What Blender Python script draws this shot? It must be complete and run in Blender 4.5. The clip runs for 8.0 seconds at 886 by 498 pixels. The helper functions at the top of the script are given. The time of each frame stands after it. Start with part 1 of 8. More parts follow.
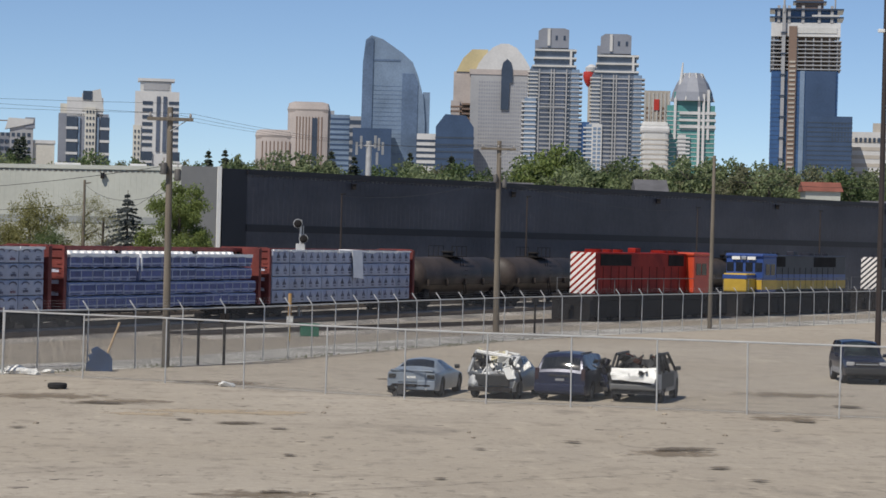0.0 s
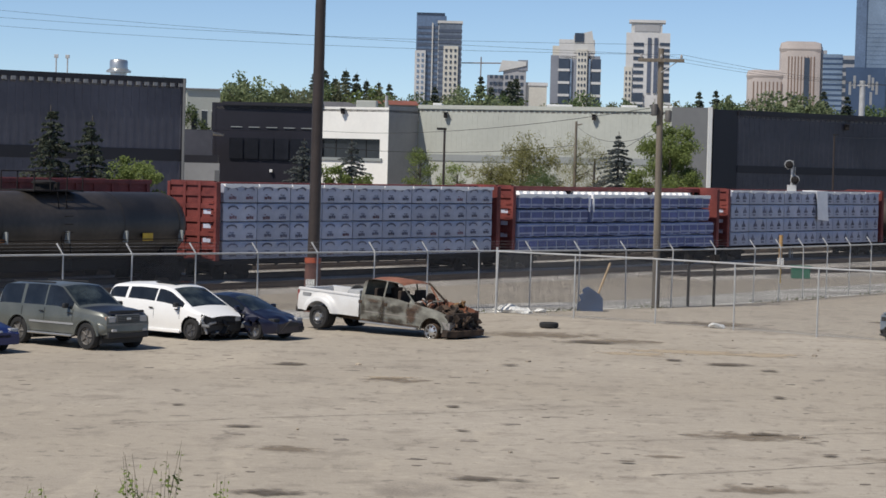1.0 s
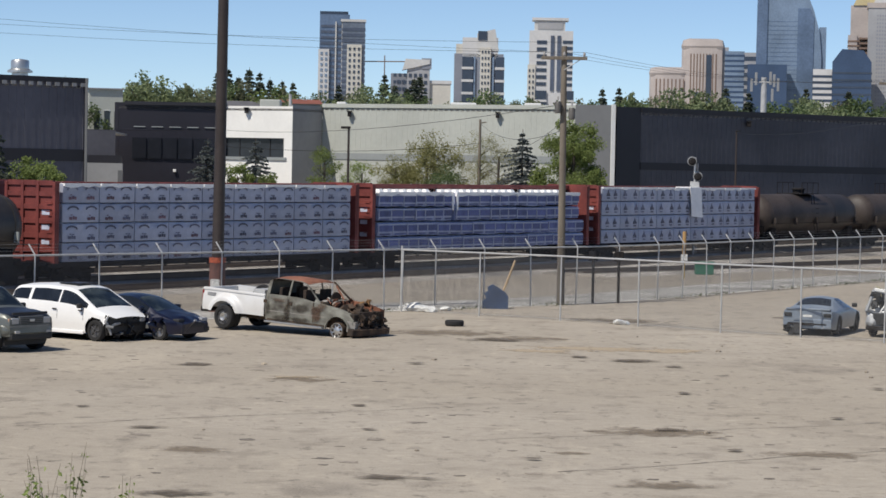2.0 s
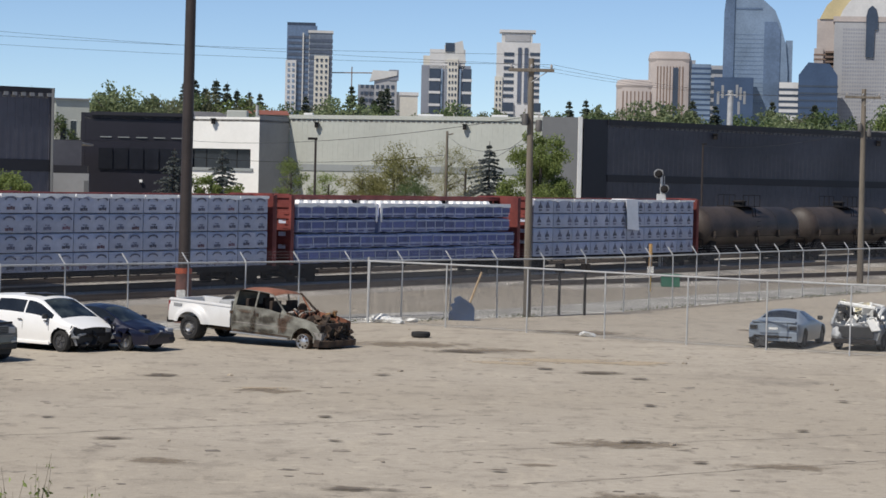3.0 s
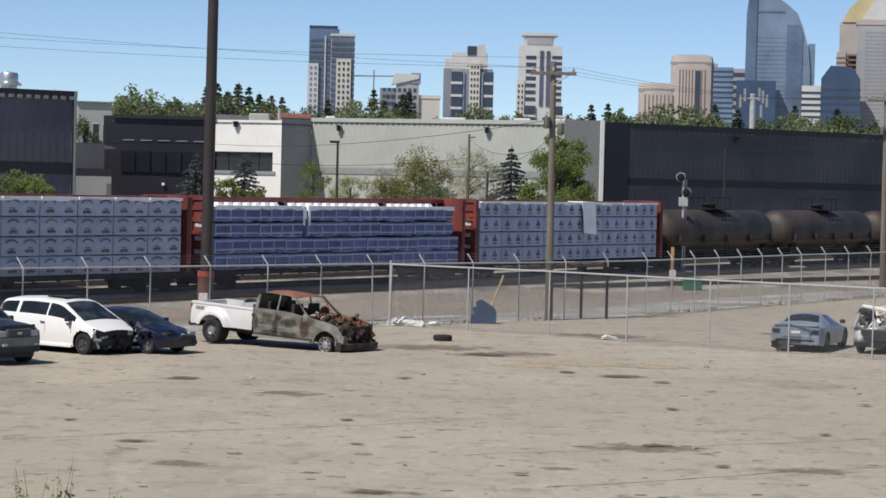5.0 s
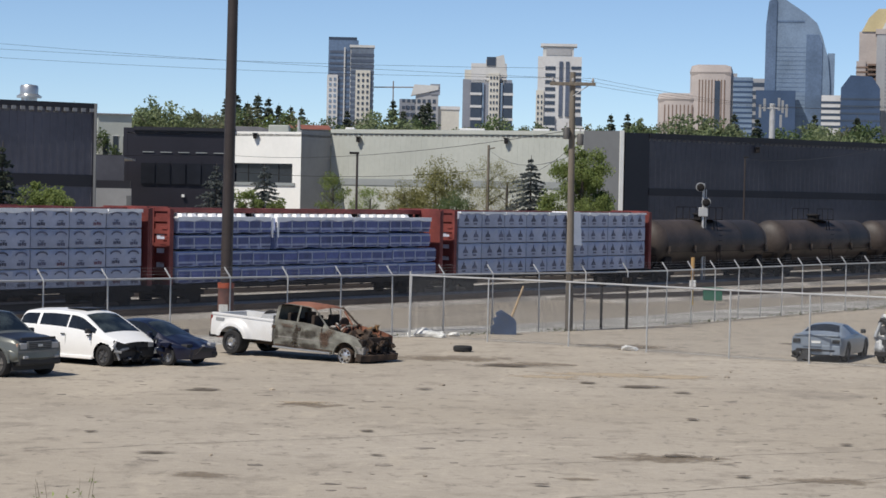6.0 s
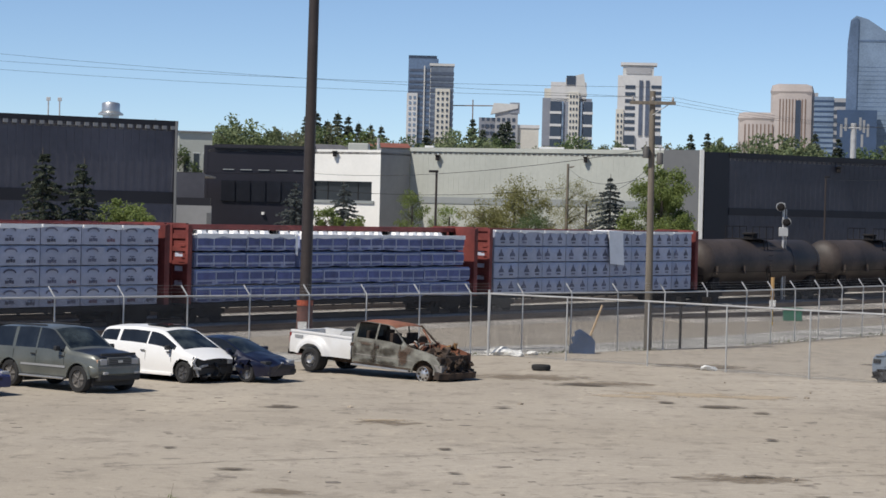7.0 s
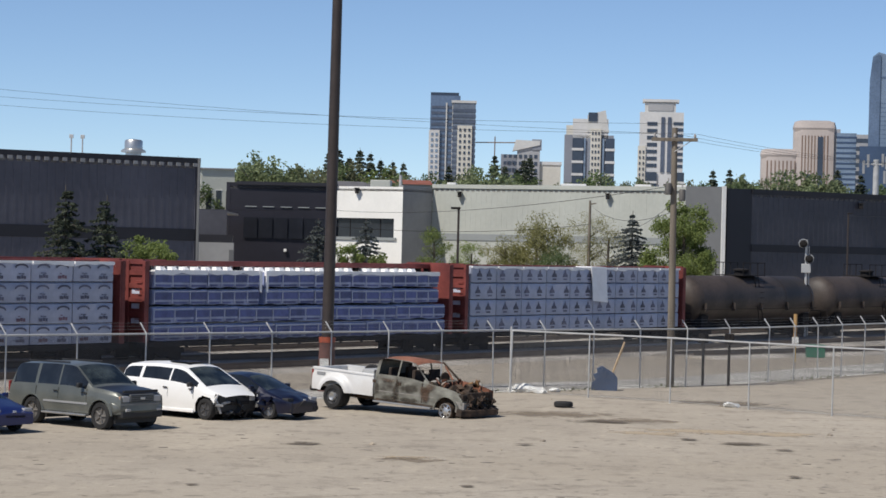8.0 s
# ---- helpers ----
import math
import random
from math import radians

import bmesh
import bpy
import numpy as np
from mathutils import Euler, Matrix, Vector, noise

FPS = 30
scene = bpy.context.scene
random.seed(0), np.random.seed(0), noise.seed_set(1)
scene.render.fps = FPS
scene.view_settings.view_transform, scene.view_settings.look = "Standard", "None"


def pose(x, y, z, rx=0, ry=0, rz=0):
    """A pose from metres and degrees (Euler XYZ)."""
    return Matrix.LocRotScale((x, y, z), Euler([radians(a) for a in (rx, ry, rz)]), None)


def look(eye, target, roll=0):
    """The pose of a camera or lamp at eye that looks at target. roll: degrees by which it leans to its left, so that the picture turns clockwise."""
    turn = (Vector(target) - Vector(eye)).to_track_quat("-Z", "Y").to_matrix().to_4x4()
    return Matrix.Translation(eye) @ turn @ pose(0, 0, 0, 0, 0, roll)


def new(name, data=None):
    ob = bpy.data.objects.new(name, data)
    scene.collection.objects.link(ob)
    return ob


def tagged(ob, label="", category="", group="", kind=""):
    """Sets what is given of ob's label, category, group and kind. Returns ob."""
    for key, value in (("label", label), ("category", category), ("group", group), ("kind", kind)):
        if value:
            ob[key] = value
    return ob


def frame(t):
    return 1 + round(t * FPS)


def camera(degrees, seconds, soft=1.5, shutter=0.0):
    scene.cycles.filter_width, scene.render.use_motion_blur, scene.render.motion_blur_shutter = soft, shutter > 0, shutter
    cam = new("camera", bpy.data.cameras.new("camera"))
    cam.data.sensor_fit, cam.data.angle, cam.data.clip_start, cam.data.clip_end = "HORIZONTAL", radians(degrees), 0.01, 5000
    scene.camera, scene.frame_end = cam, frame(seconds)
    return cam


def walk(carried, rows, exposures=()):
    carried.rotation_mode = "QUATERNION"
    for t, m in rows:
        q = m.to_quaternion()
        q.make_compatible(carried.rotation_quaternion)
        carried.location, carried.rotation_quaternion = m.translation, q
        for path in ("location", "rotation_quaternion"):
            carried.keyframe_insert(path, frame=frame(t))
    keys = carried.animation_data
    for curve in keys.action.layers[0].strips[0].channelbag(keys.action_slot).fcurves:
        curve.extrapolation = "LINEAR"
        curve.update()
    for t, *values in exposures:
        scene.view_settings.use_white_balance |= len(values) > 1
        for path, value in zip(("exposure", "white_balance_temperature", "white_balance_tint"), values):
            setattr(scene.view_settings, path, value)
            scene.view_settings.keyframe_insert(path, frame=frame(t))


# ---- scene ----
import itertools

cam = camera(21.15, 8.0, soft=1.6)
EYE_HEIGHT = 5.64

# seconds, heading to the right, tilt upwards, lean (degrees)
PATH = [
    (0.0, 8.449, -0.273, 1.456),
    (0.1, 7.167, -0.234, 1.450),
    (0.2, 5.744, -0.302, 1.444),
    (0.3, 4.474, -0.389, 1.516),
    (0.4, 3.278, -0.545, 1.588),
    (0.5, 2.077, -0.798, 1.661),
    (0.6, 0.899, -1.236, 1.425),
    (0.7, -0.224, -1.623, 1.431),
    (0.8, -1.387, -1.777, 1.437),
    (0.9, -2.471, -1.915, 1.444),
    (1.0, -3.308, -1.991, 1.450),
    (1.1, -3.287, -2.072, 1.406),
    (1.2, -3.294, -1.965, 1.363),
    (1.3, -2.975, -1.822, 1.319),
    (1.4, -2.517, -1.785, 1.276),
    (1.5, -2.240, -1.694, 1.232),
    (1.6, -2.009, -1.694, 1.207),
    (1.7, -1.820, -1.718, 1.183),
    (1.8, -1.521, -1.847, 1.158),
    (1.9, -1.223, -1.949, 1.133),
    (2.0, -1.013, -1.978, 1.109),
    (2.1, -0.831, -2.056, 1.242),
    (2.2, -0.638, -2.064, 1.376),
    (3.3, -0.132, -1.550, 1.266),
    (3.5, -0.073, -1.528, 1.247),
    (3.7, -0.009, -1.546, 1.273),
    (4.0, -0.007, -1.551, 1.313),
    (4.5, -0.231, -1.590, 1.485),
    (4.7, -0.440, -1.615, 1.444),
    (5.8, -1.168, -1.566, 1.214),
    (6.0, -1.227, -1.364, 1.173),
    (6.2, -1.358, -1.215, 1.283),
    (6.4, -1.569, -1.080, 1.394),
    (6.5, -1.695, -1.045, 1.449),
    (6.7, -2.083, -1.052, 1.438),
    (6.8, -2.356, -1.032, 1.433),
    (6.9, -2.738, -1.015, 1.428),
    (7.0, -3.140, -0.962, 1.423),
    (7.1, -3.500, -0.953, 1.459),
    (7.2, -3.854, -0.881, 1.496),
    (7.3, -4.072, -0.765, 1.533),
    (7.5, -4.098, -0.439, 1.606),
    (7.7, -3.734, -0.199, 1.516),
    (7.9, -3.661, -0.062, 1.425),
    (8.0, -3.696, -0.087, 1.380),
]


def turned(heading, tilt, lean):
    h, v = radians(heading), radians(tilt)
    eye = Vector((0, 0, EYE_HEIGHT))
    return look(eye, eye + 100 * Vector((math.sin(h) * math.cos(v), math.cos(h) * math.cos(v), math.sin(v))), lean)


walk(cam, [(t, turned(h, v, r)) for t, h, v, r in PATH], [(0.0, -0.1, 6720, 10), (1.2, 0.0, 6680, 10), (2.0, 0.03, 6680, 10), (8.0, 0.05, 6650, 10)])

# ---- daylight ----
world = bpy.data.worlds.new("sky")
scene.world = world
world.use_nodes = True
SUN_ELEVATION, SUN_BEARING = 54, 226        # bearing clockwise from +y
nt = world.node_tree
sky = nt.nodes.new("ShaderNodeTexSky")
sky.sky_type, sky.sun_disc = "NISHITA", False
sky.sun_elevation, sky.sun_rotation = radians(SUN_ELEVATION), radians(SUN_BEARING)
sky.altitude, sky.air_density, sky.dust_density, sky.ozone_density = 1050, 0.62, 0.0, 4.0
nt.links.new(sky.outputs[0], nt.nodes["Background"].inputs[0])
nt.nodes["Background"].inputs[1].default_value = 0.112
sun = new("sun", bpy.data.lights.new("sun", "SUN"))
sun.data.energy, sun.data.angle, sun.data.color = 4.4, radians(0.53), (1, 0.95, 0.87)
b, e = radians(SUN_BEARING), radians(SUN_ELEVATION)
sun.matrix_world = look((0, 0, 60), Vector((0, 0, 60)) - Vector((math.sin(b) * math.cos(e), math.cos(b) * math.cos(e), math.sin(e))))


# ---- materials ----
def paint(name, col, rough=0.6, metal=0.0, var=0.15, scale=1.0, fine=14.0, bump=0.0, col2=None, spread=0.5, rnd=0.0, stretch=(1, 1, 1), spec=0.5, coat=0.0):
    """A painted or bare surface: two scales of variation, an optional second colour in patches, relief and random change from piece to piece."""
    m = bpy.data.materials.new(name)
    m.use_nodes = True
    t = m.node_tree
    n, link = t.nodes, t.links
    bsdf = n["Principled BSDF"]
    bsdf.inputs["Roughness"].default_value, bsdf.inputs["Metallic"].default_value = rough, metal
    bsdf.inputs["Specular IOR Level"].default_value = spec
    bsdf.inputs["Coat Weight"].default_value = coat
    co = n.new("ShaderNodeTexCoord")
    mp = n.new("ShaderNodeMapping")
    mp.inputs["Scale"].default_value = stretch
    link.new(co.outputs["Object"], mp.inputs[0])
    big, small = n.new("ShaderNodeTexNoise"), n.new("ShaderNodeTexNoise")
    for k, s in ((big, scale), (small, fine)):
        k.inputs["Scale"].default_value = s
        k.inputs["Detail"].default_value = 4
        link.new(mp.outputs[0], k.inputs["Vector"])
    ramp = n.new("ShaderNodeValToRGB")
    a = [max(0.0, c * (1 - var)) for c in col]
    c = [min(1.0, x * (1 + var)) for x in (col2 or col)]
    ramp.color_ramp.elements[0].position, ramp.color_ramp.elements[1].position = spread - 0.18, spread + 0.18
    ramp.color_ramp.elements[0].color, ramp.color_ramp.elements[1].color = (*a, 1), (*c, 1)
    link.new(big.outputs[0], ramp.inputs[0])
    hsv = n.new("ShaderNodeHueSaturation")
    link.new(ramp.outputs[0], hsv.inputs["Color"])
    grain = n.new("ShaderNodeMapRange")
    grain.inputs[1].default_value, grain.inputs[2].default_value = 0.25, 0.75
    grain.inputs[3].default_value, grain.inputs[4].default_value = 1 - var * 0.7, 1 + var * 0.7
    link.new(small.outputs[0], grain.inputs[0])
    value = grain.outputs[0]
    if rnd:
        info = n.new("ShaderNodeObjectInfo")
        vary = n.new("ShaderNodeMapRange")
        vary.inputs[3].default_value, vary.inputs[4].default_value = 1 - rnd, 1 + rnd
        link.new(info.outputs["Random"], vary.inputs[0])
        mul = n.new("ShaderNodeMath")
        mul.operation = "MULTIPLY"
        link.new(value, mul.inputs[0])
        link.new(vary.outputs[0], mul.inputs[1])
        value = mul.outputs[0]
    link.new(value, hsv.inputs["Value"])
    link.new(hsv.outputs[0], bsdf.inputs["Base Color"])
    if bump:
        bp = n.new("ShaderNodeBump")
        bp.inputs["Strength"].default_value, bp.inputs["Distance"].default_value = min(1, bump * 10), bump
        link.new(small.outputs[0], bp.inputs["Height"])
        link.new(bp.outputs[0], bsdf.inputs["Normal"])
    return m


def ground_material():
    """Dusty worn asphalt and hard dirt: pale tan with darker oil patches, fine gravel and cracks."""
    m = bpy.data.materials.new("yard_dirt")
    m.use_nodes = True
    n, link = m.node_tree.nodes, m.node_tree.links
    bsdf = n["Principled BSDF"]
    bsdf.inputs["Roughness"].default_value = 0.95
    bsdf.inputs["Specular IOR Level"].default_value = 0.1
    co = n.new("ShaderNodeTexCoord")

    def noise_at(scale, detail=4, rough=0.55, stretch=(1, 1, 1), twist=0.0):
        mp = n.new("ShaderNodeMapping")
        mp.inputs["Scale"].default_value = stretch
        mp.inputs["Rotation"].default_value = (0, 0, twist)
        link.new(co.outputs["Object"], mp.inputs[0])
        k = n.new("ShaderNodeTexNoise")
        k.inputs["Scale"].default_value, k.inputs["Detail"].default_value, k.inputs["Roughness"].default_value = scale, detail, rough
        link.new(mp.outputs[0], k.inputs["Vector"])
        return k.outputs[0]

    def ramp(src, lo, hi, a, b):
        r = n.new("ShaderNodeMapRange")
        r.interpolation_type = "SMOOTHSTEP"
        for i, v in ((1, lo), (2, hi), (3, a), (4, b)):
            r.inputs[i].default_value = v
        link.new(src, r.inputs[0])
        return r.outputs[0]

    def mix(fac, a, b, blend="MIX"):
        x = n.new("ShaderNodeMix")
        x.data_type, x.blend_type = "RGBA", blend
        for sock, v in ((x.inputs[0], fac), (x.inputs[6], a), (x.inputs[7], b)):
            if isinstance(v, (tuple, float)):
                sock.default_value = (*v, 1) if isinstance(v, tuple) else v
            else:
                link.new(v, sock)
        return x.outputs[2]

    base = mix(ramp(noise_at(0.035, 5), 0.35, 0.65, 0, 1), (0.335, 0.292, 0.232), (0.405, 0.363, 0.303))
    base = mix(ramp(noise_at(0.28, 5), 0.42, 0.7, 0, 0.55), base, (0.27, 0.235, 0.19))
    base = mix(ramp(noise_at(0.11, 3, 0.5, (1, 0.35, 1), 0.5), 0.60, 0.72, 0, 0.55), base, (0.50, 0.44, 0.35))
    base = mix(ramp(noise_at(0.16, 6, 0.62, (1, 0.6, 1), 0.3), 0.60, 0.70, 0, 0.75), base, (0.155, 0.135, 0.115))
    base = mix(ramp(noise_at(0.75, 6, 0.65), 0.52, 0.66, 0, 0.6), base, (0.185, 0.158, 0.128))
    base = mix(ramp(noise_at(1.3, 5, 0.6), 0.61, 0.70, 0, 0.8), base, (0.115, 0.10, 0.085))
    base = mix(ramp(noise_at(0.9, 6, 0.6, (1, 0.25, 1), 1.1), 0.58, 0.68, 0, 0.5), base, (0.45, 0.395, 0.315))
    base = mix(ramp(noise_at(2.4, 7, 0.7, (1, 0.5, 1), 0.2), 0.56, 0.66, 0, 0.65), base, (0.115, 0.10, 0.083))
    base = mix(ramp(noise_at(1.7, 7, 0.7, (0.6, 1, 1), 0.9), 0.57, 0.68, 0, 0.6), base, (0.52, 0.46, 0.37))
    base = mix(ramp(noise_at(4.0, 4), 0.3, 0.7, 0, 0.35), base, (0.24, 0.21, 0.175))
    base = mix(ramp(noise_at(22, 3), 0.3, 0.7, 0.0, 0.3), base, (0.5, 0.46, 0.4))
    link.new(base, bsdf.inputs["Base Color"])
    bp = n.new("ShaderNodeBump")
    bp.inputs["Strength"].default_value, bp.inputs["Distance"].default_value = 0.5, 0.03
    link.new(noise_at(6.0, 8, 0.7), bp.inputs["Height"])
    link.new(bp.outputs[0], bsdf.inputs["Normal"])
    return m


def veil_material(name, col, cover, cell):
    """Woven wire seen from afar: crossing thin wires with open air between them."""
    m = bpy.data.materials.new(name)
    m.use_nodes = True
    n, link = m.node_tree.nodes, m.node_tree.links
    bsdf = n["Principled BSDF"]
    bsdf.inputs["Base Color"].default_value = (*col, 1)
    bsdf.inputs["Roughness"].default_value, bsdf.inputs["Metallic"].default_value = 0.5, 0.6
    co = n.new("ShaderNodeTexCoord")
    sep = n.new("ShaderNodeSeparateXYZ")
    link.new(co.outputs["Object"], sep.inputs[0])
    wires = []
    for op in ("ADD", "SUBTRACT"):
        s = n.new("ShaderNodeMath")
        s.operation = op
        link.new(sep.outputs[0], s.inputs[0])
        link.new(sep.outputs[2], s.inputs[1])
        f = n.new("ShaderNodeMath")
        f.operation = "PINGPONG"
        f.inputs[1].default_value = cell
        link.new(s.outputs[0], f.inputs[0])
        g = n.new("ShaderNodeMath")
        g.operation = "LESS_THAN"
        g.inputs[1].default_value = cell * cover
        link.new(f.outputs[0], g.inputs[0])
        wires.append(g.outputs[0])
    both = n.new("ShaderNodeMath")
    both.operation = "MAXIMUM"
    link.new(wires[0], both.inputs[0])
    link.new(wires[1], both.inputs[1])
    clear = n.new("ShaderNodeBsdfTransparent")
    mx = n.new("ShaderNodeMixShader")
    link.new(both.outputs[0], mx.inputs[0])
    link.new(clear.outputs[0], mx.inputs[1])
    link.new(bsdf.outputs[0], mx.inputs[2])
    link.new(mx.outputs[0], n["Material Output"].inputs[0])
    return m


def stain_material(name, col, col2, strength):
    """Dirt soaked into the ground: soft ragged rim, mottled inside."""
    m = bpy.data.materials.new(name)
    m.use_nodes = True
    n, link = m.node_tree.nodes, m.node_tree.links
    bsdf = n["Principled BSDF"]
    bsdf.inputs["Roughness"].default_value = 0.9
    bsdf.inputs["Specular IOR Level"].default_value = 0.15
    co, info, geo = n.new("ShaderNodeTexCoord"), n.new("ShaderNodeObjectInfo"), n.new("ShaderNodeNewGeometry")
    rim = n.new("ShaderNodeVectorMath")
    rim.operation = "LENGTH"
    link.new(co.outputs["Object"], rim.inputs[0])
    rag, grain = n.new("ShaderNodeTexNoise"), n.new("ShaderNodeTexNoise")
    for k, sc, dt, rg in ((rag, 1.3, 6, 0.65), (grain, 7.0, 4, 0.6)):
        k.inputs["Scale"].default_value, k.inputs["Detail"].default_value, k.inputs["Roughness"].default_value = sc, dt, rg
        link.new(geo.outputs["Position"], k.inputs["Vector"])
    push = n.new("ShaderNodeMath")
    push.operation = "MULTIPLY_ADD"
    push.inputs[1].default_value = -2.6
    link.new(rag.outputs[0], push.inputs[0])
    link.new(rim.outputs["Value"], push.inputs[2])
    mask = n.new("ShaderNodeMapRange")
    mask.interpolation_type = "SMOOTHSTEP"
    for i, v in ((1, -0.95), (2, -0.40), (3, strength), (4, 0.0)):
        mask.inputs[i].default_value = v
    link.new(push.outputs[0], mask.inputs[0])
    ramp = n.new("ShaderNodeValToRGB")
    ramp.color_ramp.elements[0].position, ramp.color_ramp.elements[1].position = 0.35, 0.65
    ramp.color_ramp.elements[0].color, ramp.color_ramp.elements[1].color = (*col, 1), (*col2, 1)
    link.new(grain.outputs[0], ramp.inputs[0])
    link.new(ramp.outputs[0], bsdf.inputs["Base Color"])
    clear, mx = n.new("ShaderNodeBsdfTransparent"), n.new("ShaderNodeMixShader")
    link.new(mask.outputs[0], mx.inputs[0])
    link.new(clear.outputs[0], mx.inputs[1])
    link.new(bsdf.outputs[0], mx.inputs[2])
    link.new(mx.outputs[0], n["Material Output"].inputs[0])
    return m


M_GROUND = ground_material()
M_GALV = paint("galvanised_steel", (0.47, 0.47, 0.465), 0.5, 0.25, 0.12, 2, 30)
M_WIREDARK = veil_material("dark_chain_link", (0.095, 0.09, 0.09), 0.20, 0.036)
M_WIRE = veil_material("chain_link", (0.20, 0.20, 0.20), 0.09, 0.036)
M_DARKWALL = paint("charcoal_steel_cladding", (0.058, 0.059, 0.074), 0.55, 0.0, 0.16, 0.15, 2, col2=(0.074, 0.075, 0.090))
# charcoal cladding again, lightened and blued to paint haze over the left shed
M_NEARWALL = paint("hazed_steel_cladding", (0.078, 0.080, 0.104), 0.55, 0.0, 0.14, 0.15, 2, col2=(0.092, 0.094, 0.118))
M_DARKBAND = paint("black_cladding_band", (0.016, 0.016, 0.022), 0.55, 0.0, 0.12, 0.3, 2)
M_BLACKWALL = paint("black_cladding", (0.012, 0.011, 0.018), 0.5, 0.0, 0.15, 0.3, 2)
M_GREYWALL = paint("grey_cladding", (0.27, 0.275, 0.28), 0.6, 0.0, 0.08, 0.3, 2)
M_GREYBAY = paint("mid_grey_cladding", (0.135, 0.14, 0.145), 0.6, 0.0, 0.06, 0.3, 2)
M_CREAM = paint("pale_steel_cladding", (0.42, 0.435, 0.395), 0.6, 0.0, 0.07, 0.2, 3)
M_WHITEWALL = paint("white_render", (0.80, 0.79, 0.75), 0.7, 0.0, 0.04, 0.4, 4)
M_ROOF = paint("roof_gravel", (0.30, 0.29, 0.28), 0.9, 0, 0.2, 0.3, 6)
M_DARKGLASS = paint("dark_window_glass", (0.018, 0.02, 0.026), 0.12, 0.0, 0.2, 0.4, 2, rnd=0.3)
M_STRIPE = paint("grey_cladding_stripe", (0.26, 0.28, 0.28), 0.6, 0, 0.06, 0.4, 3)
M_WOODPOLE = paint("weathered_pole_wood", (0.165, 0.14, 0.11), 0.85, 0, 0.25, 1.2, 18, bump=0.01, stretch=(4, 4, 0.4))
M_STEELPOLE = paint("brown_painted_steel", (0.045, 0.034, 0.030), 0.5, 0.2, 0.15, 1, 8)
M_RUST = paint("rust_red_paint", (0.14, 0.026, 0.023), 0.65, 0.0, 0.22, 0.9, 9, col2=(0.185, 0.042, 0.036), rnd=0.06)
M_BLACKSTEEL = paint("black_tank_paint", (0.022, 0.020, 0.019), 0.5, 0.0, 0.3, 0.35, 4, col2=(0.045, 0.038, 0.033))
M_BROWNTANK = paint("dirty_tank_paint", (0.026, 0.021, 0.019), 0.6, 0.0, 0.3, 0.35, 5, col2=(0.05, 0.038, 0.032))
M_RUBBER = paint("tyre_rubber", (0.018, 0.018, 0.019), 0.85, 0, 0.25, 3, 20)
M_DARK = paint("dark_steel", (0.020, 0.018, 0.018), 0.85, 0.0, 0.3, 1, 9, spec=0.2)
M_RAIL = paint("rail_steel", (0.16, 0.13, 0.11), 0.45, 0.6, 0.2, 1, 10)
M_TIE = paint("sleeper_wood", (0.115, 0.092, 0.075), 0.9, 0, 0.25, 1.5, 12, rnd=0.2)
M_BALLAST = paint("ballast_stone", (0.27, 0.25, 0.225), 0.95, 0, 0.3, 0.25, 9, bump=0.05, col2=(0.40, 0.37, 0.325))
M_CHROME = paint("bright_metal", (0.55, 0.55, 0.54), 0.36, 0.8, 0.08, 2, 20)
M_YELLOW = paint("yellow_paint", (0.65, 0.42, 0.03), 0.5, 0, 0.12, 1, 9)
M_WHITE = paint("white_paint", (0.78, 0.78, 0.75), 0.45, 0, 0.06, 1, 9)


# ---- builders ----
def thing(name, label, category, x=0, y=0, z=0, turn=0, group="", kind=""):
    ob = new(name)
    ob.empty_display_size = 0.3
    ob.matrix_basis = pose(x, y, z, 0, 0, turn)
    return tagged(ob, label, category, group, kind)


def mesh_from(name, bm, mat, smooth=None):
    me = bpy.data.meshes.new(name)
    bmesh.ops.recalc_face_normals(bm, faces=bm.faces)
    bm.to_mesh(me)
    bm.free()
    for m in (mat if isinstance(mat, (list, tuple)) else [mat]):
        me.materials.append(m)
    if smooth is not None:
        me.shade_smooth()
        me.set_sharp_from_angle(angle=radians(smooth))
    return me


def part(name, bm, mat, parent, label="", smooth=None, m=None, kind=""):
    """Links a bmesh (or a ready mesh) as one mesh object under a thing or a part."""
    me = bm if isinstance(bm, bpy.types.Mesh) else mesh_from(name, bm, mat, smooth)
    ob = new(name, me)
    ob.parent = parent
    if m is not None:
        ob.matrix_basis = m
    return tagged(ob, label, kind=kind)


def solid(name, bm, mat, label, category, kind="", group="", smooth=None, m=None):
    ob = new(name, mesh_from(name, bm, mat, smooth))
    if m is not None:
        ob.matrix_basis = m
    return tagged(ob, label, category, group, kind)


def box(x0, x1, y0, y1, z0, z1, bm=None, bevel=0.0, m=None):
    bm = bm or bmesh.new()
    mat = Matrix.LocRotScale(((x0 + x1) / 2, (y0 + y1) / 2, (z0 + z1) / 2), None, (x1 - x0, y1 - y0, z1 - z0))
    r = bmesh.ops.create_cube(bm, size=1, matrix=(m @ mat) if m is not None else mat)
    if bevel:
        edges = list({e for v in r["verts"] for e in v.link_edges})
        bmesh.ops.bevel(bm, geom=edges, offset=bevel, segments=2, profile=0.6, affect="EDGES", clamp_overlap=True)
    return bm


def rod(p, q, r0, r1=None, seg=8, bm=None, caps=True):
    bm = bm or bmesh.new()
    p, q = Vector(p), Vector(q)
    d = q - p
    m = Matrix.Translation((p + q) / 2) @ d.to_track_quat("Z", "Y").to_matrix().to_4x4()
    bmesh.ops.create_cone(bm, cap_ends=caps, segments=seg, radius1=r0, radius2=r0 if r1 is None else r1, depth=d.length, matrix=m)
    return bm


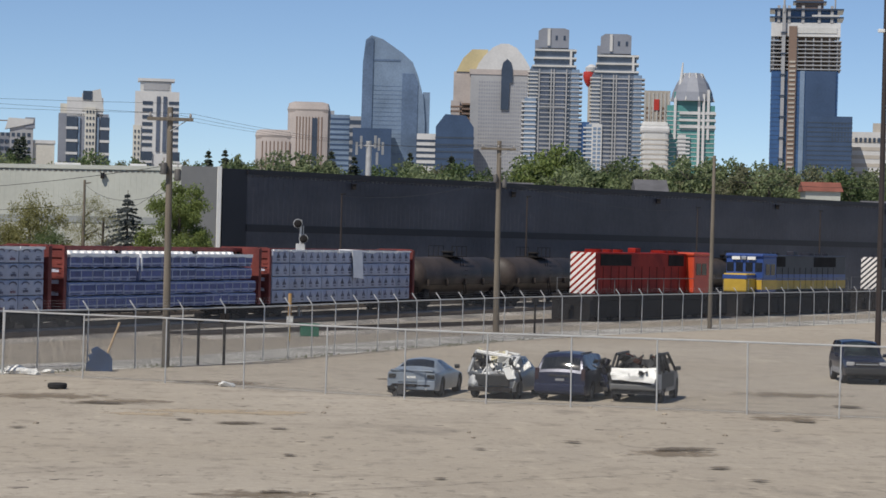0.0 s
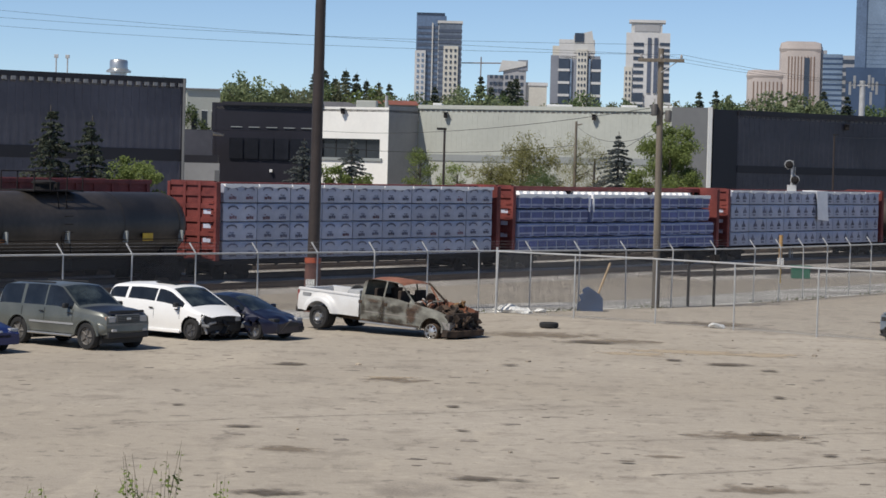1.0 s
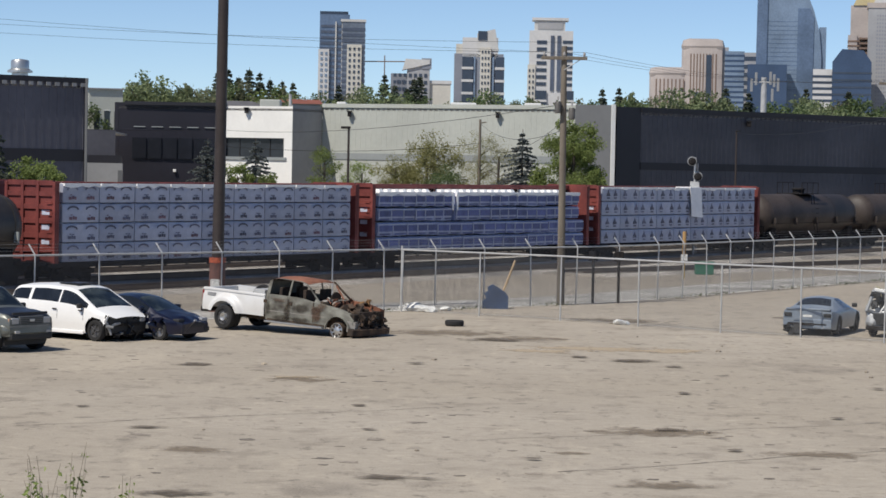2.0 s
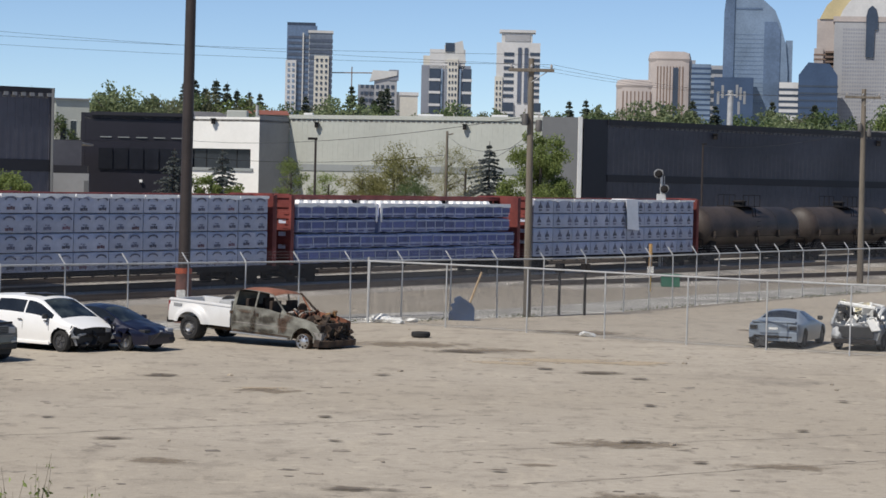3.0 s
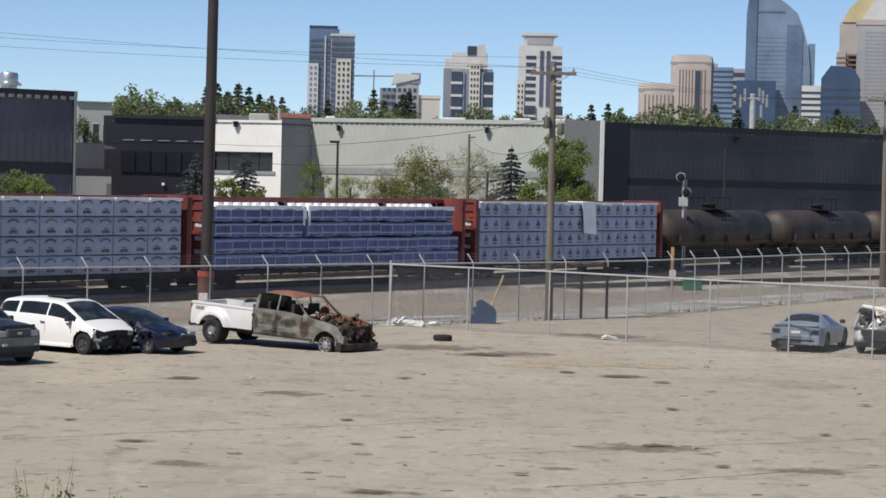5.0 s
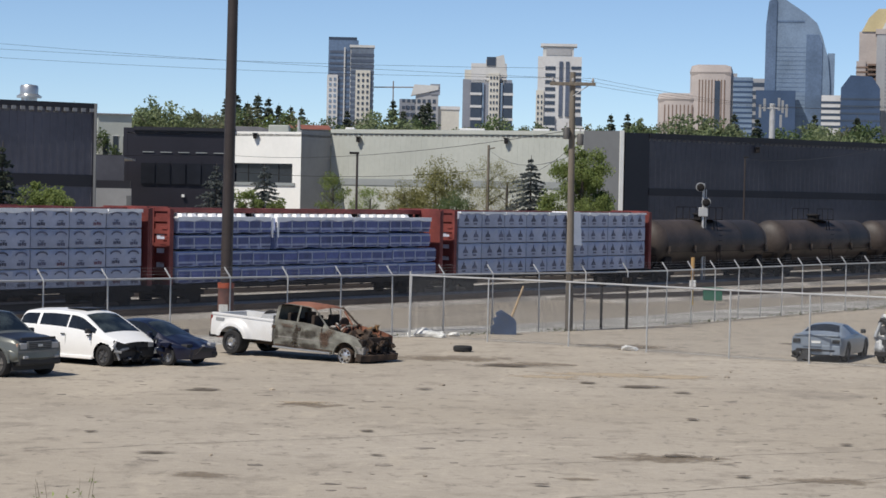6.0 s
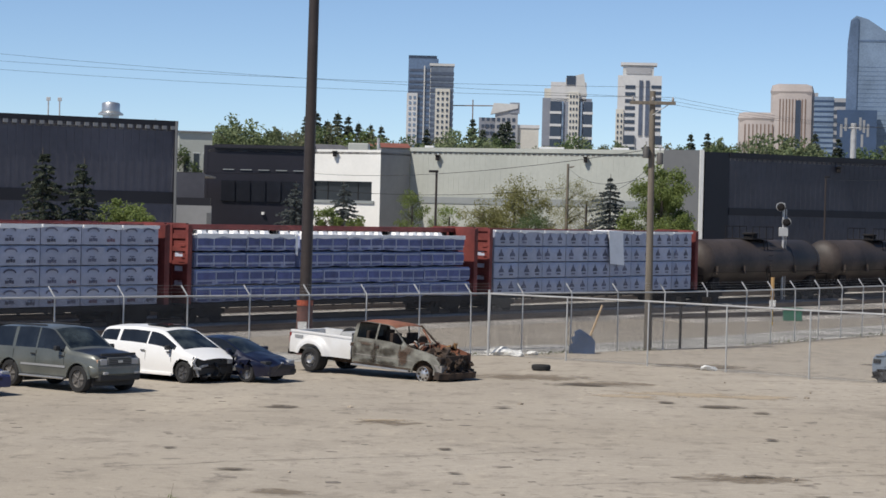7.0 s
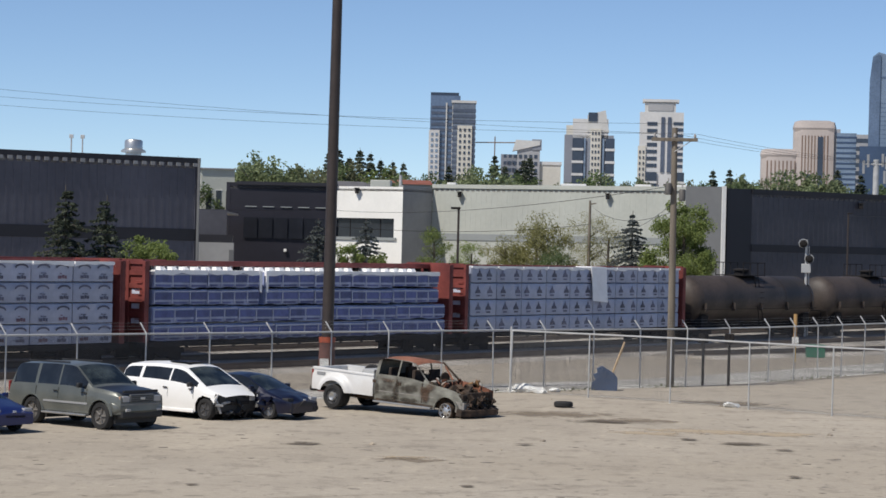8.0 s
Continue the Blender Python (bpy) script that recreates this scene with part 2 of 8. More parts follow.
def ring(bm, pts):
    return [bm.verts.new(p) for p in pts]


def loft(sections, bm=None, caps=True, closed=True):
    """Skins equal-length sections of points one after another."""
    bm = bm or bmesh.new()
    rows = [ring(bm, s) for s in sections]
    n = len(rows[0])
    for a, b in zip(rows, rows[1:]):
        for i in range(n if closed else n - 1):
            j = (i + 1) % n
            bm.faces.new((a[i], a[j], b[j], b[i]))
    if caps:
        bm.faces.new(rows[0][::-1])
        bm.faces.new(rows[-1])
    return bm


def extrude_xz(outline, y0, y1, bm=None):
    """A plate cut to an outline of (x, z) points, from y0 to y1."""
    return loft([[(x, y0, z) for x, z in outline], [(x, y1, z) for x, z in outline]], bm)


def turned_on(axis_pts, seg=16, bm=None, axis="y", caps=True):
    """A body of revolution: (place along the axis, radius) pairs."""
    secs = []
    for a, r in axis_pts:
        ringp = []
        for i in range(seg):
            c, s = math.cos(2 * math.pi * i / seg) * r, math.sin(2 * math.pi * i / seg) * r
            ringp.append({"y": (c, a, s), "x": (a, c, s), "z": (c, s, a)}[axis])
        secs.append(ringp)
    return loft(secs, bm, caps)


def plank(p, q, z0, z1, thick, bm=None):
    """An upright slab from p to q in plan."""
    bm = bm or bmesh.new()
    p, q = Vector((*p, 0)), Vector((*q, 0))
    d = (q - p).normalized()
    nrm = Vector((-d.y, d.x, 0)) * thick
    secs = [[(v + Vector((0, 0, z))) for v in (p, q, q + nrm, p + nrm)] for z in (z0, z1)]
    return loft(secs, bm)


# ---- ground ----
def hill(x, y):
    """The yard is level; behind the sheds the land climbs to a wooded ridge."""
    d = (y - 0.30 * x - 330) / 260
    d = max(0.0, min(1.0, d))
    return 15.0 * d * d * (3 - 2 * d)


def make_ground():
    bm = bmesh.new()
    ys = [-400, -100, 0, 20, 40, 60, 80, 100, 120, 150, 200, 250, 300, 340, 380, 420, 460, 500, 540, 580, 620, 680, 760, 900, 1300, 2000, 3000, 4900]
    xs = [-4000, -1500, -700, -400, -250, -150, -80, -40, 0, 40, 80, 120, 180, 260, 350, 500, 800, 1600, 4000]
    rows = [[bm.verts.new((x, y, hill(x, y))) for x in xs] for y in ys]
    for a, b in zip(rows, rows[1:]):
        for i in range(len(xs) - 1):
            bm.faces.new((a[i], a[i + 1], b[i + 1], b[i]))
    solid("ground", bm, M_GROUND, "dusty tan yard ground of worn asphalt and hard dirt", "ground", "structure", smooth=40)


make_ground()

# ---- the railway's line ----
TRACK_TURN = 58.5
TRACK_START = Vector((-16.3, 108.0, 0))          # near side of the wagons where s = 0
ALONG = Vector((math.cos(radians(TRACK_TURN)), math.sin(radians(TRACK_TURN)), 0))
SIDE = Vector((-ALONG.y, ALONG.x, 0))             # away from the camera


def on_track(s, off=0.0):
    """Place at s metres along the line; off metres behind the wagons' near side."""
    return TRACK_START + ALONG * s + SIDE * off


# ---- warehouses behind the line ----
def wall_part(owner, p, q, z0, z1, mat, name="wall", thick=0.35, label=""):
    return part(name, plank(p, q, z0, z1, thick), mat, owner, label)


def toward(p, q, u):
    return (p[0] + (q[0] - p[0]) * u, p[1] + (q[1] - p[1]) * u)


def shifted(p, q, off):
    """The line p-q moved off metres towards the camera."""
    d = Vector((q[0] - p[0], q[1] - p[1])).normalized()
    n = Vector((d.y, -d.x)) * off
    return (p[0] + n.x, p[1] + n.y), (q[0] + n.x, q[1] + n.y)


def roof_slab(owner, pts, z0, z1, mat=M_ROOF, name="roof"):
    return part(name, loft([[(x, y, z) for x, y in pts] for z in (z0, z1)]), mat, owner)


def cladding_ribs(owner, p, q, z0, z1, step, depth, mat, name="cladding_rib"):
    """Upright ribs of profiled sheet, joined into one part."""
    bm = bmesh.new()
    length = (Vector(q) - Vector(p)).length
    n = int(length / step)
    for i in range(n):
        a, b = toward(p, q, (i + 0.2) / n), toward(p, q, (i + 0.55) / n)
        a, b = shifted(a, b, depth)
        plank(a, b, z0, z1, depth - 0.004, bm)
    return part(name, bm, mat, owner, kind="stuff")


def wall_light(owner, x, y, z):
    bm = box(-0.16, 0.16, -0.38, 0.0, -0.22, 0.2, bevel=0.05)
    bm = box(-0.22, 0.22, -0.46, -0.02, 0.2, 0.27, bm)
    part("wall_light", bm, M_DARK, owner, m=pose(x, y, z))


def warehouses():
    # long charcoal shed
    p, q = (12.9, 199.82), (112.0, 284.43)
    shed = thing("warehouse_1", "long charcoal steel-clad warehouse with a black band", "warehouse", kind="structure")
    wall_part(shed, p, q, 0, 10.75, M_DARKWALL)
    a, b = shifted(p, q, 0.06)
    wall_part(shed, a, b, 5.75, 6.35, M_DARKBAND, "cladding_band", 0.055)
    a, b = shifted(p, q, 0.10)
    wall_part(shed, a, b, 10.55, 10.98, M_DARKBAND, "parapet", 0.45)
    cladding_ribs(shed, p, q, 6.36, 10.54, 0.6, 0.014, M_DARKWALL)
    cladding_ribs(shed, p, q, 0, 5.74, 0.6, 0.014, M_DARKWALL)
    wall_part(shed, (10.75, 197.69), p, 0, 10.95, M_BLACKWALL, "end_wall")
    roof_slab(shed, [p, q, (70, 323.11), (-20, 246.59)], 10.3, 10.5)
    for u in (0.10, 0.27, 0.45, 0.62, 0.8):
        x, y = toward(*shifted(p, q, 0.1), u)
        wall_light(shed, x, y, 9.9)
    # light shed with a pale wall, a grey return and a lower grey stripe
    light = thing("warehouse_2", "pale grey profiled-steel warehouse with a grey stripe", "warehouse", kind="structure")
    c, d = (-14.48, 208.32), (10.3, 197.44)
    wall_part(light, c, d, 0, 10.85, M_CREAM)
    a, b = shifted(c, d, 0.07)
    wall_part(light, a, b, 6.15, 6.7, M_STRIPE, "cladding_stripe", 0.06)
    a, b = shifted(c, d, 0.12)
    wall_part(light, a, b, 10.66, 11.0, M_CREAM, "parapet", 0.5)
    cladding_ribs(light, c, d, 6.72, 10.78, 0.5, 0.012, M_CREAM)
    cladding_ribs(light, c, d, 0, 6.13, 0.5, 0.012, M_CREAM)
    g0, g1 = toward(*shifted(c, d, 0.13), 0.882), shifted(c, d, 0.13)[1]
    wall_part(light, g0, g1, 0, 11.05, M_GREYBAY, "grey_bay", 0.1)
    wall_part(light, (10.3, 197.18), (10.62, 197.27), 0, 11.1, M_WHITE, "downpipe", 0.2)
    roof_slab(light, [c, d, (10, 233.83), (-14, 233.83)], 10.4, 10.6)
    for u in (0.10, 0.62):
        x, y = toward(*shifted(c, d, 0.1), u)
        wall_light(light, x, y, 10.1)
    for u, w in ((0.06, 0.8), (0.5, 2.2), (0.74, 1.4), (0.86, 1.4)):
        x, y = toward(c, d, u)
        part("roof_unit", box(-w / 2, w / 2, 3, 5, 10.6, 11.25, bevel=0.05), M_WHITE, light, m=pose(x, y, 0))
    # white front with a dark strip window
    white = thing("warehouse_3", "white office front with a dark strip window", "warehouse", kind="structure")
    e, f, g = (-23.0, 206.6), (-16.76, 204.05), (-14.5, 208.2)
    k1 = toward(e, f, 0.88)
    wall_part(white, e, f, 0, 6.2, M_WHITEWALL)
    wall_part(white, e, f, 7.85, 10.6, M_WHITEWALL)
    wall_part(white, k1, f, 6.2, 7.85, M_WHITEWALL)
    a, b = shifted(e, k1, -0.3)
    part("window", plank(a, b, 6.2, 7.85, 0.1), M_DARKGLASS, white)
    for u in (0.25, 0.5, 0.75):
        a, b = shifted(toward(e, k1, u), toward(e, k1, u + 0.01), -0.26)
        part("mullion", plank(a, b, 6.2, 7.85, 0.05), M_DARK, white)
    a, b = shifted(e, toward(e, f, 0.92), 0.12)
    part("window_sill", plank(a, b, 5.95, 6.2, 0.3), M_STRIPE, white)
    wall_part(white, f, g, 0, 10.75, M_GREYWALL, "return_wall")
    roof_slab(white, [e, f, g, (-14.6, 222.78), (-23, 222.78)], 10.2, 10.4)
    part("rooftop_duct", box(-20.1, -18.3, 209.17, 210.87, 10.4, 11.3, bevel=0.1), M_CREAM, white)
    part("roof_vent", rod((-17.2, 206.62, 10.3), (-17.2, 206.62, 11.7), 0.13), M_GALV, white)
    wall_light(white, -20.9, 205.7, 10.2)
    # black block
    black = thing("warehouse_4", "black clad office block with dark glazing", "warehouse", kind="structure")
    h, i = (-32.5, 206.55), (-23.05, 206.6)
    wall_part(black, h, i, 0, 10.75, M_BLACKWALL)
    wall_part(black, (-31.5, 222.78), h, 0, 10.75, M_BLACKWALL)
    for k in range(6):
        x = -30.9 + k * 1.34
        part("window", box(x, x + 1.2, 206.4, 206.55, 5.9, 7.7), M_DARKGLASS, black)
    part("parapet", box(-31.6, -22.7, 206.3, 206.9, 10.55, 10.85), M_DARKBAND, black)
    for k in range(5):
        x = -30.8 + k * 1.55
        part("cladding_line", box(x, x + 1.0, 206.48, 206.55, 8.62, 8.70), M_STRIPE, black)
    part("wall_light", box(-27.3, -27.05, 206.3, 206.55, 4.75, 5.0, bevel=0.04), M_WHITE, black)
    roof_slab(black, [h, i, (-22.7, 222.78), (-31.5, 222.78)], 10.2, 10.4)
    # link between the sheds
    link = thing("warehouse_5", "low grey link building with a black band", "warehouse", kind="structure")
    wall_part(link, (-36, 181.0), (-27.9, 181.5), 0, 5.45, M_GREYWALL)
    wall_part(link, (-36, 181.1), (-28.0, 181.6), 5.45, 6.05, M_DARKBAND, "band")
    wall_part(link, (-36, 184.0), (-28.96, 184.5), 6.05, 8.05, M_DARKWALL, "upper_wall")
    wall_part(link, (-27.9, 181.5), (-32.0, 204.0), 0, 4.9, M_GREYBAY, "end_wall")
    roof_slab(link, [(-36, 184.2), (-29.2, 184.7), (-31.0, 204.0), (-37, 204.0)], 7.8, 7.95)
    # nearer charcoal shed
    near = thing("warehouse_6", "charcoal steel-clad warehouse with a roof ventilator", "warehouse", kind="structure")
    j, k = (-60, 135.28), (-27.3, 161.56)
    wall_part(near, j, k, 0, 11.0, M_NEARWALL)
    a, b = shifted(j, k, 0.06)
    wall_part(near, a, b, 5.55, 6.35, M_DARKBAND, "cladding_band", 0.055)
    a, b = shifted(j, k, 0.12)
    wall_part(near, a, b, 10.85, 11.22, M_DARKBAND, "parapet", 0.5)
    cladding_ribs(near, j, k, 6.36, 10.84, 0.6, 0.014, M_NEARWALL)
    cladding_ribs(near, j, k, 0, 5.54, 0.6, 0.014, M_NEARWALL)
    bm = bmesh.new()
    a, b = shifted(j, k, 0.16)
    n = 64
    for t in range(n):
        plank(toward(a, b, (t + 0.1) / n), toward(a, b, (t + 0.6) / n), 10.62, 10.86, 0.1, bm)
    part("eaves_trim", bm, M_GREYWALL, near, kind="stuff")
    part("corner_trim", box(-27.40, -27.24, 161.25, 161.47, 0, 11.2), M_GREYBAY, near)
    wall_part(near, k, (-42, 174.74), 0, 11.0, M_NEARWALL, "end_wall")
    roof_slab(near, [j, k, (-45, 178.56), (-78, 153.05)], 10.5, 10.7)
    vent = turned_on([(10.6, 0.55), (11.5, 0.55), (11.5, 0.85), (11.62, 0.85), (11.75, 0.62), (12.25, 0.62), (12.35, 0.55), (12.42, 0.1)], 20, axis="z")
    part("roof_ventilator", vent, M_CHROME, near, "bright galvanised roof ventilator", smooth=40, m=pose(-31.8, 160.88, 0))
    for x, y in ((-35.9, 159.86), (-35.2, 160.2)):
        bm = rod((0, 0, 10.6), (0, 0, 12.5), 0.05)
        box(-0.14, 0.14, -0.05, 0.05, 12.35, 12.6, bm, 0.02)
        part("roof_pipe", bm, M_GALV, near, m=pose(x, y, 0))


warehouses()


# ---- fences ----
def fence(name, label, pts, height, step, arms, gate_posts=()):
    """Chain-link fence: posts, top rail, wire panel and, where armed, tilted outriggers with three barbed strands."""
    f = thing(name, label, "fence")
    post_me = mesh_from("post", rod((0, 0, -0.1), (0, 0, height), 0.028, seg=8), M_GALV, 60)
    arm_me = mesh_from("arm", rod((0, 0, height - 0.02), (-0.24, 0.10, height + 0.34), 0.028, seg=6), M_GALV)
    for p, q in zip(pts, pts[1:]):
        p, q = Vector((*p, 0)), Vector((*q, 0))
        d = q - p
        n = max(1, round(d.length / step))
        for i in range(n):
            at = p + d * (i / n)
            lean = random.uniform(-1.2, 1.2)
            po = part("post", post_me, None, f, m=pose(at.x, at.y, 0, lean * 0.5, lean))
            if arms:
                part("arm", arm_me, None, po)
        turn = math.degrees(math.atan2(d.y, d.x))
        base = pose(p.x, p.y, 0, 0, 0, turn)
        part("top_rail", rod((0, 0, height - 0.03), (d.length, 0, height - 0.03), 0.033, seg=6), M_GALV, f, m=base)
        part("bottom_wire", rod((0, 0, 0.08), (d.length, 0, 0.08), 0.004, seg=4), M_GALV, f, m=base)
        bm = bmesh.new()
        vs = ring(bm, [(0, 0.05, 0.05), (d.length, 0.05, 0.05), (d.length, 0.05, height - 0.05), (0, 0.05, height - 0.05)])
        bm.faces.new(vs)
        part("wire_mesh", bm, M_WIREDARK if arms else M_WIRE, f, m=base)
        if arms:
            bm = bmesh.new()
            for k in (0.35, 0.68, 1.0):
                rod((0, -0.24 * k * 0 + 0.10 * k, height + 0.34 * k), (d.length, 0.10 * k, height + 0.34 * k), 0.0025, seg=3, bm=bm, caps=False)
            part("barbed_wire", bm, M_GALV, f, m=base)
    end = Vector((*pts[-1], 0))
    part("post", post_me, None, f, m=pose(end.x, end.y, 0))
    for x, y in gate_posts:
        part("gate_post", rod((0, 0, -0.1), (0, 0, height + 0.12), 0.045, seg=10), M_GALV, f, "thick galvanised end post", m=pose(x, y, 0))
    return f


FENCE_A = [(-26.36, 67.07), (-3.87, 91.58), (3.83, 99.1), (7.6, 104.2), (16.54, 119.6), (22.7, 129.3), (30.2, 139.3), (41.4, 152.9), (60.1, 174.9), (80, 198)]
FENCE_B = [(-3.2, 91.9), (2.85, 88.3), (8.35, 83.6), (13.5, 80.0), (19.0, 78.0), (24.6, 75.6), (40, 70)]
fence("fence", "galvanised chain-link fence topped with barbed wire along the railway", FENCE_A, 2.44, 2.72, True, [(41.4, 152.9)])
fence("fence", "galvanised chain-link fence with a top rail crossing the yard", FENCE_B, 2.44, 3.75, False, [(-3.2, 91.9)])


# ---- poles ----
def street_pole(x, y):
    po = thing("light_pole", "tall brown steel floodlight pole with a red-banded base", "light pole", x, y)
    part("shaft", rod((0, 0, 0), (0.12, 0, 21), 0.235, 0.17, seg=16), M_STEELPOLE, po, smooth=60)
    part("base_sleeve", rod((0, 0, 0), (0, 0, 1.86), 0.33, 0.30, seg=16), paint("faded_brown_red_sleeve", (0.12, 0.052, 0.042), 0.7, 0, 0.25, 1.5, 8, col2=(0.16, 0.075, 0.06)), po, "faded red protective sleeve", smooth=60)
    part("reflective_band", rod((0, 0, 1.86), (0, 0, 2.06), 0.315, seg=16), paint("orange_band", (0.42, 0.09, 0.04), 0.6), po, smooth=60)
    part("label_plate", box(-0.22, 0.12, -0.36, -0.3, 0.95, 1.25), M_WHITE, po)
    part("lamp_bar", rod((-1.2, 0, 20.8), (1.4, 0, 20.8), 0.06), M_STEELPOLE, po)


street_pole(-10.1, 89.5)


# ---- poles and wires ----
M_CABLE = paint("black_cable", (0.03, 0.03, 0.032), 0.6, 0, 0.1, 1, 5)
M_BUMPERGREY = paint("weathered_grey_tank", (0.09, 0.085, 0.08), 0.6, 0.1, 0.2, 2, 9)
M_CERAMIC = paint("grey_porcelain", (0.35, 0.33, 0.31), 0.3, 0, 0.1, 2, 9)


def wire(owner, p, q, sag, r=0.008):
    p, q = Vector(p), Vector(q)
    bm = bmesh.new()
    n = 14
    secs = []
    for i in range(n + 1):
        u = i / n
        c = p.lerp(q, u) - Vector((0, 0, sag * 4 * u * (1 - u)))
        secs.append([c + Vector((0, math.cos(a) * r, math.sin(a) * r)) for a in (0.5, 2.6, 4.7)])
    part("wire", loft(secs, bm, caps=False), M_CABLE, owner)


def utility_pole(x, y, h, lean, label, arms=(), cans=(), name="utility_pole", r=0.17):
    po = thing(name, label, "utility pole", x, y)
    part("shaft", rod((0, 0, -0.2), (lean, 0, h), r, r * 0.68, seg=12), M_WOODPOLE, po, smooth=60)
    for z, x0, x1 in arms:
        xm = lean * z / h
        ar = part("crossarm", box(xm + x0, xm + x1, -0.22, -0.1, z - 0.07, z + 0.07, bevel=0.015), M_WOODPOLE, po)
        for k in range(3):
            xi = xm + x0 + 0.12 + (x1 - x0 - 0.24) * k / 2
            part("insulator", turned_on([(z + 0.07, 0.03), (z + 0.12, 0.06), (z + 0.2, 0.05), (z + 0.26, 0.02)], 10, axis="z"), M_CERAMIC, ar, m=pose(xi, -0.16, 0))
        part("brace", rod((xm, -0.12, z - 0.5), (xm + x1 * 0.7, -0.16, z - 0.05), 0.018, seg=6), M_GALV, po)
    for z, dx in cans:
        can = part("transformer", turned_on([(z - 0.24, 0.10), (z - 0.22, 0.14), (z + 0.2, 0.14), (z + 0.25, 0.10)], 16, axis="z"), M_BUMPERGREY, po, smooth=40, m=pose(dx, -0.2, 0))
        part("bushing", rod((0, 0, z + 0.3), (0, 0, z + 0.45), 0.03), M_CERAMIC, can)
    return po


p1 = utility_pole(3.19, 98.8, 10.75, -0.06, "weathered wooden utility pole with crossarm and transformers", arms=((10.25, -0.95, 0.95),), cans=((8.2, -0.28), (7.95, 0.3)))
p2 = utility_pole(24.45, 141.9, 11.6, -0.08, "weathered wooden utility pole with a crossarm", arms=((11.1, -1.15, 1.0),), cans=((9.3, -0.3), (9.0, 0.26)), r=0.2)
p3 = utility_pole(41.15, 154.6, 11.6, 0.03, "plain wooden utility pole by the gate post", r=0.16)
p4 = utility_pole(-0.58, 190.0, 9.5, 0, "wooden utility pole in front of the pale warehouse", r=0.14)
part("secondary_arm", rod((0.0, -0.1, 9.2), (0.5, -0.1, 9.3), 0.05), M_WOODPOLE, p4)
for x, y, h in ((19.9, 190, 8.9), (36.9, 200, 9.3), (57.1, 220, 9.1), (75.5, 240, 9.4)):
    mast = thing("lamp_mast", "slim dark steel mast in front of the charcoal warehouse", "mast", x, y, group="masts along the warehouse")
    part("shaft", rod((0, 0, 0), (0, 0, h), 0.10, 0.07, seg=8), M_STEELPOLE, mast)
    part("lamp_head", box(-0.12, 0.28, -0.1, 0.1, h, h + 0.09, bevel=0.02), M_DARK, mast)
lamp = thing("car_park_lamp", "dark car park lamp with a flat head", "street lamp", -9.92, 170)
part("shaft", rod((0, 0, 0), (0, 0, 8.3), 0.10, 0.08, seg=8), M_STEELPOLE, lamp)
part("lamp_head", box(-0.55, 0.12, -0.2, 0.2, 8.25, 8.42, bevel=0.03), M_DARK, lamp)
tall = thing("light_pole", "tall dark steel floodlight pole with a small lamp", "light pole", 41.05, 120.0)
part("shaft", rod((0, 0, 0), (0, 0, 19), 0.16, 0.13, seg=10), M_STEELPOLE, tall)
part("lamp_head", box(-0.42, 0.0, -0.1, 0.1, 17.0, 17.18, bevel=0.03), M_WHITE, tall)

lines = thing("overhead_wires", "thin dark overhead wires strung between the poles", "wires")
wire(lines, (-55, 112, 15.2), (2.2, 98.7, 10.5), 0.7)
wire(lines, (-55, 112, 14.5), (3.1, 98.6, 10.9), 0.9)
wire(lines, (-55, 112, 14.1), (4.0, 98.7, 10.5), 0.9)
for dx in (-0.9, 0, 0.9):
    wire(lines, (3.13 + dx, 98.7, 10.5), (24.3 + dx, 141.7, 11.35), 0.6)
    wire(lines, (24.3 + dx, 141.7, 11.35), (75 + dx, 195, 11.5), 1.3)
wire(lines, (-19.2, 169, 8.0), (2.9, 98.7, 8.3), 0.55, 0.016)
wire(lines, (-40, 172, 8.3), (-19.2, 169, 8.0), 0.3, 0.016)
wire(lines, (-19.2, 169, 6.85), (-0.6, 189.8, 7.6), 0.5, 0.02)
wire(lines, (-0.6, 189.8, 7.6), (3.1, 98.7, 7.6), 1.0, 0.016)
wire(lines, (-0.6, 189.8, 9.2), (3.2, 98.7, 7.3), 0.8, 0.016)
wire(lines, (24.4, 141.8, 9.3), (57, 220, 9.0), 0.8, 0.016)
wire(lines, (19.9, 189.8, 8.8), (24.4, 141.8, 9.2), 0.5, 0.012)


# ---- railway signal ----
def signal():
    s = thing("railway_signal", "grey railway signal mast with two hooded heads", "railway signal", 13.85, 158.0)
    part("mast", rod((0, 0, 0), (0, 0, 6.6), 0.09, 0.08), M_GALV, s)
    for z, dx in ((6.35, -0.22), (5.35, 0.18)):
        # white heads coloured grey, their backlit shade put into the paint
        h = part("signal_head", rod((dx, -0.02, z), (dx, -0.2, z), 0.31, seg=20), M_GREYWALL, s)
        part("target_disc", rod((dx, -0.2, z - 0.03), (dx, -0.23, z - 0.03), 0.26, seg=20), M_DARK, h)
        part("hood", rod((dx, -0.2, z + 0.02), (dx, -0.55, z), 0.17, 0.15, seg=14), M_DARK, h)
    part("relay_case", box(-0.3, 0.3, -0.2, 0.2, 4.4, 5.0, bevel=0.04), M_GALV, s)
    part("ladder", rod((0.2, 0.2, 0), (0.2, 0.2, 6.2), 0.03), M_GALV, s)


signal()


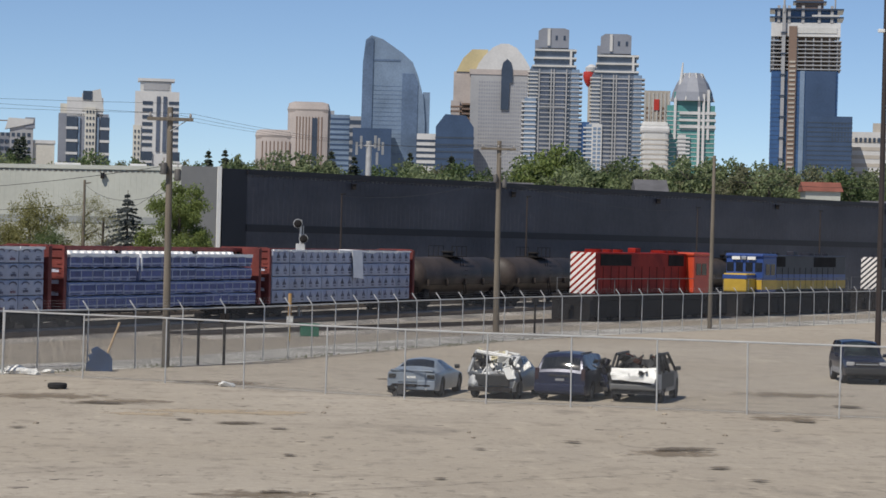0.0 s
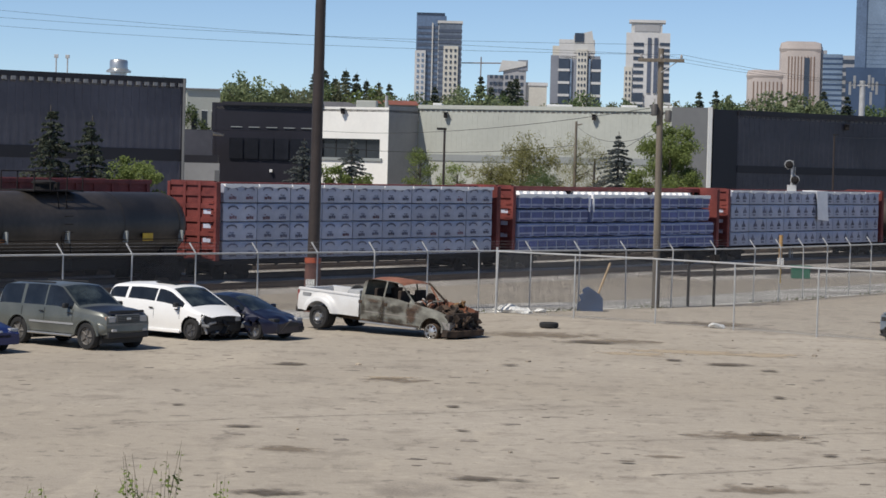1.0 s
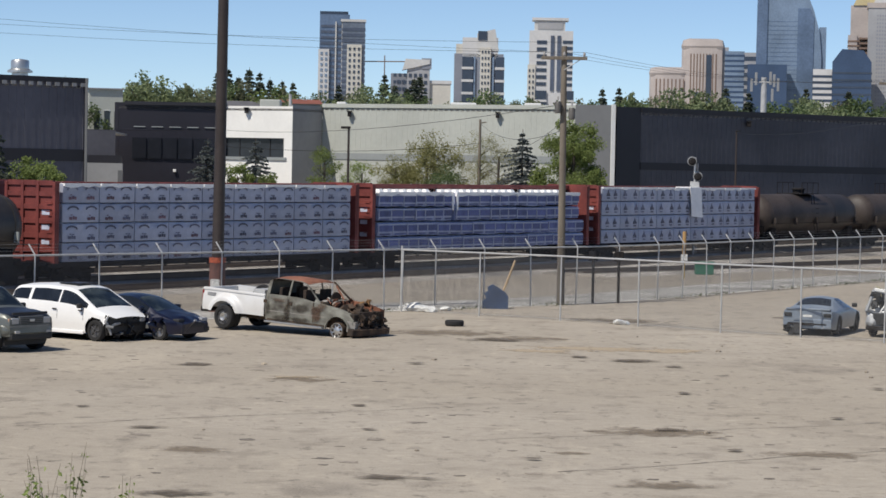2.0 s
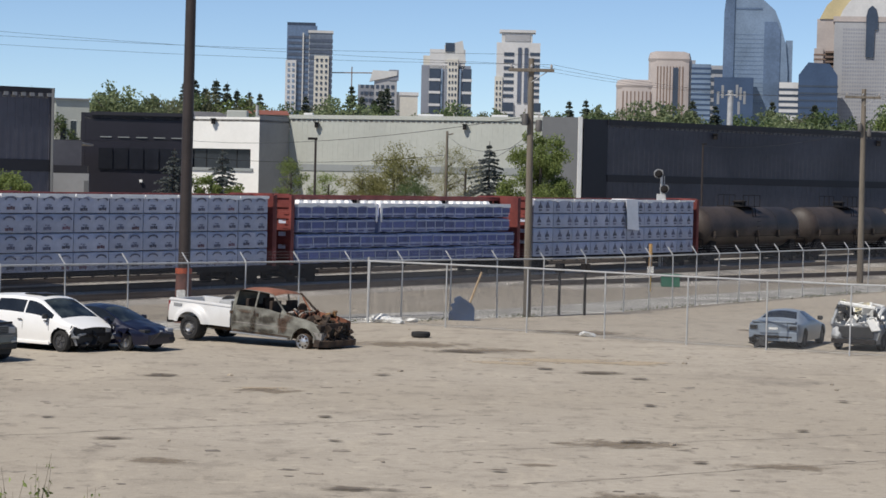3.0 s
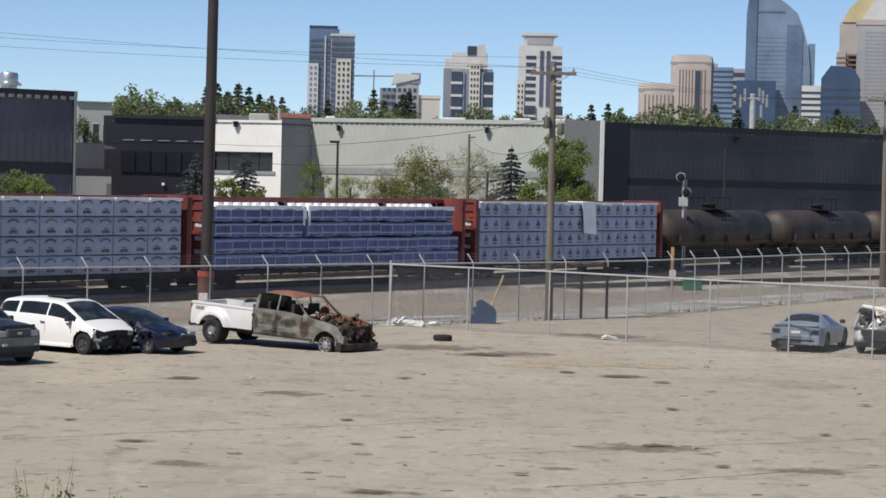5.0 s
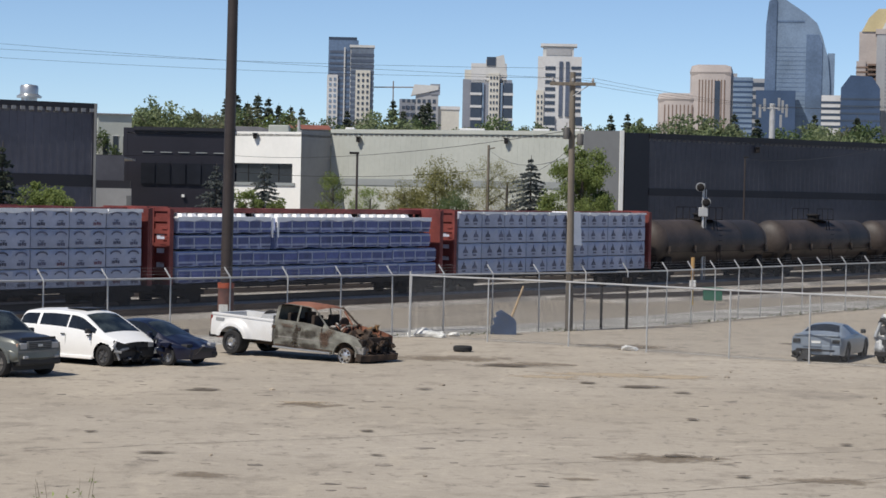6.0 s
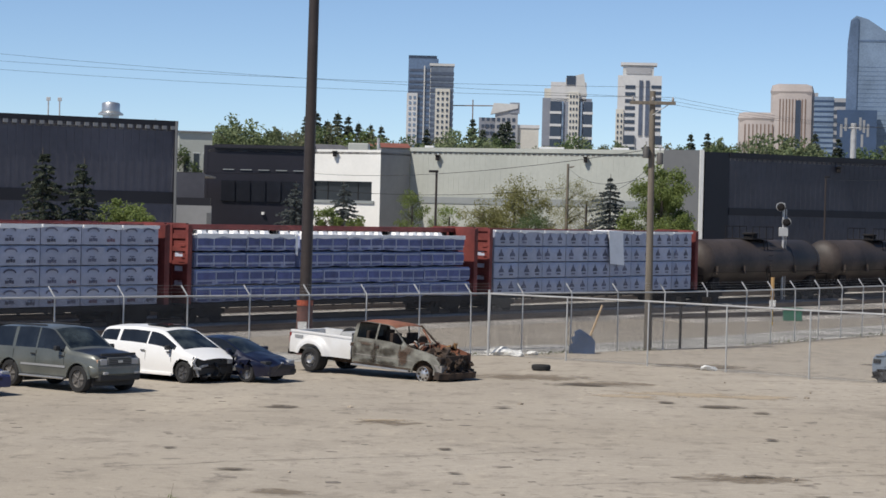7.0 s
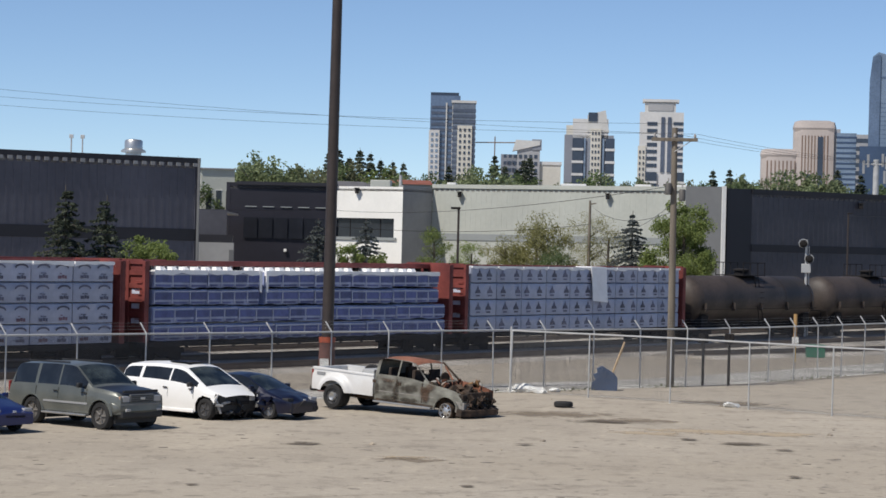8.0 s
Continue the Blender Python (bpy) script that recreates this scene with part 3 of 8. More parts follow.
# ---- rolling stock ----
M_WRAP = paint("printed_lumber_wrap", (0.335, 0.36, 0.46), 0.55, 0, 0.10, 0.8, 5, col2=(0.385, 0.41, 0.50), rnd=0.10)
M_WRAPTOP = paint("white_lumber_wrap_top", (0.88, 0.88, 0.88), 0.5, 0, 0.06, 0.8, 5)
M_PRINT = paint("dark_wrap_print", (0.115, 0.12, 0.175), 0.6, 0, 0.2, 2, 9, rnd=0.35)
M_PRINTRED = paint("dull_red_wrap_print", (0.17, 0.10, 0.13), 0.6, 0, 0.2, 2, 9, rnd=0.35)
M_BLUEWRAP = paint("blue_lumber_wrap", (0.185, 0.225, 0.40), 0.5, 0, 0.2, 0.9, 5, col2=(0.27, 0.31, 0.47), bump=0.03, rnd=0.16)
M_BLUEPRINT = paint("dark_blue_wrap_print", (0.085, 0.105, 0.26), 0.55, 0, 0.2, 2, 9, rnd=0.3)
M_PALEBAND = paint("pale_wrap_band", (0.46, 0.49, 0.60), 0.55, 0, 0.15, 2, 9)
M_GREYWRAP = paint("grey_lumber_wrap", (0.33, 0.36, 0.46), 0.55, 0, 0.10, 0.8, 5, col2=(0.39, 0.42, 0.52), rnd=0.08)
M_TAN = paint("sawn_timber_ends", (0.42, 0.30, 0.18), 0.8, 0, 0.25, 3, 15)
TRAIN = []


def bogie_parts(owner, x, name="bogie"):
    """Two wheelsets in a cast side frame under a wagon."""
    bm = bmesh.new()
    for y in (-1.02, 1.02):
        extrude_xz([(-1.2, 0.46), (-1.2, 0.66), (-0.75, 0.74), (-0.38, 0.98), (0.38, 0.98), (0.75, 0.74), (1.2, 0.66), (1.2, 0.46), (0.7, 0.42), (0.35, 0.26), (-0.35, 0.26), (-0.7, 0.42)], y - 0.07, y + 0.07, bm)
    box(-0.25, 0.25, -1.1, 1.1, 0.45, 0.85, bm, 0.04)
    fr = part(name, bm, M_DARK, owner, m=pose(x, 0, 0.12))
    for wx in (-0.89, 0.89):
        bm = bmesh.new()
        for y in (-0.79, 0.72):
            turned_on([(y, 0.44), (y + 0.05, 0.47), (y + 0.09, 0.46), (y + 0.09, 0.2)], 18, bm)
        rod((0, -0.8, 0), (0, 0.8, 0), 0.08, bm=bm)
        part("wheelset", bm, M_DARK, fr, m=pose(wx, 0, 0.46 - 0.12), smooth=40)


def running_gear(owner, length, inset=2.3):
    for x in (inset, length - inset):
        bogie_parts(owner, x)
    for x, s in ((0, -1), (length, 1)):
        bm = box(x - 0.4, x + 0.4, -0.12, 0.12, 0.72, 0.98, bevel=0.03)
        box(x + s * 0.35 - 0.14, x + s * 0.35 + 0.14, -0.2, 0.2, 0.68, 1.02, bm, 0.04)
        part("coupler", bm, M_DARK, owner)


def bulkhead(owner, x, out):
    """End wall of a centre-beam wagon: red frame, recessed ribbed sheet, ladder on the outside."""
    b = part("bulkhead", box(x - 0.10, x + 0.10, -1.48, 1.48, 1.0, 4.62), M_RUST, owner, "oxide-red ribbed steel end wall")
    o = x + out * 0.20
    for y in (-1.41, -0.45, 0.45, 1.41):
        part("post", box(min(x, o), max(x, o) + 0.02, y - 0.085, y + 0.085, 0.95, 4.66, bevel=0.02), M_RUST, b)
    for z in (1.05, 1.65, 2.28, 2.92, 3.55, 4.12, 4.6):
        bm = extrude_xz([(min(x, x + out * 0.17), z - 0.1), (max(x, x + out * 0.17), z - 0.1), (max(x, x + out * 0.17), z + 0.12), (min(x, x + out * 0.17), z + 0.12)], -1.32, 1.32)
        part("rib", bm, M_RUST, b)
    for z in (1.9, 2.55, 3.2):
        part("stencil_plate", box(x + out * 0.105 - 0.004, x + out * 0.105 + 0.004, -1.1, -0.65, z, z + 0.22), M_PALEBAND, b)
    for k in range(7):
        z = 1.25 + k * 0.42
        part("rung", rod((x + out * 0.26, -1.36, z), (x + out * 0.26, -1.0, z), 0.02, seg=6), M_RUST, b)
    return b


def centre_beam(owner, length, x0):
    bm = box(x0, length - x0, -0.22, 0.22, 4.42, 4.66, bevel=0.03)
    part("top_chord", bm, M_RUST, owner, "weathered red top chord of the centre beam")
    n = 30
    for i in range(n + 1):
        x = x0 + (length - 2 * x0) * i / n
        part("beam_post", box(x - 0.13, x + 0.13, -0.10, 0.10, 1.1, 4.43), M_DARK, owner)
    part("web", box(x0, length - x0, -0.05, 0.05, 1.1, 4.20), M_DARK, owner)


def wagon_base(label, length):
    w = thing("centrebeam_railcar", label, "railcar", group="cars of the moving train")
    bm = box(0, length, -1.45, 1.45, 0.92, 1.08, bevel=0.02)
    part("deck", bm, M_DARK, w)
    for y in (-1.46, 1.46):
        part("side_sill", extrude_xz([(0.1, 0.88), (0.1, 1.06), (length - 0.1, 1.06), (length - 0.1, 0.88), (length - 4.5, 0.86), (4.5, 0.86)], y - 0.04, y + 0.04), M_DARK, w)
    part("centre_sill", extrude_xz([(0.8, 0.94), (length - 0.8, 0.94), (length - 4, 0.80), (4, 0.80)], -0.3, 0.3), M_DARK, w)
    for k in range(14):
        x = 1.6 + (length - 3.2) * k / 13
        part("tie_down", box(x - 0.07, x + 0.07, -1.5, -1.42, 0.80, 0.98), M_DARK, w)
    bulkhead(w, 0.55, -1)
    bulkhead(w, length - 0.55, 1)
    centre_beam(w, length, 0.65)
    running_gear(w, length)
    return w


def bundle_mesh(lx, hz, wy, mat, sag=0.0, seed=0):
    """A wrapped lumber pack: soft edges, a slightly wavy sheet and a sunlit highlight painted white on top."""
    rng = random.Random(seed)
    bm = bmesh.new()
    n = 8
    secs = []
    for i in range(n + 1):
        x = lx * i / n
        w = rng.uniform(-0.015, 0.015)
        d = sag * rng.uniform(-1, 1)
        e = 0.05 if i in (0, n) else 0.0
        secs.append([(x, -wy + e + w, 0.03 + d), (x, -wy + e + w * 0.3, hz * 0.5), (x, -wy + e + w, hz - 0.06), (x, -wy + 0.07, hz - 0.005), (x, -0.25, hz), (x, -0.25, 0.02)])
    loft(secs, bm)
    for f in bm.faces:
        c = f.calc_center_median()
        if c.z > hz - 0.03:
            f.material_index = 1
    return mesh_from("lumber_pack", bm, [mat, M_WRAPTOP], 50)


def arch_print():
    """A printed emblem: a flat arch over a row of bars."""
    bm = bmesh.new()
    n = 7
    outer = [(math.cos(math.pi * i / n) * 0.38, 0.46 + math.sin(math.pi * i / n) * 0.17) for i in range(n + 1)]
    inner = [(math.cos(math.pi * i / n) * 0.31, 0.44 + math.sin(math.pi * i / n) * 0.11) for i in range(n, -1, -1)]
    for a in range(n):
        vs = [outer[a], outer[a + 1], inner[n - a - 1], inner[n - a]]
        loft([[(x, 0, z) for x, z in vs], [(x, 0.01, z) for x, z in vs]], bm)
    bmesh.ops.remove_doubles(bm, verts=bm.verts, dist=0.001)
    return mesh_from("print", bm, M_PRINT)


def bars_print(w, h, rows, mat, name="print_bars"):
    """Small unreadable blocks side by side, with a fainter row above."""
    bm = bmesh.new()
    for a, b, z0, z1 in ((-0.5, -0.12, 0, 0.8), (-0.04, 0.2, 0.1, 1.0), (0.27, 0.5, 0, 0.85), (-0.3, -0.1, 1.25, 1.5), (0.0, 0.32, 1.2, 1.45))[:rows]:
        box(a * w, b * w, 0, 0.01, z0 * h, z1 * h, bm)
    return mesh_from(name, bm, mat)


def pine_print():
    """A dark pointed emblem over a short bar."""
    bm = extrude_xz([(-0.27, 0.03), (0.27, 0.03), (0.18, 0.2), (0.12, 0.2), (0.0, 0.44), (-0.12, 0.2), (-0.18, 0.2)], 0, 0.01)
    box(-0.18, 0.18, 0, 0.01, -0.14, -0.05, bm)
    return mesh_from("print_emblem", bm, M_PRINT)


ARCH, BARS, BARS_RED = arch_print(), bars_print(0.50, 0.16, 5, M_PRINT), bars_print(0.50, 0.16, 4, M_PRINTRED)
SQUARE = pine_print()


def top_wrap(owner, x, w, z, rng, y=-1.475, drop=(0.07, 0.2)):
    """White film folded down over a pack's upper edge, ragged below."""
    n = 6
    low = [(x + w * i / n, z - rng.uniform(*drop)) for i in range(n + 1)]
    part("top_wrap", extrude_xz([(x, z + 0.012), (x + w, z + 0.012)] + low[::-1], y - 0.025, y + 0.2), M_WRAPTOP, owner)


def wagon_printed(s):
    length = 24.2
    w = wagon_base("red centre-beam railcar stacked with grey printed lumber packs", length)
    w["label"] = "red centre-beam railcar stacked with grey printed lumber packs"
    meshes = [bundle_mesh(2.42, 0.865, 1.46, M_WRAP, 0.0, k) for k in range(4)]
    rng = random.Random(5)
    cols = 9
    for c in range(cols):
        for r in range(4):
            x, z = 0.95 + c * 2.475, 1.09 + r * 0.875
            for side in (1, -1):
                m = pose(x, 0, z) if side == 1 else pose(x + 2.42, 0, z, 0, 0, 180)
                pk = part("lumber_pack", meshes[(c + r) % 4], None, w, m=m)
                if side == -1:
                    continue
                if r == 3:
                    top_wrap(w, x + 0.02, 2.40, z + 0.87, rng)
                for k in (0, 1):
                    px = 0.62 + 1.2 * k + rng.uniform(-0.08, 0.08)
                    part("emblem", ARCH, None, pk, m=pose(px, -1.492, 0.14))
                    part("lettering", BARS_RED if rng.random() < 0.25 else BARS, None, pk, m=pose(px, -1.492, 0.14 + rng.uniform(-0.03, 0.03)))
    return w


def wagon_blue(s):
    length = 24.2
    w = wagon_base("red centre-beam railcar stacked with loose blue lumber packs", length)
    rng = random.Random(9)
    for r in range(4):
        x = 0.95
        z = 1.09 + r * 0.79
        lens = [3.6, 4.3, 2.8, 3.7, 3.0, 4.9]
        rng.shuffle(lens)
        if r >= 2:
            lens = [3.6, 4.1, 3.7, 2.9, 3.4, 4.0]
        for i, lx in enumerate(lens):
            gap = 0.42 if (r >= 2 and i == 1) else 0.03
            end = min(x + lx, length - 0.95)
            me = bundle_mesh(end - x - gap, 0.735 if not (r == 2 and i < 2) else 0.70, 1.44 + rng.uniform(-0.03, 0.03), M_BLUEWRAP, 0.05, r * 10 + i)
            pk = part("lumber_pack", me, None, w, m=pose(x, 0, z + rng.uniform(0, 0.02), 0, rng.uniform(-0.5, 0.5)))
            part("lumber_pack", me, None, w, m=pose(end - gap, 0, z, 0, 0, 180))
            if r == 3:
                top_wrap(w, x, end - x - gap, z + 0.79, rng, -1.5, (0.1, 0.24))
            n = max(2, int((end - x) / 0.95))
            for k in range(n):
                w0 = (end - x - gap) / n
                bx = k * w0
                part("print_panel", box(bx + 0.1, bx + w0 - 0.06, -1.50, -1.475, 0.27, 0.56), M_BLUEPRINT, pk)
                part("print_dash", box(bx + 0.12 + rng.uniform(0, 0.1), bx + w0 - 0.1 - rng.uniform(0, 0.15), -1.50, -1.475, 0.07, 0.15), M_BLUEPRINT, pk)
                part("pale_band", box(bx + 0.02, bx + 0.07, -1.50, -1.475, 0.08, 0.66), M_PALEBAND, pk)
            part("pale_band", box(0.05, end - x - gap - 0.05, -1.50, -1.478, 0.6, 0.65), M_PALEBAND, pk)
            part("pale_band", box(0.05, end - x - gap - 0.05, -1.498, -1.478, 0.18, 0.225), M_PALEBAND, pk)
            x = end
    part("far_wrap", box(1.0, length - 1.0, 0.3, 0.5, 4.12, 4.40), M_WRAPTOP, w, "white film over the packs on the far side")
    for k in range(30):
        x = 0.65 + 22.9 * k / 30 + 0.18
        if k not in (0, 1, 9, 21, 28, 29):
            part("film_fold", loft([[(x, -0.6, 4.2), (x + 0.42, -0.6, 4.2), (x + 0.42, -0.14, 4.2), (x, -0.14, 4.2)], [(x + 0.05, -0.5, 4.37 + 0.03 * math.sin(k)), (x + 0.38, -0.48, 4.39), (x + 0.38, -0.2, 4.4), (x + 0.05, -0.2, 4.4)]]), M_WRAPTOP, w)
    for x in (8.15, 8.62):
        part("hanging_sheet", extrude_xz([(x, 3.3), (x + 0.13, 3.24), (x + 0.16, 4.22), (x - 0.03, 4.24)], -1.56, -1.52), M_WRAPTOP, w, "torn white wrap hanging down")
    return w


def wagon_grey(s):
    length = 24.0
    w = wagon_base("red centre-beam railcar stacked with grey lumber packs", length)
    meshes = [bundle_mesh(2.38, 0.865, 1.46, M_GREYWRAP, 0.0, 20 + k) for k in range(4)]
    rng = random.Random(7)
    for c in range(9):
        for r in range(4):
            x, z = 0.95 + c * 2.45, 1.09 + r * 0.875
            pk = part("lumber_pack", meshes[(c + 2 * r) % 4], None, w, m=pose(x, 0, z))
            part("lumber_pack", meshes[(c + r) % 4], None, w, m=pose(x + 2.4, 0, z, 0, 0, 180))
            if r == 3:
                top_wrap(w, x + 0.02, 2.38, z + 0.87, rng)
            for k in (0, 1):
                part("emblem", SQUARE, None, pk, m=pose(0.55 + 1.2 * k + rng.uniform(-0.2, 0.2), -1.492, 0.3))
    bm = loft([[(12.7, -1.53, 4.62), (14.35, -1.53, 4.62), (14.35, -0.5, 4.64), (12.7, -0.5, 4.64)], [(12.7, -1.55, 4.58), (14.35, -1.55, 4.58), (14.35, -0.5, 4.6), (12.7, -0.5, 4.6)]])
    loft([[(12.7, -1.56, 4.62), (14.35, -1.56, 4.62), (14.35, -1.53, 4.62), (12.7, -1.53, 4.62)], [(12.74, -1.64, 3.6), (14.32, -1.62, 3.7), (14.32, -1.60, 3.7), (12.74, -1.62, 3.6)], [(12.72, -1.70, 2.72), (14.3, -1.73, 2.62), (14.3, -1.71, 2.62), (12.72, -1.68, 2.72)]], bm)
    part("loose_sheet", bm, M_WRAPTOP, w, "loose white plastic sheet draped over the packs")
    return w


def tank_car(length, mat, label, placard=True, saddle=False):
    w = thing("tank_railcar", label, "railcar", group="cars of the moving train")
    r, zc = 1.47, 2.68
    a, b = 0.9, length - 0.9
    prof = [(a, 0.02), (a + 0.05, 0.55), (a + 0.2, 1.05), (a + 0.5, 1.38), (a + 0.85, r), (length * 0.5, r + 0.02), (b - 0.85, r), (b - 0.5, 1.38), (b - 0.2, 1.05), (b - 0.05, 0.55), (b, 0.02)]
    part("tank", turned_on(prof, 40, axis="x"), mat, w, smooth=50, m=pose(0, 0, zc))
    for x in (a + 0.95, length * 0.3, length * 0.7, b - 0.95):
        part("weld_band", turned_on([(x - 0.05, r + 0.004), (x - 0.05, r + 0.018), (x + 0.05, r + 0.018), (x + 0.05, r + 0.004)], 40, axis="x"), mat, w, smooth=40, m=pose(0, 0, zc))
    part("underframe", box(0.3, length - 0.3, -0.35, 0.35, 0.75, 1.28, bevel=0.03), M_DARK, w)
    for x in (0.35, length - 0.35):
        part("end_platform", box(x - 0.45, x + 0.45, -1.45, 1.45, 1.02, 1.14), M_DARK, w)
        part("end_rail", rod((x, -1.4, 1.9), (x, 1.4, 1.9), 0.025), M_DARK, w)
        for y in (-1.4, 1.4):
            part("rail_post", rod((x, y, 1.1), (x, y, 1.9), 0.025), M_DARK, w)
    for x in (2.3, length - 2.3):
        part("saddle", box(x - 0.45, x + 0.45, -1.3, 1.3, 0.95, 1.75, bevel=0.05), M_DARK, w)
    # walkway, manway and safety railing on top
    mid = length * 0.5
    plat = part("platform", box(mid - 1.5, mid + 1.5, -1.0, 1.0, zc + r + 0.02, zc + r + 0.08), M_DARK, w)
    for y in (-0.98, 0.98):
        part("guard_rail", rod((mid - 1.45, y, zc + r + 0.85), (mid + 1.45, y, zc + r + 0.85), 0.025), M_DARK, plat)
        for x in (-1.45, -0.5, 0.5, 1.45):
            part("stanchion", rod((mid + x, y, zc + r), (mid + x, y, zc + r + 0.87), 0.025), M_DARK, plat)
    part("manway", turned_on([(zc + r - 0.1, 0.42), (zc + r + 0.32, 0.42), (zc + r + 0.34, 0.52), (zc + r + 0.42, 0.52), (zc + r + 0.48, 0.3)], 16, axis="z"), M_DARK, w, smooth=40, m=pose(mid + 0.1, 0, 0))
    part("vent_valve", rod((mid + 0.9, 0, zc + r), (mid + 0.9, 0, zc + r + 0.4), 0.12), M_DARK, w)
    for k in range(9):
        part("ladder_rung", rod((mid - 0.25, -1.62, 1.1 + k * 0.34), (mid + 0.25, -1.62, 1.1 + k * 0.34), 0.02, seg=6), M_DARK, w)
    for x in (-0.25, 0.25):
        part("ladder_stile", rod((mid + x, -1.62, 0.9), (mid + x, -1.15, zc + r), 0.025), M_DARK, w)
    # side handrail with its brackets
    part("handrail", rod((1.5, -1.62, 2.12), (length - 1.5, -1.62, 2.12), 0.022), M_DARK, w)
    for k in range(5):
        x = 1.9 + (length - 3.8) * k / 4
        part("rail_bracket", box(x - 0.035, x + 0.035, -1.66, -1.4, 2.0, 2.5), M_STRIPE if placard else M_BROWNTANK, w)
    if placard:
        part("placard", box(length - 4.4, length - 3.75, -1.53, -1.5, 2.05, 2.38), M_YELLOW, w, "yellow warning placard")
        part("stencil", box(2.4, 5.6, -1.53, -1.5, 2.05, 2.2), paint("faded_orange_stencil", (0.22, 0.09, 0.03), 0.7, 0, 0.3, 2, 12), w)
    running_gear(w, length, 2.3)
    return w


def assemble_train():
    s0 = 4.36 - 0.95                     # start of the first loaded wagon at 0 s
    TRAIN.append((tank_car(18.3, M_BLACKSTEEL, "black tank railcar with a yellow placard and top platform"), s0 - 18.5))
    TRAIN.append((wagon_printed(0), s0))
    TRAIN.append((wagon_blue(0), s0 + 24.75))
    TRAIN.append((wagon_grey(0), s0 + 49.4))
    s = s0 + 73.6
    for k in range(5):
        TRAIN.append((tank_car(18.3, M_BROWNTANK, "grimy brown-black tank railcar with top platform", placard=False), s))
        s += 18.6


assemble_train()


# ---- tracks ----
def railway(name, label, s0, s1, off, z0=0.0, turn=None, start=None):
    """Two rails on sleepers in a low bed of ballast."""
    d, side = ALONG, SIDE
    if turn is not None:
        d = Vector((math.cos(radians(turn)), math.sin(radians(turn)), 0))
        side = Vector((-d.y, d.x, 0))
    o = (start or TRACK_START) + side * off + d * s0
    tr = thing(name, label, "railway track", o.x, o.y, 0, math.degrees(math.atan2(d.y, d.x)), kind="structure")
    n = s1 - s0
    part("ballast", loft([[(x, -2.3, 0.004), (x, -1.6, 0.15), (x, 1.6, 0.15), (x, 2.3, 0.004)] for x in (0, n)]), M_BALLAST, tr)
    for y in (-0.75, 0.75):
        part("rail", loft([[(x, y - 0.07, 0.16), (x, y - 0.02, 0.19), (x, y - 0.036, 0.31), (x, y + 0.036, 0.31), (x, y + 0.02, 0.19), (x, y + 0.07, 0.16)] for x in (0, n)]), M_RAIL, tr)
    me = mesh_from("sleeper", box(-0.12, 0.12, -1.3, 1.3, 0.02, 0.165), M_TIE)
    for k in range(min(140, int(n / 0.6))):
        part("sleeper", me, None, tr, m=pose(0.3 + k * 0.6, 0, 0))


railway("railway_track_1", "ballasted railway track under the moving train", -45, 160, 1.5)
railway("railway_track_2", "empty ballasted railway track beside the fence", -45, 160, -4.2)
railway("railway_track_3", "far ballasted railway track behind the train", -45, 120, 7.0)


# ---- vehicles ----
def car_paint(name, col, rough=0.3, metal=0.0, var=0.06, dirt=None):
    return paint(name, col, rough, metal, var, 0.9, 16, col2=dirt, spread=0.62, coat=0.25)


M_GLASS = paint("car_glass", (0.014, 0.017, 0.021), 0.04, 0, 0.3, 1.4, 5, spec=0.5)
# paler teal patches paint sky reflections and lighter interior bits into the glass
M_SCREEN = paint("windscreen_glass", (0.012, 0.017, 0.019), 0.05, 0, 0.4, 1.6, 5, col2=(0.05, 0.062, 0.062), spread=0.6, spec=0.7)
M_TRIM = paint("black_plastic_trim", (0.02, 0.02, 0.021), 0.6, 0, 0.15, 2, 12)
M_SEAT = paint("car_interior_cloth", (0.05, 0.048, 0.046), 0.9, 0, 0.25, 2, 12)
M_LAMP = paint("lamp_lens", (0.40, 0.40, 0.40), 0.15, 0.1, 0.08, 2, 12)
M_TAIL = paint("tail_lens", (0.22, 0.012, 0.012), 0.15, 0, 0.1, 2, 12)
M_DARKTAIL = paint("dull_tail_lens", (0.035, 0.012, 0.016), 0.3, 0, 0.1, 2, 12)
M_AMBER = paint("amber_lens", (0.50, 0.30, 0.20), 0.25, 0, 0.1, 2, 12)
M_BUMPER = paint("dull_bumper_grey", (0.15, 0.152, 0.15), 0.4, 0.3, 0.15, 2, 9)
M_DUSTRIM = paint("dusty_alloy_rim", (0.17, 0.16, 0.15), 0.5, 0.4, 0.2, 3, 14)
M_STEELRIM = paint("steel_rim", (0.10, 0.10, 0.105), 0.4, 0.5, 0.15, 2, 12)
M_ALLOY = paint("alloy_rim", (0.42, 0.42, 0.43), 0.3, 0.7, 0.12, 2, 12)


def smooth_arc(cx, r, z0, n=9):
    """Wheel arch over cx, from its rear foot to its front foot."""
    a0 = math.asin(max(-0.9, min(0.9, z0 / r)))
    return [(cx - math.cos(a0 + (math.pi - 2 * a0) * i / n) * r, math.sin(a0 + (math.pi - 2 * a0) * i / n) * r) for i in range(n + 1)]


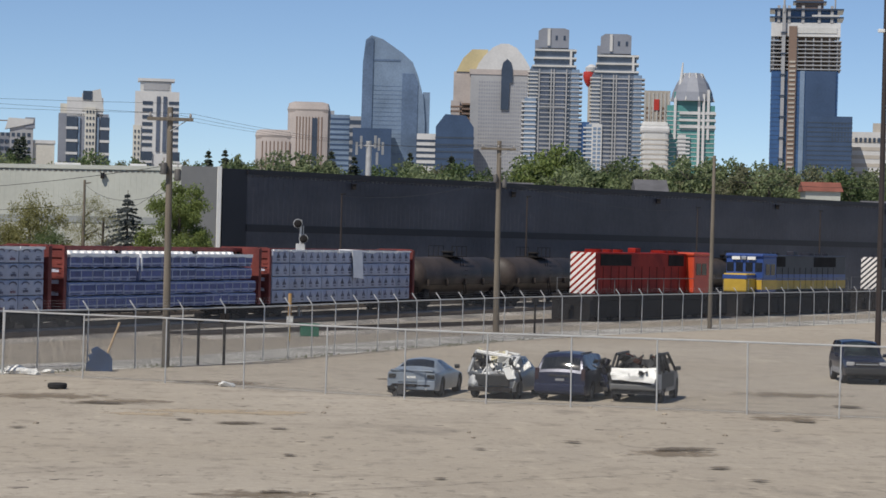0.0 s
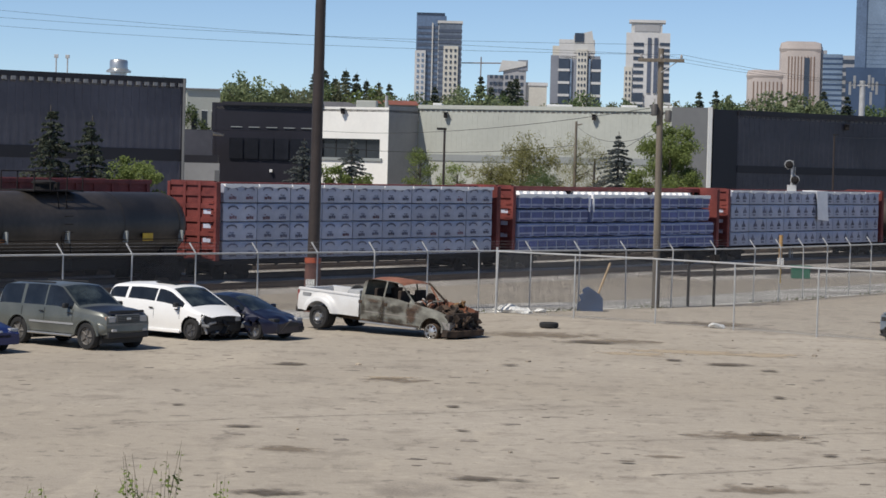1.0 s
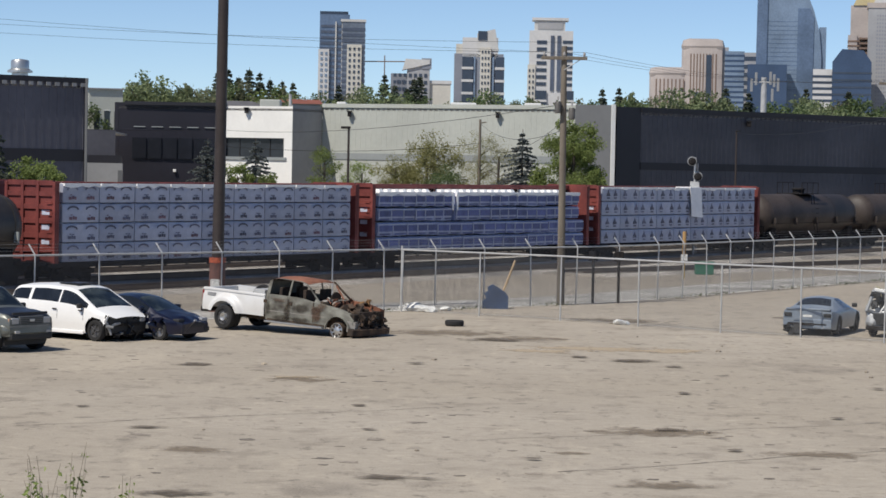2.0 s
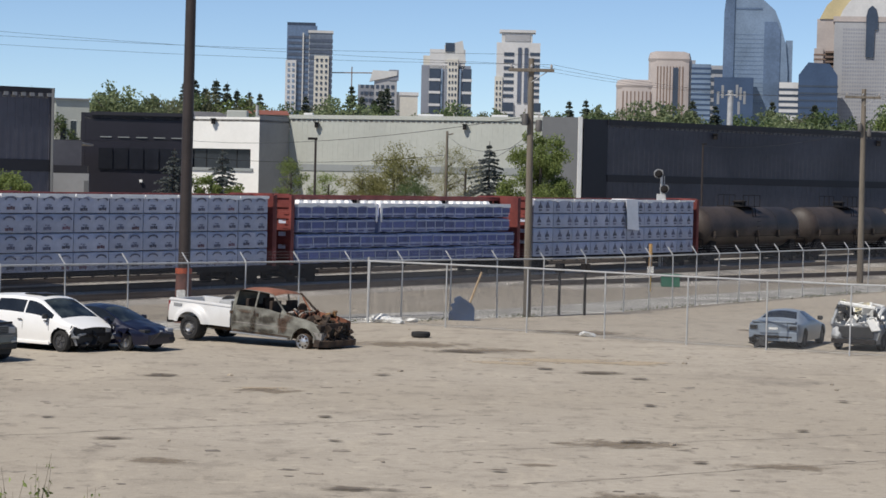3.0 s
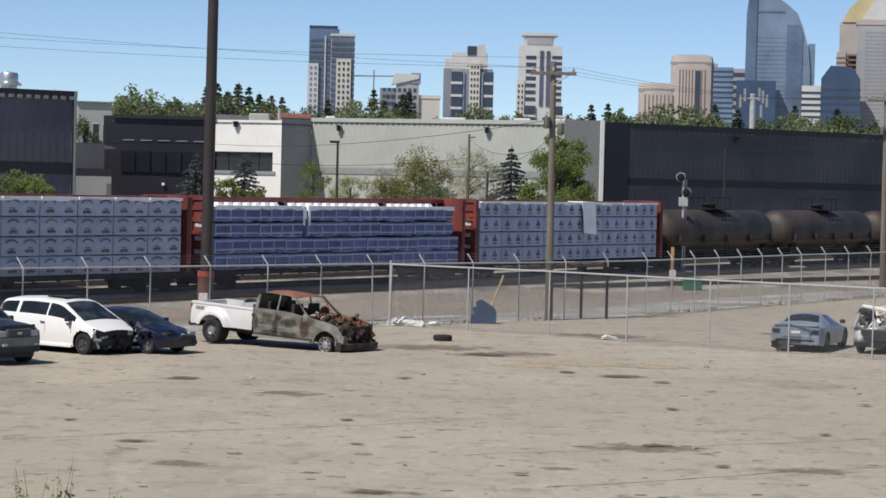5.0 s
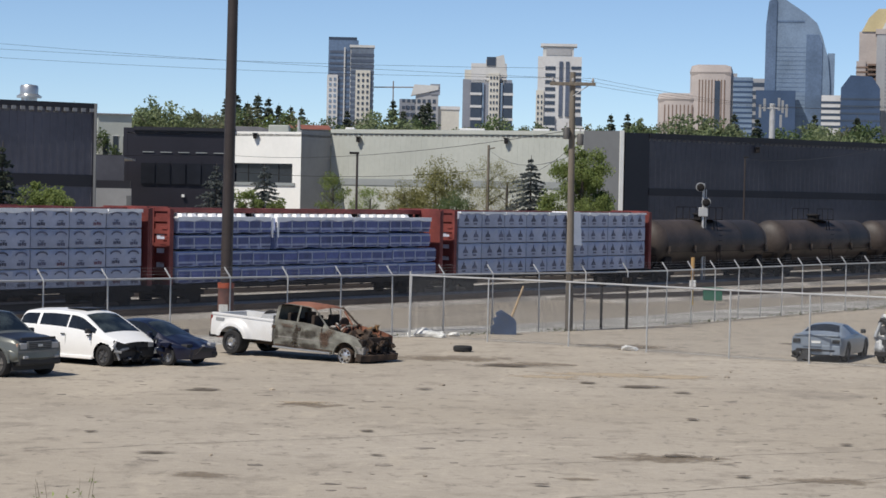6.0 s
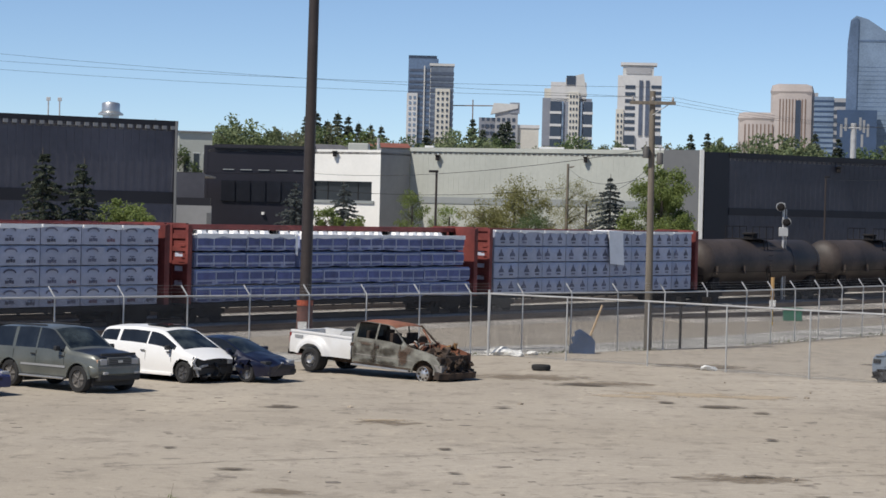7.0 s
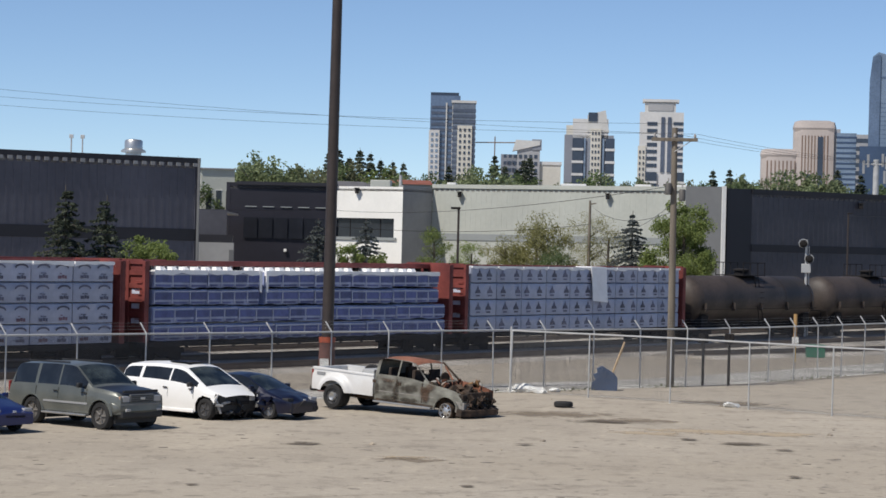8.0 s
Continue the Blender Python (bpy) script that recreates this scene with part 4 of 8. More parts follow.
def body_shell(top, wheels, arch, sill, width, wheel_z, nose=0.13, tail=0.07, bevel=0.09, lean=0.09):
    """A car's lower body from its side outline. top: (x, z) from the tail round over the bonnet to the nose."""
    pts = list(top)
    low = []
    for cx in sorted(wheels, reverse=True):
        arc = [(x, z + wheel_z) for x, z in smooth_arc(cx, arch, sill - wheel_z)]
        low += arc[::-1]
    outline = pts + low
    bm = bmesh.new()
    secs = []
    rows = ((-1.0, 1.0), (-0.72, 1.0), (0.72, 1.0), (1.0, 1.0))
    for y, k in rows:
        secs.append([(x, y * width / 2, z) for x, z in outline])
    loft(secs, bm)
    x0, x1 = min(p[0] for p in outline), max(p[0] for p in outline)
    zt = max(p[1] for p in outline)
    edge = [e for e in bm.edges if e.is_boundary is False and len(e.link_faces) == 2 and e.calc_face_angle(0) > 0.8 and abs(e.verts[0].co.y) > width * 0.49 and abs(e.verts[1].co.y) > width * 0.49]
    bmesh.ops.bevel(bm, geom=edge, offset=bevel, segments=3, profile=0.5, affect="EDGES", clamp_overlap=True)
    for v in bm.verts:
        u = (v.co.x - x0) / (x1 - x0)
        k = 1.0
        if u > 0.78:
            k -= nose * ((u - 0.78) / 0.22) ** 2
        if u < 0.15:
            k -= tail * ((0.15 - u) / 0.15) ** 2
        h = max(0.0, (v.co.z - 0.55 * zt) / (0.45 * zt))
        k -= lean * h * h
        if v.co.z < sill + 0.12:
            k -= 0.03
        v.co.y *= k
    return bm


def cabin_faces(base, roof):
    """Eight corners of a cabin: base and roof as (x_rear, x_front, half width, z)."""
    b = [Vector((base[i], s * base[2], base[3])) for i, s in ((0, -1), (1, -1), (1, 1), (0, 1))]
    r = [Vector((roof[i], s * roof[2], roof[3])) for i, s in ((0, -1), (1, -1), (1, 1), (0, 1))]
    return b, r


def patch(b0, b1, r1, r0, u0, u1, v0, v1, out, slant=(0, 0)):
    """A pane on the face b0-b1-r1-r0, between the given shares of its width and height."""
    def at(u, v):
        return (b0.lerp(b1, u)).lerp(r0.lerp(r1, u), v)
    nrm = (b1 - b0).cross(r0 - b0).normalized()
    q = [at(u0, v0), at(u1, v0), at(u1 + slant[1], v1), at(u0 + slant[0], v1)]
    bm = bmesh.new()
    loft([[p + nrm * out for p in q], [p - nrm * 0.01 for p in q]], bm)
    return bm


def wheel(owner, x, y, r, width, rim_mat, rim=0.62, name="wheel", flat=0.0, spokes=5):
    w = part(name, turned_on([(-width / 2, r * 0.66), (-width / 2, r * 0.93), (-width * 0.38, r), (width * 0.38, r), (width / 2, r * 0.93), (width / 2, r * 0.66), (width * 0.3, r * 0.62), (-width * 0.3, r * 0.62), (-width / 2, r * 0.66)], 28, caps=False), M_RUBBER, owner, m=pose(x, y, r - flat), smooth=45)
    s = -1 if y < 0 else 1
    part("rim", turned_on([(s * width * 0.30, 0.03), (s * width * 0.34, r * 0.12), (s * width * 0.26, r * 0.2), (s * width * 0.20, r * rim * 0.85), (s * width * 0.42, r * rim), (s * width * 0.3, r * 0.68)], 24), rim_mat, w, smooth=40)
    for k in range(spokes):
        a = 2 * math.pi * k / spokes
        part("spoke", rod((math.cos(a) * r * 0.1, s * width * 0.33, math.sin(a) * r * 0.1), (math.cos(a) * r * rim * 0.95, s * width * 0.36, math.sin(a) * r * rim * 0.95), r * 0.085, r * 0.06, seg=6), rim_mat, w)
    return w


def glazed_cabin(owner, mat, base, roof, sides, screen=True, rear=True, rails=False, sunroof=False, glass=M_GLASS, roof_mat=None):
    b, r = cabin_faces(base, roof)
    bm = loft([b, [x.lerp(y, 0.5) for x, y in zip(b, r)], r])
    bmesh.ops.bevel(bm, geom=[e for e in bm.edges if e.calc_face_angle(0) > 0.5 and not (e.verts[0].co.z < base[3] + 0.01 and e.verts[1].co.z < base[3] + 0.01)], offset=0.11, segments=3, affect="EDGES", clamp_overlap=True)
    for v in bm.verts:
        if v.co.z > roof[3] - 0.02:
            v.co.z += 0.05 * (1 - (v.co.y / roof[2]) ** 2)
    part("cabin", bm, mat, owner, smooth=35)
    if roof_mat:
        secs = [[(x, y, roof[3] - 0.02 + 0.055 * (1 - (y / roof[2]) ** 2) - 0.03 * abs(2 * (x - roof[0]) / (roof[1] - roof[0]) - 1) ** 3) for y in (-roof[2] + 0.1, -roof[2] * 0.5, 0, roof[2] * 0.5, roof[2] - 0.1)] + [(x, roof[2] - 0.1, roof[3] - 0.06), (x, -roof[2] + 0.1, roof[3] - 0.06)] for x in [roof[0] + (roof[1] - roof[0]) * k / 6 for k in range(7)]]
        part("roof_panel", loft(secs), roof_mat, owner, smooth=50)
    if screen:
        part("windscreen", patch(b[1], b[2], r[2], r[1], 0.09, 0.91, 0.08, 0.86, 0.012), glass, owner)
    if rear:
        part("rear_window", patch(b[3], b[0], r[0], r[3], 0.1, 0.9, 0.14, 0.84, 0.012), glass, owner)
    for u0, u1, s0, s1 in sides:
        part("side_window", patch(b[0], b[1], r[1], r[0], u0, u1, 0.1, 0.84, 0.012, (s0, s1)), glass, owner)
        part("side_window", patch(b[2], b[3], r[3], r[2], 1 - u1, 1 - u0, 0.1, 0.84, 0.012, (-s1, -s0)), glass, owner)
    if rails:
        for y in (-roof[2] + 0.12, roof[2] - 0.12):
            part("roof_rail", rod((roof[0] + 0.2, y, roof[3] + 0.05), (roof[1] - 0.35, y, roof[3] + 0.05), 0.025, seg=6), M_TRIM, owner)
    if sunroof:
        part("sunroof", box(roof[1] - 1.05, roof[1] - 0.25, -0.42, 0.42, roof[3] + 0.002, roof[3] + 0.02), M_GLASS, owner)


def mirrors(owner, x, y, z, mat=M_TRIM):
    for s in (-1, 1):
        part("mirror", box(x - 0.07, x + 0.06, s * y - 0.10, s * y + 0.09, z - 0.07, z + 0.08, bevel=0.045), mat, owner)


def door_lines(owner, xs, width, z0, z1, handles_z):
    for x in xs:
        for s in (-1, 1):
            secs = []
            for k in range(6):
                u = k / 5
                y = s * (width / 2 * (0.93 + 0.07 * math.sin(math.pi * (0.12 + 0.72 * u))) + 0.002)
                z = z0 + (z1 - z0) * u
                secs.append([(x - 0.008, y - s * 0.02, z), (x + 0.008, y - s * 0.02, z), (x + 0.008, y, z), (x - 0.008, y, z)])
            part("door_gap", loft(secs), M_TRIM, owner)
    for x in xs[1:]:
        for s in (-1, 1):
            part("door_handle", box(x - 0.95 + 0.75, x - 0.95 + 0.93, s * (width / 2 + 0.012) - 0.012, s * (width / 2 + 0.012) + 0.012, handles_z, handles_z + 0.04, bevel=0.008), M_TRIM, owner)


def crumple(ob, amount, x0, x1, seed, scale=2.2, drop=0.0):
    """Dents one part of a mesh between x0 and x1 with uneven folds."""
    me = ob.data
    bm = bmesh.new()
    bm.from_mesh(me)
    sel = [e for e in bm.edges if all(min(x0, x1) - 0.2 <= v.co.x <= max(x0, x1) + 0.2 for v in e.verts) and e.calc_length() > 0.12]
    bmesh.ops.subdivide_edges(bm, edges=sel, cuts=3, use_grid_fill=True)
    bmesh.ops.triangulate(bm, faces=[f for f in bm.faces if len(f.verts) > 4])
    for v in bm.verts:
        u = (v.co.x - x0) / (x1 - x0)
        if u > 0:
            k = min(1.0, u) * amount
            n = noise.noise_vector(v.co * scale + Vector((seed, seed * 2, 0)))
            v.co += Vector((n.x * k, n.y * k * 0.7, n.z * k * 0.6 - drop * min(1, u)))
    bm.to_mesh(me)
    bm.free()
    for p in me.polygons:
        p.use_smooth = False


def scrap(name, owner, mat, n, span, size, seed, label="", flat=0.3):
    """A heap of torn bent pieces, joined."""
    rng = random.Random(seed)
    bm = bmesh.new()
    for k in range(n):
        c = [rng.uniform(a, b) for a, b in span]
        s = size * rng.uniform(0.4, 1.2)
        m = pose(*c, rng.uniform(-70, 70), rng.uniform(-70, 70), rng.uniform(0, 360))
        pts = [(-s, -s * 0.5, 0), (s * rng.uniform(0.5, 1), -s * 0.6, s * rng.uniform(-.3, .3)), (s, s * 0.5, s * rng.uniform(-.3, .3)), (-s * 0.6, s * 0.7, s * rng.uniform(-.4, .4))]
        t = s * flat
        loft([[m @ Vector(p) for p in pts], [m @ (Vector(p) + Vector((0, 0, t))) for p in pts]], bm)
    return part(name, bm, mat, owner, label, kind="stuff")


def smooth_profile(pts, blur):
    """A rounded curve through (x, z) points."""
    def raw(x):
        if x <= pts[0][0]:
            return pts[0][1]
        for (x0, z0), (x1, z1) in zip(pts, pts[1:]):
            if x <= x1:
                return z0 + (z1 - z0) * (x - x0) / (x1 - x0)
        return pts[-1][1]
    return lambda x: sum(raw(x + blur * k / 4) for k in range(-4, 5)) / 9


def shaped_body(c, mat, x0, x1, top, half, sill, belt, wheels, arch_r, wheel_z, roof_half, windows, screen, rear=None, nose=0.16, tail=0.10, glass=None, blur=0.10, panels=(), gaps=(), unglazed=False, front_cut=None, head=1):
    """A car's skin drawn from its top line, belt line and plan: body, panels of another colour, windscreen, rear window and side windows as parts. Gaps are stretches where the upper skin is gone; front_cut takes the wings away ahead of it."""
    glass = glass or M_GLASS
    zt, zb = smooth_profile(top, blur), smooth_profile(belt, 0.12)
    n = int((x1 - x0) / 0.065)
    xs = [x0 + (x1 - x0) * i / n for i in range(n + 1)]
    hmax = max(zt(x) - zb(x) for x in xs)
    low, cab, cap = 9, 6, 4

    def section(x):
        d1, d0 = max(0.0, 1 - (x1 - x) / 0.75), max(0.0, 1 - (x - x0) / 0.6)
        w = half * (1 - nose * d1 ** 2.2 - tail * d0 ** 2.2)
        end = max(d1, d0)
        z_low = sill + 0.10 * max(0.0, end - 0.55)
        t = zt(x)
        b = min(zb(x), t - 0.03)
        pts = []
        for k in range(low):
            u = k / (low - 1)
            bulge = 0.93 + 0.07 * math.sin(math.pi * (0.12 + 0.72 * u))
            pts.append((w * bulge, z_low + (b - z_low) * u))
        yb = pts[-1][0]
        h = max(0.0, min(1.0, (t - b) / hmax))
        ye = yb - (yb - roof_half) * h - 0.05 * (1 - h)
        te = t - 0.045 - 0.02 * h
        for k in range(1, cab + 1):
            u = k / cab
            pts.append((yb + (ye - yb) * (u ** 1.25), b + (te - b) * u))
        for u in (0.10, 0.4, 0.7, 1.0):
            pts.append((ye * (1 - u) * (1 - 0.0) if u < 1 else 0.0, te + (t - te) * math.sin(u * math.pi / 2)))
        return pts

    secs = [section(x) for x in xs]
    m = len(secs[0])
    groups = {"body": bmesh.new(), "windscreen": bmesh.new(), "rear_window": bmesh.new()}
    for pn, _, _, _ in panels:
        groups[pn] = bmesh.new()
    side_meshes = {}
    cache = {}

    def vert(bm, i, j, s):
        y, z = secs[i][j]
        x = xs[i]
        for wx in wheels:
            dx, dz = x - wx, z - wheel_z
            r = math.hypot(dx, dz)
            if r < arch_r and j < low:
                k = arch_r / max(r, 0.02)
                if dz < 0:
                    dx, dz = (arch_r if dx > 0 else -arch_r), dz
                    x, z = wx + dx, z
                else:
                    x, z = wx + dx * k, wheel_z + dz * k
        key = (id(bm), i, j, s if j < m - 1 else 0)
        if key not in cache:
            cache[key] = bm.verts.new((x, s * y, z))
        return cache[key]

    for i in range(n):
        xm = (xs[i] + xs[i + 1]) / 2
        for j in range(m - 1):
            zm = (secs[i][j][1] + secs[i][j + 1][1]) / 2
            if j < low - 1 and any(math.hypot(xm - wx, zm - wheel_z) < arch_r * 0.97 or (abs(xm - wx) < arch_r * 0.97 and zm < wheel_z) for wx in wheels):
                continue
            if j >= low + cab and any(a < xm < b for a, b in gaps):
                continue
            if front_cut and xm > front_cut and j < low + 2:
                continue
            for s in (-1, 1):
                name = "body"
                for pn, a, b, _ in panels:
                    if a < xm < b and j >= low + cab:
                        name = pn
                if screen[0] < xm < screen[1] and j >= low + cab:
                    name = "windscreen"
                elif rear and rear[0] < xm < rear[1] and j >= low + cab:
                    name = "rear_window"
                elif low <= j < low + cab - head:
                    for q, (a, b) in enumerate(windows):
                        if a < xm < b:
                            name = ("side", q, s)
                if isinstance(name, tuple):
                    bm = side_meshes.setdefault(name, bmesh.new())
                else:
                    bm = groups[name]
                q = [vert(bm, i, j, s), vert(bm, i + 1, j, s), vert(bm, i + 1, j + 1, s), vert(bm, i, j + 1, s)]
                if len(set(q)) >= 3:
                    try:
                        bm.faces.new(list(dict.fromkeys(q)))
                    except ValueError:
                        pass
    for i in ((0,) if front_cut else (0, n)):
        bm = groups["body"]
        ringv = [vert(bm, i, j, -1) for j in range(m)] + [vert(bm, i, j, 1) for j in range(m - 2, -1, -1)]
        bm.faces.new(list(dict.fromkeys(ringv)))
    body = part("body", groups["body"], mat, c, smooth=42)
    for pn, _, _, pm in panels:
        part(pn, groups[pn], pm, c, smooth=60)
    if unglazed:
        for bm in (groups["windscreen"], groups["rear_window"], *side_meshes.values()):
            bm.free()
        return body
    part("windscreen", groups["windscreen"], M_SCREEN if glass is M_GLASS else glass, c, smooth=60)
    if rear:
        part("rear_window", groups["rear_window"], glass, c, smooth=60)
    else:
        groups["rear_window"].free()
    for bm in side_meshes.values():
        part("side_window", bm, glass, c, smooth=60)
    for wx in wheels:
        part("wheel_well", box(wx - arch_r, wx + arch_r, -half * 0.8, half * 0.8, 0.2, wheel_z + arch_r * 0.98), M_TRIM, c)
    part("cabin_floor", box(x0 + 0.5, x1 - 0.9, -half * 0.85, half * 0.85, sill, belt[0][1] - 0.1), M_TRIM, c)
    return body


def arch_lips(owner, xs, y, r, z, mat, width=0.05):
    """Raised lips round the wheel arches."""
    for x0 in xs:
        for sgn in (-1, 1):
            bm = bmesh.new()
            n = 12
            a = [(math.cos(math.pi * (0.02 + 0.96 * i / n)), math.sin(math.pi * (0.02 + 0.96 * i / n))) for i in range(n + 1)]
            secs = [[(x0 + c * (r + k), sgn * (y + o), z + q * (r + k)) for k, o in ((-0.01, -0.05), (-0.01, 0.022), (width * 0.6, 0.018), (width, -0.02))] for c, q in a]
            part("arch_lip", loft(secs, bm), mat, owner, smooth=50)


# -- olive-grey sport utility --
def suv_olive():
    h = Vector((math.cos(radians(-36)), math.sin(radians(-36))))
    c = thing("sport_utility_vehicle", "dusty olive-grey sport utility vehicle with dark bonnet, parked", "car", -13.82 - h.x * 1.51, 69.5 - h.y * 1.51, 0, -36)
    m = car_paint("olive_grey_metallic", (0.118, 0.127, 0.115), 0.35, 0.25, 0.08, (0.16, 0.165, 0.15))
    dark = paint("dark_bonnet_paint", (0.016, 0.018, 0.026), 0.35, 0.1, 0.2, 2, 9)
    W = 2.0
    shaped_body(c, m, -2.6, 2.24, [(-2.6, 1.16), (-2.55, 1.3), (-2.36, 1.78), (-2.2, 1.84), (-0.9, 1.89), (0.0, 1.88), (0.25, 1.84), (1.02, 1.29), (1.12, 1.25), (1.5, 1.225), (2.0, 1.16), (2.15, 1.10), (2.24, 0.99)], W / 2, 0.44, [(-2.6, 1.09), (1.0, 1.11), (2.24, 0.99)], (-1.51, 1.51), 0.49, 0.40, 0.76, [(-2.4, -1.42), (-1.26, -0.38), (-0.29, 0.86)], (0.24, 1.0), (-2.54, -2.3), nose=0.16, tail=0.05, blur=0.07, panels=(("bonnet", 1.12, 2.18, dark),))
    for s in (-1, 1):
        part("roof_rail", rod((-2.05, s * 0.66, 1.862), (-0.2, s * 0.66, 1.885), 0.025, seg=6), M_TRIM, c)
        part("headlamp", box(2.08, 2.255, s * 0.62 - 0.14, s * 0.62 + 0.14, 0.83, 1.01, bevel=0.03), M_LAMP, c)
        part("indicator", box(1.96, 2.215, s * 0.79 - 0.055, s * 0.79 + 0.055, 0.84, 1.0, bevel=0.02), M_AMBER, c)
        part("tail_lamp", box(-2.65, -2.58, s * 0.86 - 0.08, s * 0.86 + 0.08, 0.9, 1.22, bevel=0.02), M_TAIL, c)
        part("running_board", box(-0.98, 0.98, s * 0.99 - 0.09, s * 0.99 + 0.09, 0.36, 0.42, bevel=0.02), M_CHROME, c)
        part("side_moulding", box(-0.98, 0.98, s * 1.0 - 0.01, s * 1.0 + 0.018, 0.70, 0.76), M_GREYWALL, c)
        part("fog_lamp", box(2.28, 2.35, s * 0.6 - 0.09, s * 0.6 + 0.09, 0.56, 0.64, bevel=0.02), M_LAMP, c)
    part("bug_deflector", box(2.14, 2.21, -0.68, 0.68, 1.10, 1.17, bevel=0.02), M_TRIM, c)
    grille = part("grille", box(2.16, 2.27, -0.48, 0.48, 0.82, 1.06, bevel=0.03), M_BUMPER, c, "grey bar grille")
    for k in range(4):
        part("slat", box(2.265, 2.28, -0.43, 0.43, 0.85 + k * 0.05, 0.875 + k * 0.05), M_TRIM, grille)
    part("badge", box(2.275, 2.295, -0.09, 0.09, 0.90, 0.97, bevel=0.01), M_CHROME, c)
    part("front_bumper", loft([[(x, y, z) for x, z in ((1.98 - d, 0.52), (2.28 - d, 0.50), (2.36 - d, 0.58), (2.35 - d, 0.74), (2.28 - d, 0.80), (1.98 - d, 0.80))] for y, d in ((-0.95, 0.30), (-0.84, 0.13), (-0.6, 0.03), (0, 0), (0.6, 0.03), (0.84, 0.13), (0.95, 0.30))]), m, c, "body-coloured front bumper", smooth=40)
    part("bumper_strip", loft([[(x, y, z) for x, z in ((2.18 - d, 0.735), (2.365 - d, 0.735), (2.365 - d, 0.79), (2.18 - d, 0.80))] for y, d in ((-0.84, 0.125), (-0.6, 0.025), (0, 0), (0.6, 0.025), (0.84, 0.125))]), M_BUMPER, c, "dull bright strip along the bumper", smooth=40)
    part("bumper_valance", box(2.03, 2.30, -0.8, 0.8, 0.36, 0.56, bevel=0.05), M_TRIM, c)
    part("rear_bumper", box(-2.74, -2.5, -0.92, 0.92, 0.48, 0.74, bevel=0.05), M_BUMPER, c)
    part("underbody", box(-2.3, 2.1, -0.72, 0.72, 0.36, 0.6), M_DARK, c)
    arch_lips(c, (-1.51, 1.51), 0.985, 0.48, 0.40, m)
    mirrors(c, 0.72, 1.08, 1.26)
    door_lines(c, (-1.34, -0.33, 0.92), W, 0.48, 1.15, 1.03)
    for x in (-1.51, 1.51):
        for y in (-0.84, 0.84):
            wheel(c, x, y, 0.40, 0.28, M_DUSTRIM)
    return c


# -- white people carrier with a smashed nose --
def van_white():
    h = Vector((math.cos(radians(-36.5)), math.sin(radians(-36.5))))
    c = thing("minivan", "white minivan with a torn-off front bumper and smashed nose", "car", -11.55 - h.x * 1.5, 74.35 - h.y * 1.5, 0, -36.5)
    m = car_paint("white_car_paint", (0.82, 0.82, 0.81), 0.3, 0, 0.03)
    W = 1.98
    shaped_body(c, m, -2.5, 2.12, [(-2.5, 1.0), (-2.46, 1.2), (-2.3, 1.56), (-2.1, 1.66), (-0.9, 1.72), (0.1, 1.69), (0.45, 1.61), (1.45, 1.05), (1.6, 1.0), (1.98, 0.86), (2.12, 0.76)], W / 2, 0.24, [(-2.5, 1.12), (-0.5, 1.07), (1.3, 0.97), (2.12, 0.74)], (-1.5, 1.5), 0.40, 0.34, 0.70, [(-2.28, -1.5), (-1.42, -0.18), (-0.12, 1.16)], (0.43, 1.4), (-2.46, -2.24), nose=0.30, front_cut=1.86, head=2)
    part("sunroof", box(-0.65, 0.2, -0.42, 0.42, 1.70, 1.735), M_GLASS, c)
    for s in (-1, 1):
        part("tail_lamp", box(-2.52, -2.4, s * 0.85 - 0.1, s * 0.85 + 0.1, 0.85, 1.25, bevel=0.03), M_TAIL, c)
        part("sill_trim", box(-1.05, 1.05, s * 0.97 - 0.03, s * 0.97 + 0.03, 0.2, 0.3, bevel=0.02), m, c)
    mirrors(c, 0.95, 1.06, 1.08)
    door_lines(c, (-1.45, -0.15, 1.02), W, 0.35, 1.02, 0.92)
    part("engine_bay", box(1.62, 2.02, -0.8, 0.8, 0.26, 0.80, bevel=0.06), M_TRIM, c, "exposed dark radiator support")
    part("crash_beam", box(1.98, 2.05, -0.5, 0.5, 0.48, 0.58, bevel=0.02), M_DARK, c)
    part("headlamp", box(1.78, 2.05, 0.5, 0.75, 0.58, 0.76, bevel=0.05), M_LAMP, c)
    for k, (p, q) in enumerate((((1.93, -0.86, 0.62), (2.03, -0.74, 0.22)), ((1.98, -0.7, 0.52), (2.08, -0.4, 0.58)), ((1.95, -0.9, 0.5), (2.1, -0.72, 0.46)))):
        part("bare_strut", rod(p, q, 0.055, 0.035, seg=6), M_GREYWALL, c)
    scrap("torn_wing", c, m, 5, ((1.86, 2.0), (-0.95, -0.8), (0.5, 0.74)), 0.11, 3, "torn white wing panel", 0.08)
    scrap("hanging_trim", c, M_TRIM, 26, ((1.9, 2.06), (-0.74, 0.62), (0.14, 0.74)), 0.15, 4)
    scrap("loose_hoses", c, M_BUMPER, 6, ((1.96, 2.1), (-0.7, 0.35), (0.2, 0.7)), 0.07, 6)
    part("underbody", box(-2.2, 2.0, -0.7, 0.7, 0.22, 0.5), M_DARK, c)
    for x in (-1.5, 1.5):
        for y in (-0.84, 0.84):
            wheel(c, x, y, 0.335, 0.22, M_STEELRIM)
    return c


